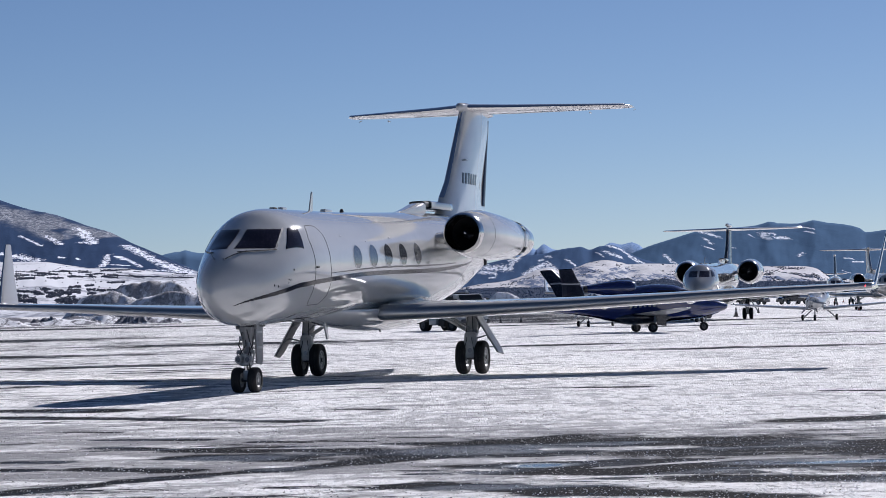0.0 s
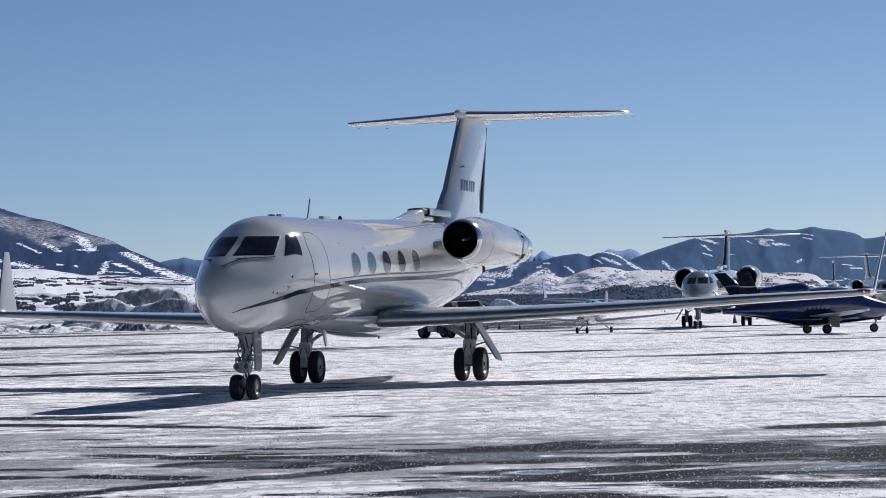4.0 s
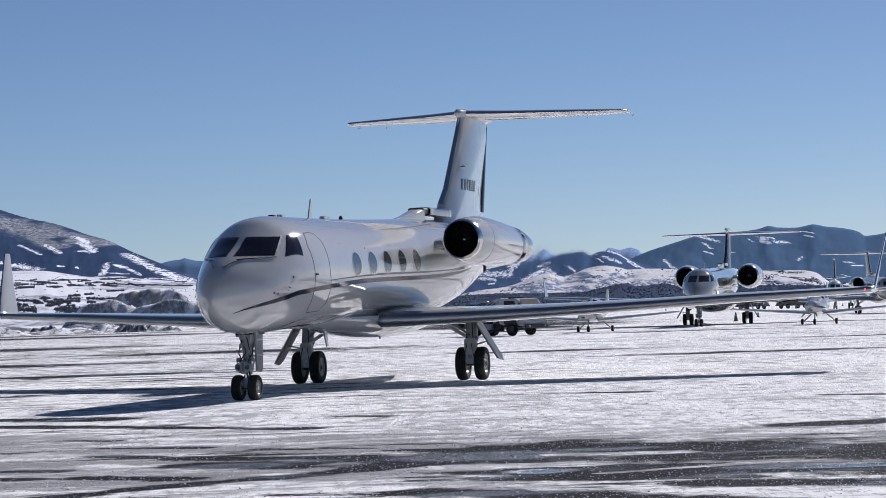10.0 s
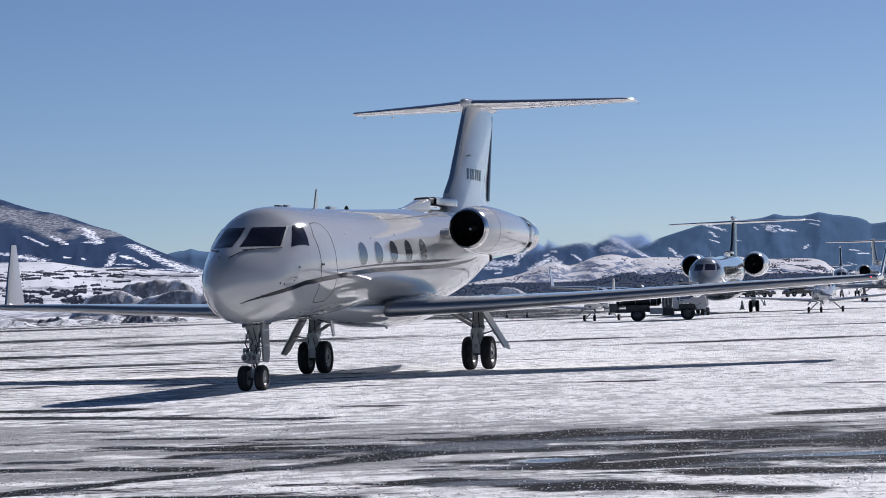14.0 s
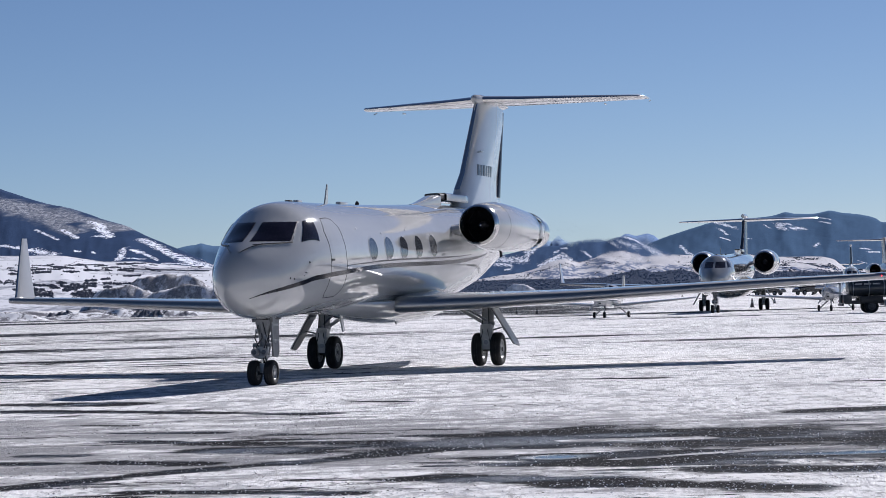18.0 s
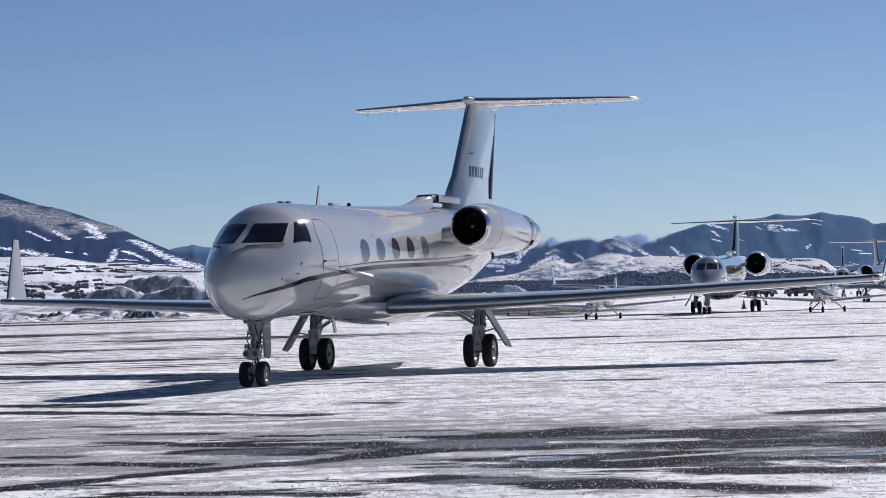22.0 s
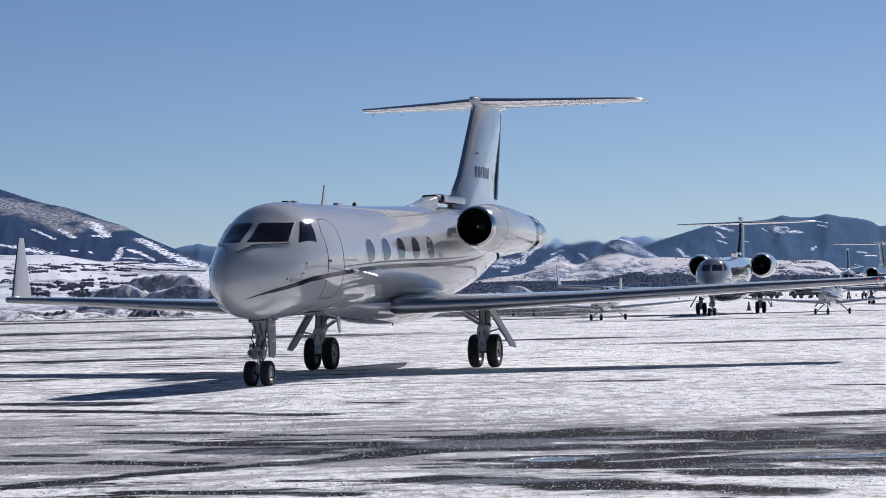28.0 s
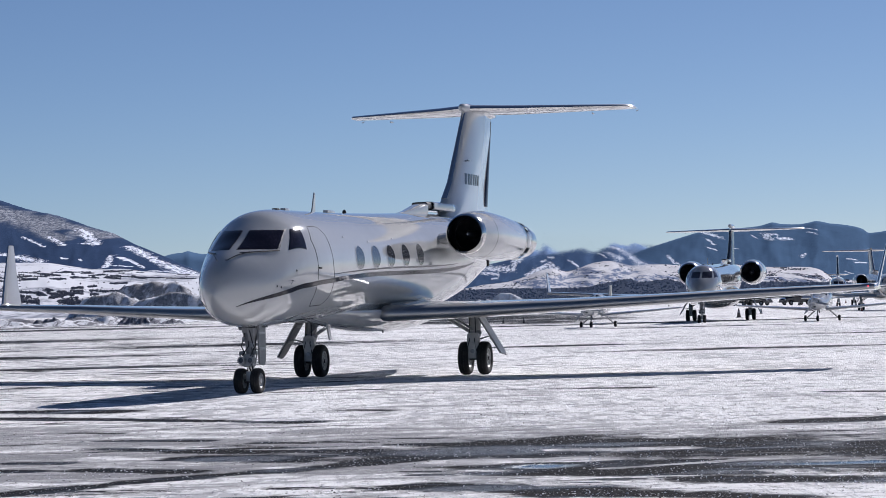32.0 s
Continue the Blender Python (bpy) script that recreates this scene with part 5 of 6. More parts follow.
    if full:
        part("belly_mast", slab([(0, 0), (-0.26, 0), (-0.42, -0.50), (-0.30, -0.52)], 0.035, pose(-5.1, 0.02, 1.50, 90, 0, 0), 0.008), mats["skin"], fus, "white belly mast")
        part("belly_aerial", slab([(0, 0), (-0.16, 0), (-0.14, -0.13), (-0.06, -0.13)], 0.025, pose(-8.6, 0.3, 1.21, 90, 0, 0), 0.005), mats["skin"], fus)
        for x, t in ((0.55, 96), (0.4, 99), (-0.2, 88), (0.9, 112), (-5.0, 66), (-3.3, 60), (-7.0, 62)):
            part("skin_fitting", lathe([(0, 0.025), (0.012, 0.02)], "z", (0, 0, 0), 10), STEEL if x < -3 else SEAM, fus).matrix_basis = Matrix.Translation(hull.place(x, t)) @ (hull.place(x, t, 1) - hull.place(x, t)).to_track_quat("Z", "Y").to_matrix().to_4x4()
        part("angle_probe", tube([hull.place(0.0, 96), hull.place(0.05, 96, 0.09), hull.place(0.2, 97, 0.10)], 0.012, 6), STEEL, fus)
    # nose gear
    ng = part("nose_gear", loft([[Vector((-0.08 + dx * w, dy * w * 1.15, z)) for dx, dy in ((0.7, -0.7), (1, 0), (0.7, 0.7), (0, 1), (-0.7, 0.7), (-1, 0), (-0.7, -0.7), (0, -1))] for w, z in ((0.150, 1.46), (0.150, 1.28), (0.105, 1.14), (0.085, 0.95), (0.085, 0.60))]), NOSEGREY, jet, "grey steel nose gear leg", sharp=30)
    part("trunnion", tube([(-0.08, -0.23, 1.36), (-0.08, 0.23, 1.36)], 0.055, 12), NOSEGREY, ng)
    part("piston", tube([(0, 0, 0.64), (0, 0, 0.26)], 0.05, 14), POLISHED, ng)
    part("axle", tube([(0, -0.24, 0.262), (0, 0.24, 0.262)], 0.04, 12), DARKSTEEL, ng)
    part("wheel_fork", box((0, 0, 0.36), (0.13, 0.12, 0.20), 0.03), STEEL, ng)
    part("torque_link", box((-0.14, 0, 0.52), (0.20, 0.10, 0.035), 0.01, (0, 38, 0)), STEEL, ng)
    part("torque_link", box((-0.14, 0, 0.38), (0.20, 0.10, 0.035), 0.01, (0, -38, 0)), STEEL, ng)
    part("steering_collar", lathe([(0.55, 0.09), (0.57, 0.13), (0.80, 0.13), (0.82, 0.10)], "z", (0, 0, 0), 20), STEEL, ng)
    part("steering_bracket", box((0.02, 0, 0.60), (0.20, 0.26, 0.07), 0.02), STEEL, ng)
    for s in (-1, 1):
        lamp = part("taxi_lamp", lathe([(0.22, 0.075), (0.20, 0.085), (0.08, 0.07), (0.04, 0.02)], "x", (0, s * 0.10, 0.69), 18), NOSEGREY, ng, "round taxi lamp")
        part("lamp_lens", lathe([(0.212, 0.070), (0.220, 0.05), (0.224, 0.005)], "x", (0, s * 0.10, 0.69), 18), CABINGLASS, lamp)
        part("steering_actuator", tube([(0.02, s * 0.10, 0.84), (0.02, s * 0.19, 0.84)], 0.042, 12), STEEL, ng)
        part("steering_rod", tube([(0.02, s * 0.19, 0.84), (0.04, s * 0.15, 0.62)], 0.018, 8), STEEL, ng)
    part("junction_box", box((0.06, 0.10, 0.98), (0.08, 0.07, 0.12), 0.015), STEEL, ng)
    part("junction_box", box((0.05, -0.09, 1.12), (0.08, 0.06, 0.10), 0.015), STEEL, ng)
    part("gear_actuator", tube([(-0.22, 0.05, 1.42), (-0.16, 0.05, 0.80)], 0.045, 10), DARKSTEEL, ng)
    part("drag_strut", tube([(-0.05, 0, 0.82), (-0.85, 0, 1.45)], 0.04, 10), STEEL, ng)
    for path in ([(0.10, 0.10, 0.95), (0.14, 0.14, 0.80), (0.12, 0.10, 0.62), (0.07, 0.12, 0.42)], [(0.07, 0.05, 1.30), (0.15, 0.13, 1.08), (0.14, 0.17, 0.95), (0.15, 0.10, 0.80), (0.08, 0.04, 0.50)],
                 [(0.05, -0.06, 1.25), (0.11, -0.12, 0.98), (0.10, -0.04, 0.80)], [(0.08, 0.02, 1.08), (0.17, 0.06, 0.98), (0.17, -0.02, 0.88), (0.12, -0.10, 0.78)]):
        part("hydraulic_line", tube(path, 0.013, 6), CLOTHBLACK, ng)
    # the whole nose door wears the shade-darkened grey
    door = part("nose_gear_door", slab([(0.02, 0), (-0.56, 0), (-0.54, -0.76), (-0.42, -0.86), (-0.06, -0.82)], 0.035, pose(-0.06, 0.20, 1.42, 90, 0, 4), 0.008), DOORSHADE, jet, "grey nose gear door hanging open")
    for dz in (0.18, 0.50):
        part("door_rib", box((-0.32, 0.175, 1.42 - dz), (0.44, 0.03, 0.05), 0.01, (0, 0, 4)), STEEL, door)
    part("door_link", tube([(-0.10, 0.06, 0.95), (-0.30, 0.19, 0.85)], 0.016, 8), STEEL, door)
    part("wheel_well", box((-0.3, 0, 1.40), (0.8, 0.36, 0.10), 0.01), BLACK, jet)
    for s in (-1, 1):
        wheel(ng, (0, s * 0.18, 0.262), 0.262, 0.19)
    # main gear
    gx = P["gear"]
    for s in (-1, 1):
        y = s * 2.105
        mg = part("main_gear", tube([(gx - 0.05, y, 1.62), (gx, y, 0.95), (gx, y, 0.72)], [0.155, 0.145, 0.13], 16), GEARGREY, jet, "light grey main gear leg")
        part("piston", tube([(gx, y, 0.76), (gx, y, 0.42)], 0.07, 14), POLISHED, mg)
        fork = part("gear_fork", slab([(-0.115, 0), (0.115, 0), (0.15, 0.46), (0.13, 0.62), (-0.13, 0.62), (-0.15, 0.46)], 0.22, Matrix.Translation((gx + 0.03, y, 0.40)) @ Matrix.Rotation(radians(90), 4, "Z") @ Matrix.Rotation(radians(90), 4, "X"), 0.02), GEARGREY, mg, "broad grey gear fork", sharp=30)
        part("fork_boss", lathe([(0.0, 0.06), (0.03, 0.055), (0.035, 0.01)], "x", (gx + 0.245, y, 0.58), 14), STEEL, fork)
        part("axle", tube([(gx, y - 0.36, 0.40), (gx, y + 0.36, 0.40)], 0.055, 12), DARKSTEEL, mg)
        part("torque_link", box((gx + 0.17, y, 0.80), (0.05, 0.12, 0.34), 0.012, (0, 16, 0)), GEARGREY, mg)
        part("leg_collar", lathe([(0.98, 0.15), (1.0, 0.165), (1.06, 0.165), (1.08, 0.15)], "z", (gx, y, 0), 18), STEEL, mg)
        part("side_brace", tube([(gx, y, 0.98), (gx + 0.05, y - s * 0.85, 1.50)], 0.045, 10), GEARGREY, mg)
        part("side_brace", tube([(gx + 0.1, y, 1.10), (gx + 0.5, y - s * 0.6, 1.52)], 0.03, 8), STEEL, mg)
        for dy in (0.05, -0.07):
            part("brake_line", tube([(gx + 0.15, y + dy, 1.45), (gx + 0.18, y + dy * 1.4, 1.05), (gx + 0.26, y + dy, 0.85), (gx + 0.27, y + dy * 2, 0.60), (gx + 0.12, y + dy * 2.4, 0.45)], 0.012, 6), CLOTHBLACK, mg)
        dm = Matrix.Translation((gx + 0.45, y + s * 0.13, 1.54)) @ Matrix.Rotation(s * radians(31), 4, "X")
        edge = [(0, 0), (-0.56, 0), (-0.54, -1.12), (-0.42, -1.26), (-0.02, -1.20)]
        leaf = part("main_gear_door", slab(edge, 0.025, dm @ pose(0, s * 0.014 + 0.0125, 0, 90, 0, 0), 0.006), GEARGREY, jet, "light grey main gear door hanging open")
        # thin inner layer added to carry the shade as a darker grey
        part("door_liner", slab([(x * 0.97 - 0.01, z * 0.97 - 0.01) for x, z in edge], 0.02, dm @ pose(0, s * -0.012 + 0.010, 0, 90, 0, 0), 0.005), DOORSHADE, leaf, "inside of the door, darkened as if shaded")
        for dz in (0.3, 0.75):
            part("door_rib", box((0, 0, 0), (0.44, 0.03, 0.06), 0.01), STEEL, leaf).matrix_basis = dm @ pose(-0.28, -s * 0.035, -dz)
        part("door_link", tube([(gx + 0.05, y + s * 0.05, 0.85), (gx + 0.15, y + s * 0.45, 0.95)], 0.02, 8), STEEL, mg)
        for k in (-1, 1):
            wheel(mg, (gx, y + k * 0.235, 0.405), 0.405, 0.25)
    if P.get("chrome_nose"):
        part("nose_cap", lathe([(0.02, 0.004), (0.0, 0.05), (-0.06, 0.09)], "x", (2.02, 0, 2.05), 16), POLISHED, fus)
    return jet


def stand(x, y, yaw):
    """The pose of an aircraft whose nose is turned that many degrees from the camera's side towards -x."""
    return pose(x, y, 0, 0, 0, -90 - yaw)


LIGHT = {"body": WHITE, "skin": WHITE, "fin": WHITE, "stripe": STRIPE}
MAIN = dict(mats=LIGHT, full=True, flush=0.85, slim=0.16, belly=(1.05, 0.53), stripe=True, windows=((-4.1, -5.31, -6.49, -7.72, -8.98), 0.32, 0.275), tip=(11.95, -12.6, 1.93), tail=(-17.85, 7.12, 4.15), tail_tip=-20.45,
            lip=0.71, pod_droop=1.1, pod=(-10.25, 1.95, 3.45, 0.622, 6.0), gear=-10.44, body_label="glossy white fuselage")
business_jet(stand(-4.057, 51.693, 15.30), "white twin-engine business jet with slate stripe on snowy apron", MAIN, "business jets")


LONG = dict(glass=GLASS, mats=dict(LIGHT, body=GREYWHITE, fin=MATTESLATE), fin_edge=MATTESLATE, fin_label="dark slate fin", stretch=1.30, windows=(tuple(-3.6 - 1.32 * k for k in range(8)), 0.36, 0.27), tip=(13.5, -17.2, 2.25), tail=(-21.4, 6.62, 5.25), tail_tip=-25.2,
            pod=(-13.0, 2.20, 3.38, 0.90, 6.0), lip=0.76, belly=(1.65, 0.92), belly_z=1.75, bullet=0.30, gear=-12.9, chord=1.12, winglet=1.6, body_label="white fuselage", chrome_nose=True)
business_jet(stand(16.94, 165.0, 11.85), "long white business jet with big polished engine intakes", LONG, "business jets")
TAN = {"body": BRONZE, "skin": BRONZE, "fin": BRONZE, "stripe": STRIPE}
SMALL = dict(mats=TAN, stretch=1.0, windows=(tuple(-3.6 - 1.2 * k for k in range(6)), 0.3, 0.25), tip=(11.0, -13.0, 2.1), tail=(-17.6, 6.7, 5.1), tail_tip=-20.4, bullet=0.16,
             pod=(-10.6, 1.95, 3.3, 0.75, 5.0), lip=0.78, gear=-10.44, winglet=1.3, body_label="bronze grey fuselage", fin_label="bronze grey fin")
business_jet(stand(41.2, 230.3, 3.0) @ Matrix.Diagonal((0.87, 0.87, 0.87, 1)), "bronze grey business jet parked beyond the others", SMALL, "business jets")
FARJET = dict(SMALL, mats=dict(LIGHT, fin=MATTESLATE), fin_edge=MATTESLATE, body_label="white fuselage", fin_label="dark fin", tail=(-17.6, 6.9, 1.7), tail_drop=2.5, tail_tip=-19.0, pod=(-10.6, 1.5, 1.95, 0.42, 4.0))
business_jet(stand(50.35, 320.0, 9.0) @ Matrix.Diagonal((0.95, 0.95, 0.95, 1)), "white business jet parked far off across the apron", FARJET, "business jets")


# ---------------- small blue jet with a V tail ----------------
def v_tail_jet(m):
    jet = thing("v_tail_jet", m, "navy blue single-engine jet with a V tail, taxiing", "airplane")
    body = [(4.35, 0, 1.18, 1.18), (4.30, .10, 1.28, 1.08), (4.12, .22, 1.38, 0.98), (3.7, .40, 1.52, .86), (3.2, .54, 1.66, .72), (2.6, .66, 1.86, .63), (2.0, .74, 2.12, .57), (1.3, .78, 2.32, .52),
            (.4, .78, 2.36, .50), (-.6, .76, 2.26, .52), (-1.6, .64, 2.05, .53), (-2.6, .48, 1.80, .74), (-3.6, .32, 1.58, .93), (-4.6, .20, 1.42, 1.06), (-5.25, .15, 1.38, 1.10)]
    hull = Hull(body)
    fus = part("fuselage", hull.skin(40), NAVY, jet, "glossy navy blue fuselage", sharp=180)
    rings = []
    for k in range(1, 16):
        u, q = k / 16, math.sin(math.pi * k / 16) ** 0.7
        rings.append([Vector((1.7 - 3.9 * u, 0.86 * q * math.cos(2 * math.pi * i / 24), 0.74 + 0.40 * q * math.sin(2 * math.pi * i / 24))) for i in range(24)])
    part("wing_fairing", loft(rings), NAVYDARK, fus, "blackish blue fairing under the wing", sharp=180)
    part("belly", hull.ribbon([(3.9, 180), (2.5, 180), (0.5, 180), (-2.5, 180), (-4.6, 180)], [0.2, 0.7, 0.95, 0.6, 0.1], 0.006), NAVYDARK, fus, "blackish blue underside")
    for s in (1, -1):
        part("windscreen_pane", hull.patch([(2.15, s * 4), (1.60, s * 40), (2.0, s * 62), (2.75, s * 8)], 0.008), GLASS, fus)
        part("side_window", hull.patch([(1.45, s * 44), (0.35, s * 46), (0.35, s * 68), (1.85, s * 64)], 0.008), GLASS, fus)
        part("side_window", hull.patch([(0.2, s * 48), (-0.7, s * 52), (-0.7, s * 68), (0.2, s * 68)], 0.008), GLASS, fus)
    pod = part("engine_pod", lathe([(0.1, 0.30), (0.06, 0.36), (-0.1, 0.40), (-0.6, 0.42), (-1.3, 0.34), (-2.0, 0.22), (-2.4, 0.17)], "x", (-0.74, 0, 2.19), 28, cap=(False, False)), NAVY, jet, "navy blue engine pod on the back", sharp=60)
    part("intake_lip", lathe([(0.02, 0.27), (0.10, 0.29), (0.12, 0.31), (0.08, 0.34), (0.0, 0.37)], "x", (-0.74, 0, 2.19), 28, cap=(False, False)), POLISHED, pod)
    part("intake_lining", lathe([(0.06, 0.28), (-0.4, 0.25), (-0.5, 0.02)], "x", (-0.74, 0, 2.19), 24, cap=(False, True)), BLACK, pod)
    part("jet_pipe", lathe([(-2.38, 0.18), (-2.50, 0.165), (-2.50, 0.14), (-2.2, 0.15)], "x", (-0.74, 0, 2.19), 24, cap=(False, False)), DARKSTEEL, pod)
    up = (0, 0, 1)
    for s in (1, -1):
        # the grey stands in for snow light bounced onto the wing's underside
        wing = part("wing", blade([((0.75, s * 0.3, 0.86), 1.75, 0.13, 1, up), ((0.45, s * 3.2, 1.00), 1.35, 0.12, 0.5, up), ((0.10, s * 5.7, 1.16), 0.95, 0.11, 0, up), ((-0.15, s * 5.9, 1.19), 0.6, 0.1, 0, up)]), GREYPAINT, jet, "wing greyed for light bounced off the snow")
        part("leading_edge", blade([((0.75, s * 0.5, 0.87), 1.75, 0.13, 1, up), ((0.45, s * 3.2, 1.00), 1.35, 0.12, 0.5, up), ((0.10, s * 5.7, 1.16), 0.95, 0.11, 0, up)], strip=0.08, swell=0.005), POLISHED, wing)
        part("tip_light", lathe([(-0.05, 0.01), (0.0, 0.04), (0.08, 0.01)], "x", (-0.05, s * 5.86, 1.19), 10), LAMPGLASS, wing)
        n = (0, s * 0.72, 0.69)
        n2 = Vector((0, -s * 0.69, 0.72))
        tail = part("tail_fin", blade([((-3.10, s * 0.12, 1.45), 1.35, 0.10, 0, n2), ((-3.70, s * 0.85, 2.35), 0.98, 0.10, 0, n2), ((-4.36, s * 1.50, 3.18), 0.70, 0.09, 0, n2)]), NAVYDARK, jet, "blackish blue V-tail fin")
        part("tail_stripe", blade([((-3.765, s * 0.93, 2.45), 0.96, 0.112, 0, n2), ((-3.82, s * 0.985, 2.52), 0.94, 0.112, 0, n2)]), GREYPAINT, tail, "silver stripe on the fin")
        leg = part("main_gear", tube([(0.05, s * 1.15, 0.92), (0.0, s * 1.20, 0.5), (-0.12, s * 1.20, 0.30)], [0.06, 0.055, 0.05], 10), STEEL, jet, "trailing-link main gear leg")
        part("gear_door", slab([(0.22, 0), (-0.38, 0), (-0.30, -0.62), (0.20, -0.66)], 0.035, pose(0.36, s * 1.27, 0.96, 90, 0, 8), 0.008), NAVYDARK, jet, "blackish blue gear door")
        wheel(leg, (-0.12, s * 1.20, 0.24), 0.24, 0.17, 24, DARKSTEEL)
    def on_side(u, v):
        x = 0.2 - u
        p = hull.place(x, -100 + v * 60)
        return p, (hull.place(x, -100 + v * 60, 1) - p).normalized()
    letter_bars(fus, on_side, 6, 0.13, 0.18, 0.11, STEEL)
    ng = part("nose_gear", tube([(3.22, 0, 0.85), (3.15, 0, 0.5), (3.05, 0, 0.24)], [0.05, 0.045, 0.04], 10), STEEL, jet, "nose gear leg")
    part("nose_gear_door", slab([(0, 0), (-0.5, 0), (-0.45, -0.2), (-0.1, -0.2)], 0.02, pose(3.6, 0.16, 0.80, 90, 0, 0), 0.004), NAVYDARK, jet)
    wheel(ng, (3.05, 0, 0.22), 0.22, 0.15, 24, DARKSTEEL)
    part("landing_light", lathe([(0.0, 0.05), (0.03, 0.04), (0.04, 0.005)], "x", (4.12, 0.16, 1.30), 12), LAMPGLASS, fus)
    return jet


SF = v_tail_jet(pose(9.95, 124.6, 0, 0, 0, 16.0))


# ---------------- light propeller planes ----------------
def light_plane(m, label):
    pl = thing("light_plane", m, label, "airplane", "light planes")
    body = [(1.35, 0, 1.22, 1.22), (1.32, .16, 1.38, 1.06), (1.2, .30, 1.48, .92), (.9, .46, 1.52, .76), (.3, .54, 1.56, .68), (-.3, .58, 1.62, .64), (-.8, .60, 1.80, .62), (-1.4, .62, 2.02, .60), (-2.0, .62, 2.08, .60), (-2.7, .60, 2.02, .64),
            (-3.4, .48, 1.82, .74), (-4.3, .32, 1.58, .90), (-5.2, .20, 1.44, 1.02), (-6.0, .10, 1.36, 1.12)]
    hull = Hull(body)
    fus = part("fuselage", hull.skin(36), WHITE, pl, "white fuselage", sharp=180)
    for s in (1, -1):
        part("windscreen_pane", hull.patch([(-1.42, s * 3), (-1.38, s * 44), (-0.85, s * 60), (-0.62, s * 5)], 0.008, 8, 6), GLASS, fus)
        part("side_window", hull.patch([(-1.5, s * 45), (-2.9, s * 45), (-2.9, s * 66), (-1.1, s * 66)], 0.008, 8, 4), GLASS, fus)
        for x in (1.0,):
            part("air_intake", hull.patch([(1.28, s * 38), (1.18, s * 70), (1.18, s * 95), (1.28, s * 110)], 0.006, 4, 4), BLACK, fus)
    part("air_intake", hull.patch([(1.27, 160), (1.27, 200), (1.12, 200), (1.12, 160)], 0.006, 4, 4), BLACK, fus)
    sp = part("spinner", lathe([(1.62, 0.01), (1.56, 0.07), (1.45, 0.13), (1.34, 0.155), (1.30, 0.15)], "x", (0, 0, 1.22), 20), WHITE, pl, "white spinner")
    for k in range(3):
        a = radians(20 + 120 * k)
        rows = []
        for q, ch, tw in ((0.12, 0.10, 55), (0.35, 0.15, 38), (0.7, 0.13, 25), (0.95, 0.06, 18)):
            o = Vector((1.40, -q * math.sin(a), 1.22 + q * math.cos(a)))
            t = Vector((0, math.cos(a), math.sin(a)))
            d = Vector((1, 0, 0)) * math.sin(radians(tw)) + t * math.cos(radians(tw))
            w = d.cross(Vector((0, -math.sin(a), math.cos(a)))).normalized() * 0.012
            rows.append([o - d * ch / 2, o + w, o + d * ch / 2, o - w])
        part("propeller_blade", loft(rows), GREYPAINT, sp)
    up = (0, 0, 1)
    for s in (1, -1):
        w = part("wing", blade([((-0.85, s * 0.4, 0.72), 1.55, 0.14, 2, up), ((-1.0, s * 3.2, 0.92), 1.25, 0.13, 1, up), ((-1.15, s * 5.2, 1.08), 0.95, 0.12, 0, up), ((-1.35, s * 5.45, 1.12), 0.5, 0.1, 0, up)]), WHITE, pl, "white low wing")
        part("tip_light", lathe([(-0.05, 0.01), (0.0, 0.035), (0.08, 0.01)], "x", (-1.3, s * 5.44, 1.12), 8), LAMPGLASS, w)
        part("flap_gap", tube([(-2.0, s * 0.7, 0.80), (-1.98, s * 3.4, 0.99)], 0.01, 5), SEAM, w)
        part("tailplane", blade([((-5.1, s * 0.05, 1.42), 0.95, 0.1, 0, up), ((-5.35, s * 1.85, 1.46), 0.6, 0.1, 0, up)]), WHITE, pl)
        leg = part("main_gear", tube([(-2.05, s * 0.42, 0.72), (-2.02, s * 0.75, 0.42), (-2.0, s * 1.00, 0.20)], [0.055, 0.045, 0.04], 10), WHITE, pl, "splayed white gear leg")
        wheel(leg, (-2.0, s * 1.08, 0.19), 0.19, 0.14, 20)
    part("fin", blade([((-4.5, 0, 1.40), 1.6, 0.09, 0, (0, 1, 0)), ((-5.1, 0, 1.9), 1.05, 0.1, 0, (0, 1, 0)), ((-5.55, 0, 2.6), 0.65, 0.1, 0, (0, 1, 0))]), WHITE, pl, "white fin")
    leg = part("nose_gear", tube([(-0.05, 0, 0.74), (0.0, 0, 0.45), (0.02, 0, 0.19)], 0.04, 10), STEEL, pl, "nose gear leg")
    wheel(leg, (0.02, 0, 0.19), 0.19, 0.13, 20)
    part("exhaust", tube([(0.9, 0.22, 0.74), (0.75, 0.24, 0.58), (0.6, 0.24, 0.54)], 0.035, 8), DARKSTEEL, pl)
    part("aerial", tube([(-2.3, 0, 2.05), (-2.45, 0, 2.35)], 0.008, 5), SEAM, pl)
    return pl


plane_a = light_plane(stand(23.38, 157.0, 17.0), "white low-wing propeller plane with splayed gear on the apron")
plane_b = copy_thing(plane_a, stand(8.93, 152.8, 16.0))
tagged(plane_b, "white low-wing propeller plane parked behind the jet's wing")


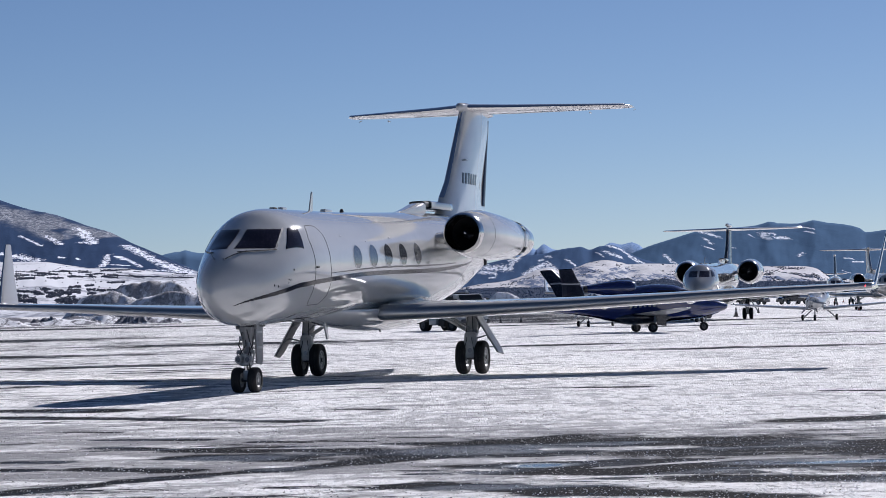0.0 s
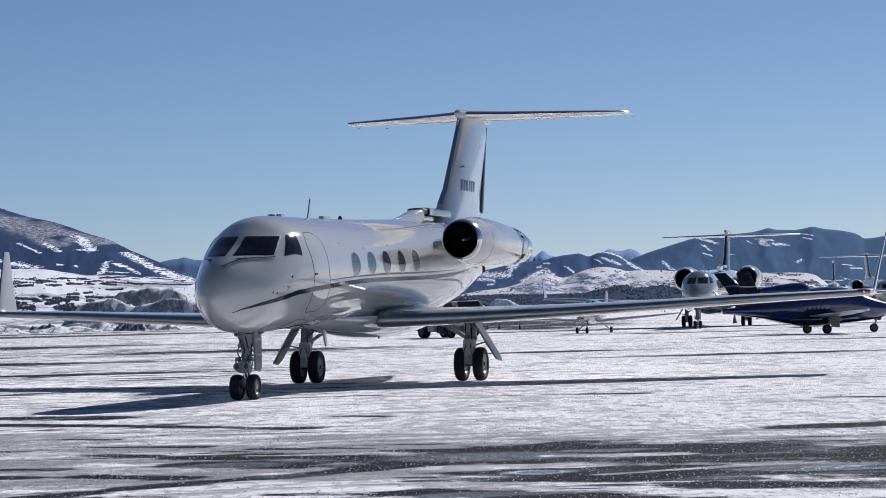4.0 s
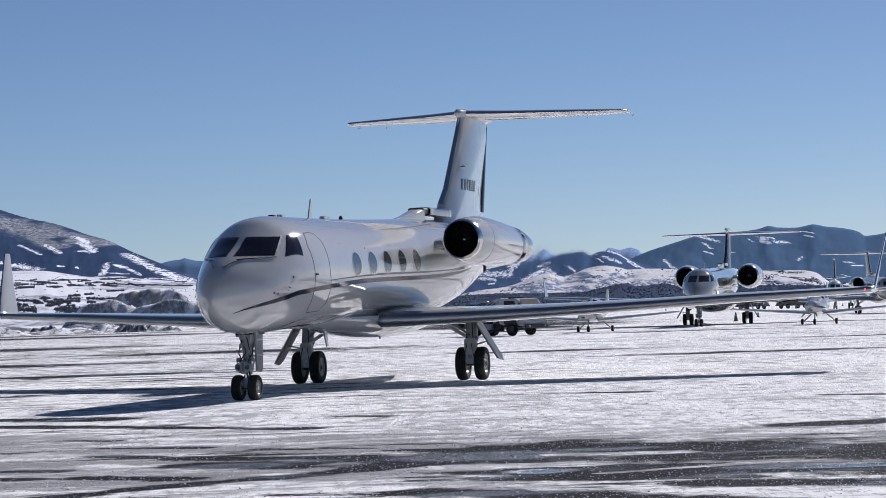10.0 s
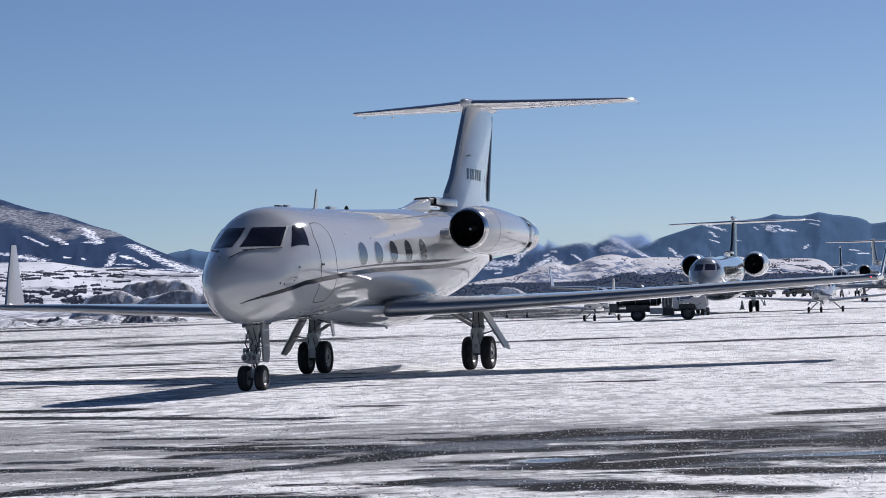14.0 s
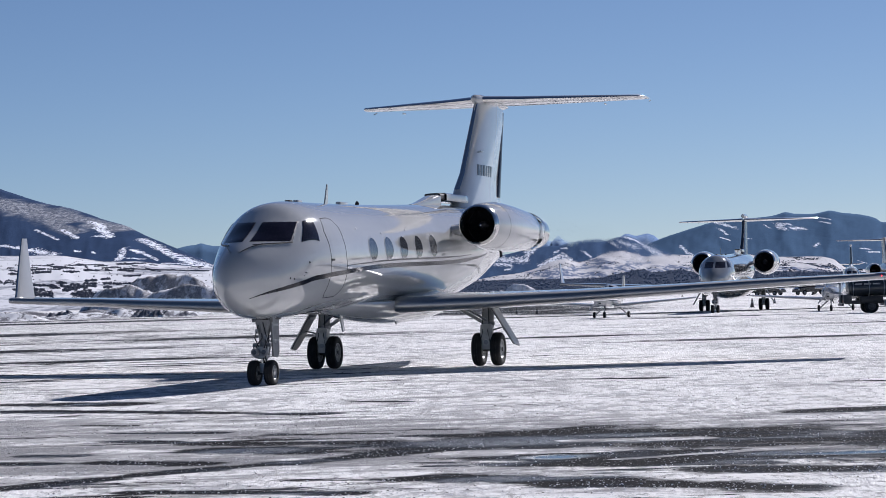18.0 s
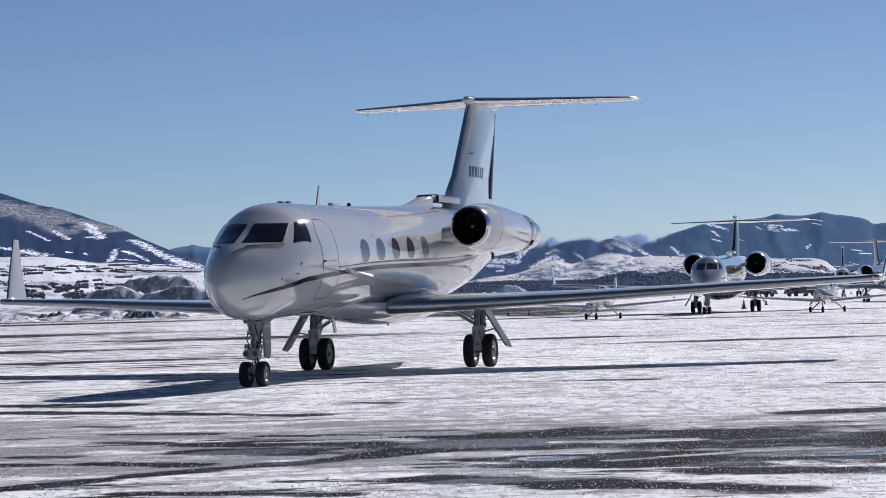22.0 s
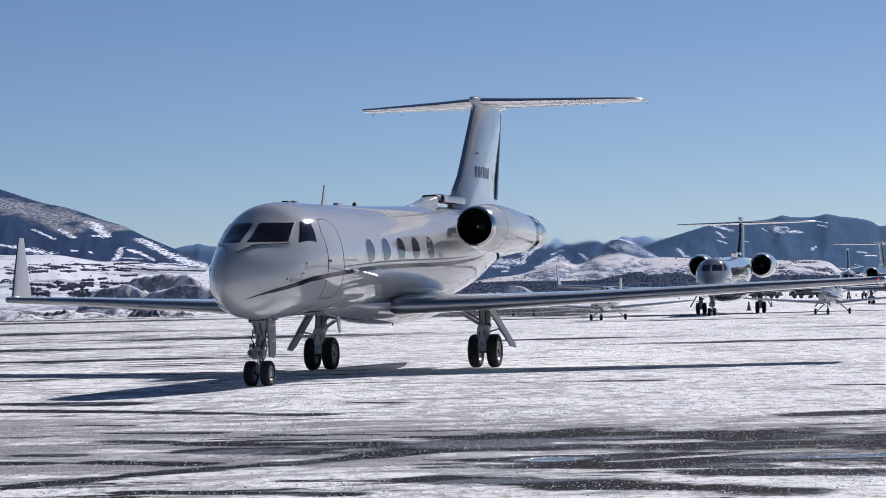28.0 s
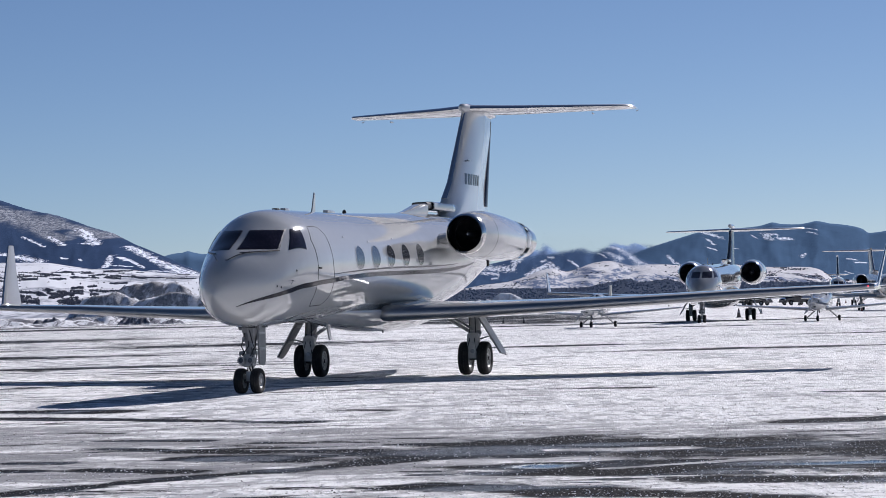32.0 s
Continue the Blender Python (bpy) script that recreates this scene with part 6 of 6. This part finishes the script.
# ---------------- fuel truck (origin on the ground under the rear axle) ----------------
def fuel_truck(m):
    tr = thing("fuel_truck", m, "white cab-over aviation fuel truck with a dark tank", "truck")
    ch = part("chassis", box((1.15, -0.42, 0.62), (5.0, 0.10, 0.20), 0.015), DARKSTEEL, tr, "dark steel chassis")
    part("chassis_rail", box((1.15, 0.42, 0.62), (5.0, 0.10, 0.20), 0.015), DARKSTEEL, ch)
    for x in (-1.2, -0.2, 0.9, 2.0):
        part("cross_member", box((x, 0, 0.62), (0.10, 0.9, 0.14), 0.01), DARKSTEEL, ch)
    # cab: a side outline given width
    side = [(2.05, 0.70), (2.05, 2.06), (2.20, 2.18), (3.20, 2.18), (3.45, 2.10), (3.92, 1.32), (3.98, 1.10), (3.98, 0.62), (3.45, 0.58), (3.34, 0.80), (3.14, 0.95), (2.86, 0.99), (2.58, 0.94), (2.40, 0.78), (2.36, 0.62)]
    cab = part("cab", slab(side, 2.0, Matrix.Translation((0, 1.0, 0)) @ Matrix.Rotation(radians(90), 4, "X"), 0.035), TRUCKWHITE, tr, "white cab-over cab", sharp=40)
    for s in (1, -1):
        y = s * 1.0
        fl = pose(0, y + (0.012 if s > 0 else 0.0), 0, 90, 0, 0)
        part("door_window", slab([(2.45, 1.42), (2.45, 2.05), (3.18, 2.05), (3.62, 1.38), (3.2, 1.30)], 0.012, fl), TRUCKGLASS, cab, "dark side window")
        part("door_seam", tube([(2.38, y, 1.0), (2.38, y, 2.1), (3.2, y, 2.1), (3.68, y, 1.35), (3.66, y, 0.95), (3.40, y, 0.80)], 0.012, 5), SEAM, cab)
        part("wing_mirror", box((3.72, s * 1.16, 1.72), (0.08, 0.18, 0.36), 0.02), BLACK, cab, "black wing mirror")
        part("mirror_arm", tube([(3.55, s * 1.0, 1.95), (3.72, s * 1.14, 1.92)], 0.014, 6), BLACK, cab)
        part("headlamp", box((3.985, s * 0.74, 0.98), (0.05, 0.34, 0.16), 0.02), LAMPGLASS, cab)
        part("mark_bar", box((2.78, s * 1.006, 1.26), (0.62, 0.008, 0.09), 0), BLUEINK, cab)
        part("mark_bar", box((2.36, s * 1.006, 1.24), (0.14, 0.008, 0.14), 0), BLUEINK, cab)
        part("door_handle", box((2.55, s * 1.012, 1.12), (0.16, 0.03, 0.04), 0.008), BLACK, cab)
        part("cab_step", box((2.9, s * 0.98, 0.52), (0.5, 0.12, 0.05), 0.01), DARKSTEEL, cab)
    part("windscreen", slab([(-0.88, 0), (0.88, 0), (0.78, 0.92), (-0.78, 0.92)], 0.012, Matrix.Translation((3.925, 0, 1.34)) @ Matrix.Rotation(radians(90), 4, "Z") @ Matrix.Rotation(radians(59.5), 4, "X")), TRUCKGLASS, cab, "dark windscreen")
    part("grille", box((3.99, 0, 1.13), (0.03, 1.1, 0.10), 0.008), BLACK, cab)
    for k in range(2):
        part("grille_bar", box((4.0, 0, 0.84 + 0.10 * k), (0.04, 1.3, 0.035), 0.008), POLISHED, cab)
    part("bumper", box((4.03, 0, 0.56), (0.16, 2.02, 0.24), 0.04), DARKSTEEL, tr, "dark steel bumper")
    for s in (1, -1):
        part("fog_lamp", lathe([(0.0, 0.06), (0.02, 0.055), (0.03, 0.01)], "x", (4.11, s * 0.7, 0.56), 12), LAMPGLASS, tr)
    bc = part("beacon_bar", box((2.55, 0, 2.22), (0.22, 1.2, 0.10), 0.03), BLACK, cab, "dark beacon bar")
    part("beacon", lathe([(0, 0.07), (0.10, 0.065), (0.13, 0.02)], "z", (2.55, 0.45, 2.26), 12), LAMPGLASS, bc)
    # tank
    tk = part("tank", loft([[Vector((x, 0.93 * k * math.cos(2 * math.pi * i / 32), 1.42 + 0.56 * k * math.sin(2 * math.pi * i / 32))) for i in range(32)] for x, k in ((-1.25, 0.55), (-1.22, 0.8), (-1.12, 0.97), (-1.05, 1.0), (1.15, 1.0), (1.22, 0.97), (1.32, 0.8), (1.35, 0.55))]), TANK, tr, "dark elliptical fuel tank")
    for x in (-1.0, -0.1, 0.75, 1.12):
        part("tank_band", loft([[Vector((x + d, 0.93 * k * math.cos(2 * math.pi * i / 32), 1.42 + 0.56 * k * math.sin(2 * math.pi * i / 32))) for i in range(32)] for d, k in ((-0.03, 1.0), (-0.03, 1.015), (0.03, 1.015), (0.03, 1.0))], cap=(False, False)), STEEL, tk)
    for s in (1, -1):
        for k in range(3):
            part("mark_bar", box((-0.72 + 0.52 * k, s * 0.87, 1.62), (0.40, 0.012, 0.13), 0, (s * -20, 0, 0)), GREYPAINT, tk)
        part("catwalk_rail", tube([(-1.0, s * 0.45, 2.0), (-1.0, s * 0.45, 2.22), (1.0, s * 0.45, 2.22), (1.0, s * 0.45, 2.0)], 0.018, 6), STEEL, tk)
        # black boxes, enlarged to take in the shade beneath the truck
        part("mudguard", box((0.0, s * 0.80, 0.76), (1.30, 0.50, 0.40), 0.06), BLACK, tr, "black mudguard")
        part("side_skirt", box((1.75, s * 0.72, 0.50), (0.65, 0.30, 0.42), 0.03), BLACK, tr)
        part("mudguard", box((2.86, s * 0.86, 0.80), (0.98, 0.30, 0.26), 0.06), BLACK, tr, "black mudguard")
        part("side_cabinet", box((1.10, s * 0.86, 0.56), (0.75, 0.36, 0.34), 0.02), GREYPAINT, tr, "grey side cabinet")
        part("rear_cabinet", box((-1.35, s * 0.72, 0.82), (0.45, 0.55, 0.50), 0.03), DARKSTEEL, tr, "dark rear cabinet")
        part("tail_lamp", box((-1.62, s * 0.85, 0.70), (0.04, 0.16, 0.10), 0.01), ORANGE, tr)
    part("manhole", lathe([(0, 0.28), (0.06, 0.28), (0.10, 0.24), (0.11, 0.02)], "z", (0.1, 0, 1.96), 20), STEEL, tk)
    # pump bay between tank and cab
    bay = part("pump_bay", box((1.70, 0, 1.05), (0.55, 1.7, 0.70), 0.03), DARKSTEEL, tr, "dark pump and hose bay")
    reel = part("hose_reel", lathe([(-0.5, 0.36), (-0.48, 0.36), (-0.46, 0.20), (0.46, 0.20), (0.48, 0.36), (0.5, 0.36)], "y", (1.68, 0, 1.72), 24), STEEL, bay, "hose reel")
    part("hose", lathe([(-0.45, 0.22), (-0.44, 0.31), (0.44, 0.31), (0.45, 0.22)], "y", (1.68, 0, 1.72), 24), CLOTHBLACK, reel)
    for s in (1, -1):
        part("bay_post", tube([(1.48, s * 0.85, 0.7), (1.48, s * 0.85, 2.05), (1.95, s * 0.85, 2.05), (1.95, s * 0.85, 0.7)], 0.025, 6), STEEL, bay)
        part("bay_pipe", tube([(1.6, s * 0.88, 0.8), (1.6, s * 0.9, 1.3), (1.75, s * 0.9, 1.5), (1.8, s * 0.88, 0.9)], 0.045, 8), STEEL, bay)
    part("rear_bumper", box((-1.62, 0, 0.50), (0.10, 1.9, 0.14), 0.02), DARKSTEEL, tr)
    part("ladder", tube([(-1.68, 0.25, 0.55), (-1.60, 0.25, 1.9), (-1.60, -0.15, 1.9), (-1.68, -0.15, 0.55)], 0.018, 6), STEEL, tr)
    wheels = []
    for x in (2.88,):
        for s in (1, -1):
            wheels.append(wheel(tr, (x, s * 0.84, 0.39), 0.39, 0.24, 28, DARKSTEEL))
    for s in (1, -1):
        for k in (0.66, 0.90):
            wheels.append(wheel(tr, (0, s * k, 0.39), 0.39, 0.22, 28, DARKSTEEL))
    for x in (0.0, 2.88):
        part("axle", tube([(x, -0.8, 0.39), (x, 0.8, 0.39)], 0.06, 10), DARKSTEEL, tr)
    return tr, wheels


TRUCK, TRUCK_WHEELS = fuel_truck(pose(-0.35, 151, 0))


# ---------------- cones and parked ground vehicles ----------------
def cone(m, label, body):
    c = thing("traffic_cone", m, label, "cone", "traffic cones")
    part("cone_body", lathe([(0.03, 0.17), (0.10, 0.155), (0.68, 0.045), (0.72, 0.035), (0.72, 0.01)], "z", n=20), body, c)
    part("cone_base", box((0, 0, 0.02), (0.44, 0.44, 0.04), 0.01), BLACK, c)
    part("reflective_band", lathe([(0.38, 0.108), (0.38, 0.112), (0.50, 0.090), (0.50, 0.086)], "z", n=20, cap=(False, False)), GREYPAINT, c)
    return c


first = cone(pose(23.12, 196.85, 0), "grey traffic cone, shaded side painted in, beside the jet's wheels", CONESHADE)
for x, y, k in ((29.16, 230.7, 0.7), (53.3, 376.4, 0.95), (40.2, 448.4, 0.75), (4.56, 194.9, 0.65), (6.05, 191.8, 0.65)):
    copy_thing(first, pose(x, y, 0, 0, 0, (x * 37) % 90) @ Matrix.Diagonal((k, k, k, 1)))
red = cone(pose(38.2, 229.3, 0) @ Matrix.Diagonal((0.7, 0.7, 0.7, 1)), "small red traffic cone on the snow", ORANGE)
for x, y in ((64.6, 411.8), (65.9, 411)):
    copy_thing(red, pose(x, y, 0, 0, 0, (x * 37) % 90))


def pickup(m, label, col, dark):
    p = thing("pickup_truck", m, label, "truck", "parked ground vehicles")
    side = [(-2.6, 0.45), (-2.65, 1.0), (-0.6, 1.02), (-0.5, 1.10), (-0.15, 1.72), (1.05, 1.75), (1.6, 1.12), (2.5, 1.0), (2.65, 0.8), (2.65, 0.45), (2.15, 0.42), (2.05, 0.70), (1.7, 0.85), (1.35, 0.70), (1.25, 0.42), (-1.1, 0.42), (-1.2, 0.70), (-1.55, 0.85), (-1.9, 0.70), (-2.0, 0.42)]
    b = part("body", slab(side, 1.9, Matrix.Translation((0, 0.95, 0)) @ Matrix.Rotation(radians(90), 4, "X"), 0.04), col, p)
    for s in (1, -1):
        fl = pose(0, s * 0.95 + (0.012 if s > 0 else 0), 0, 90, 0, 0)
        part("side_window", slab([(-0.25, 1.18), (0.0, 1.64), (1.0, 1.66), (1.42, 1.18)], 0.012, fl), GLASS, b)
        part("headlamp", box((2.66, s * 0.72, 0.88), (0.05, 0.3, 0.14), 0.02), LAMPGLASS, b)
        for x in (1.7, -1.55):
            wheel(p, (x, s * 0.84, 0.37), 0.37, 0.24, 22)
    part("windscreen", box((1.36, 0, 1.42), (0.03, 1.6, 0.72), 0.01, (0, -41, 0)), GLASS, b)
    part("bumper", box((2.68, 0, 0.52), (0.12, 1.9, 0.20), 0.03), dark, p)
    part("beacon", box((0.4, 0, 1.80), (0.2, 0.9, 0.09), 0.02), LAMPGLASS, p)
    return p


pk = pickup(pose(49.0, 395, 0, 0, 0, -40), "dark pickup truck parked beyond the planes", NAVYDARK, DARKSTEEL)
copy_thing(pk, pose(54.0, 384, 0, 0, 0, -150))
copy_thing(pk, pose(45.0, 402, 0, 0, 0, 170))


# ---------------- loose snow and grit on the apron ----------------
def crumbs(name, label, count, seed, size, near, far, mat):
    """Small ragged lumps lying on the ground in front of the jet, in one mesh."""
    rnd = random.Random(seed)
    verts, faces = [], []
    while count:
        d = near * (far / near) ** rnd.random()
        x = rnd.uniform(-0.20, 0.20) * d
        if fbm(x * 0.5, d * 0.35, 3) + rnd.uniform(-0.5, 0.5) < 0.05:
            continue
        count -= 1
        r = size * rnd.uniform(0.4, 1.0) ** 2 + 0.006
        b = len(verts)
        for i in range(5):
            a = 2 * math.pi * i / 5 + rnd.random()
            q = r * rnd.uniform(0.6, 1.3)
            verts.append((x + q * math.cos(a), d + q * math.sin(a), -0.004))
        for i in range(3):
            a = 2 * math.pi * i / 3 + rnd.random()
            q = r * rnd.uniform(0.3, 0.7)
            verts.append((x + q * math.cos(a), d + q * math.sin(a), r * rnd.uniform(0.3, 0.6)))
        t = b + 5
        faces += [(t, t + 1, t + 2), (b, b + 1, t), (b + 1, t + 1, t), (b + 1, b + 2, t + 1), (b + 2, b + 3, t + 1), (b + 3, t + 2, t + 1), (b + 3, b + 4, t + 2), (b + 4, b, t + 2), (b, t, t + 2)]
    me = bpy.data.meshes.new(name)
    me.from_pydata(verts, [], faces)
    me.materials.append(mat)
    return tagged(new(name, me), label, "snow", kind="stuff")


crumbs("snow_crumbs", "small lumps of broken snow on the apron", 4000, 3, 0.011, 22, 40, SNOW)
crumbs("grit", "dark grit scattered on the packed snow", 1500, 4, 0.012, 22, 60, DARKSTEEL)


# ---------------- hot exhaust ----------------
def haze_material():
    """Hot air: clear, but bending what lies behind it, and a little sooty; it thins out to nothing at its rim."""
    n = Nodes("hot exhaust air")
    p = n.coords()
    sep = n.add("ShaderNodeSeparateXYZ")
    n.link(p, sep.inputs[0])
    q = [n.math("DIVIDE", sep.outputs[i], d) for i, d in enumerate((2.3, 0.42, 0.46))]
    far = n.math("SQRT", n.math("MULTIPLY_ADD", q[0], q[0], n.math("MULTIPLY_ADD", q[1], q[1], n.math("MULTIPLY", q[2], q[2]))))
    side = n.math("SQRT", n.math("MULTIPLY_ADD", q[0], q[0], n.math("MULTIPLY", q[2], q[2])))
    bend = n.add("ShaderNodeBsdfRefraction")
    bend.inputs["IOR"].default_value, bend.inputs["Roughness"].default_value = 1.0004, 0.002
    bend.inputs["Color"].default_value = (0.986, 0.988, 0.991, 1)
    bp = n.add("ShaderNodeBump")
    bp.inputs["Strength"].default_value, bp.inputs["Distance"].default_value = 1.0, 1.0
    n.link(n.math("ADD", n.math("MULTIPLY", n.noise(n.coords((0.7, 1, 1)), 1.6, 2, 0.5), 0.16), n.math("MULTIPLY", n.noise(p, 40.0, 1, 0.5), 0.020)), bp.inputs["Height"])
    n.link(bp.outputs[0], bend.inputs["Normal"])
    clear = n.add("ShaderNodeBsdfTransparent")
    mix = n.add("ShaderNodeMixShader")
    n.link(n.math("MULTIPLY", n.step(side, 0.30, 0.92, 1.0, 0.0), n.step(far, 0.0, 3.0, 1.0, 0.9)), mix.inputs[0])
    n.link(clear.outputs[0], mix.inputs[1])
    n.link(bend.outputs[0], mix.inputs[2])
    n.link(mix.outputs[0], n.t.nodes["Material Output"].inputs["Surface"])
    return n.m


HAZE = haze_material()


def puff(seed):
    """A long scrap of hot air."""
    bm = bmesh.new()
    bmesh.ops.create_icosphere(bm, subdivisions=4, radius=1)
    for v in bm.verts:
        v.co = Vector((v.co.x * 2.3, v.co.y * 0.42 * (1 + 0.1 * math.sin(3 * v.co.x + seed)), v.co.z * 0.46))
    o = part("exhaust_puff", bm, HAZE, sharp=180)
    o.visible_shadow = False
    return tagged(o, "shimmering hot exhaust drifting behind the engine", "smoke", "exhaust puffs")


PUFFS = [puff(3.1 * k) for k in range(4)]


def soot_material():
    """Thin brownish smoke, densest in its middle."""
    n = Nodes("start-up smoke")
    sep = n.add("ShaderNodeSeparateXYZ")
    n.link(n.coords(), sep.inputs[0])
    u, w = n.math("DIVIDE", sep.outputs[0], 1.1), n.math("DIVIDE", sep.outputs[2], 0.5)
    far = n.math("SQRT", n.math("MULTIPLY_ADD", u, u, n.math("MULTIPLY", w, w)))
    thick = n.math("MULTIPLY", n.step(far, 0.0, 0.95, 1.0, 0.0), n.step(n.noise(n.coords(), 2.0, 4, 0.6, 0.5), 0.3, 0.7, 0.3, 1.0))
    n.set(Base_Color=(0.16, 0.17, 0.19), Roughness=1.0, Alpha=n.math("MULTIPLY", thick, 0.09))
    n.b.inputs["Specular IOR Level"].default_value = 0.0
    return n.m


def soot_cloud():
    bm = bmesh.new()
    bmesh.ops.create_icosphere(bm, subdivisions=4, radius=1)
    for v in bm.verts:
        v.co = Vector((v.co.x * 1.1, v.co.y * 0.3, v.co.z * 0.5))
    o = part("smoke_cloud", bm, soot_material(), sharp=180)
    o.visible_shadow = False
    return tagged(o, "faint brownish smoke blown out as the engine starts", "smoke")


SOOT = soot_cloud()


# ---------------- what moves ----------------
TRUCK_PATH = [(0, -0.35, 150.6, -55), (7.8, -0.35, 150.6, -55), (8.4, 0.15, 150.1, -52), (9.0, 1.15, 149.4, -48), (9.5, 1.85, 148.9, -45), (10.5, 3.2, 148.1, -38), (11.5, 4.9, 147.2, -29), (12, 5.95, 146.8, -24), (13, 8.15, 146.0, -14),
              (14, 11.02, 145.3, -7), (14.5, 12.5, 144.9, -5), (16.5, 18.6, 143.6, -2), (17, 20.2, 143.3, -1), (17.5, 21.8, 143.0, -1), (18.5, 25.1, 142.6, -1), (32, 69.0, 141.0, -1)]
JET_TIMES = [(0, 0.0), (1, 2.22), (2, 4.5), (3, 6.9), (4.5, 10.7), (6, 14.6), (8, 19.7), (32, 81.0)]


def rolling(wheel_ob, radius, dist, t0, t1):
    """Turns a wheel about its axle by the way its vehicle has gone."""
    at = Vector(wheel_ob.location)
    rows, t = [], t0
    while t <= t1 + 1e-6:
        rows.append((t, Matrix.Translation(at) @ Matrix.Rotation(dist(t) / radius, 4, "Y")))
        t += 0.1
    if t0 > 0:
        rows.insert(0, (0.0, rows[0][1]))
    rows.append((32.0, rows[-1][1]))
    walk(wheel_ob, rows)


def exhaust_rows(k):
    """A puff leaves the engine's pipe, drifts aft to its place in the plume and wavers there."""
    out = Vector((0.264, 0.965, 0.0))
    start = Vector((2.0, 66.3, 3.34)) - out * 1.2
    far = 2.0 + 5.5 * k
    rest = start - out * 1.75 + Vector((0, 0, 0.05))
    rows = [(0.0, pose(*rest, 0, 0, 74.7)), (4.4 + 2.6 * k, pose(*rest, 0, 0, 74.7))]
    t = 5.4 + 3.0 * k
    rows.append((t, pose(*(start + out * far + Vector((0, 0, 0.05 * math.sin(3 * k)))), 0, 0, 60.0)))
    n = 0
    while t + 1.1 < 31.5:
        t += 1.1
        n += 1
        drift = 0.7 * math.sin(2.3 * n + k)
        rows.append((t, pose(*(start + out * (far + drift) + Vector((0, 0, -0.07 * k + 0.05 * (2 * k + 2) * math.sin(1.3 * n + 1.9 * k)))), 14 * math.sin(n + k), 0, 60.0)))
    rows.append((32.0, rows[-1][1]))
    return rows


def motions():
    for k, p in enumerate(PUFFS):
        walk(p, exhaust_rows(k))
    # the smoke leaves the pipe, rises and is blown away over the hills
    walk(SOOT, [(t, pose(x, y, z, 0, -30, 0)) for t, x, y, z in ((0.0, 1.1, 63.6, 3.4), (3.6, 1.1, 63.6, 3.4), (4.6, 2.4, 68.0, 3.5), (5.5, 3.4, 74.0, 4.3), (6.2, 4.6, 82.0, 4.95), (7.0, 6.5, 105.0, 6.6), (7.8, 30.0, 450.0, 20.0), (8.8, 110.0, 1900.0, 40.0), (10.5, 330.0, 5200.0, 40.0), (32.0, 400.0, 6200.0, 40.0))])
    walk(TRUCK, [(t, pose(x, y, 0, 0, 0, a)) for t, x, y, a in TRUCK_PATH])
    ts = [p[0] for p in TRUCK_PATH]
    gone = [0.0]
    for a, b in zip(TRUCK_PATH, TRUCK_PATH[1:]):
        gone.append(gone[-1] + math.hypot(b[1] - a[1], b[2] - a[2]))
    for w in TRUCK_WHEELS:
        rolling(w, 0.39, lambda t: float(np.interp(t, ts, gone)), 7.7, 18.6)
    a = radians(16.0)
    walk(SF, [(t, pose(10.17 + s * math.cos(a), 124.6 + s * math.sin(a), 0, 0, 0, 16.0)) for t, s in JET_TIMES])
    jt, js = [p[0] for p in JET_TIMES], [p[1] for p in JET_TIMES]
    for leg in SF.children:
        for w in leg.children:
            if w.name.startswith("wheel"):
                rolling(w, 0.22 if leg.name.startswith("nose") else 0.24, lambda t: float(np.interp(t, jt, js)), 0.0, 8.0)


motions()
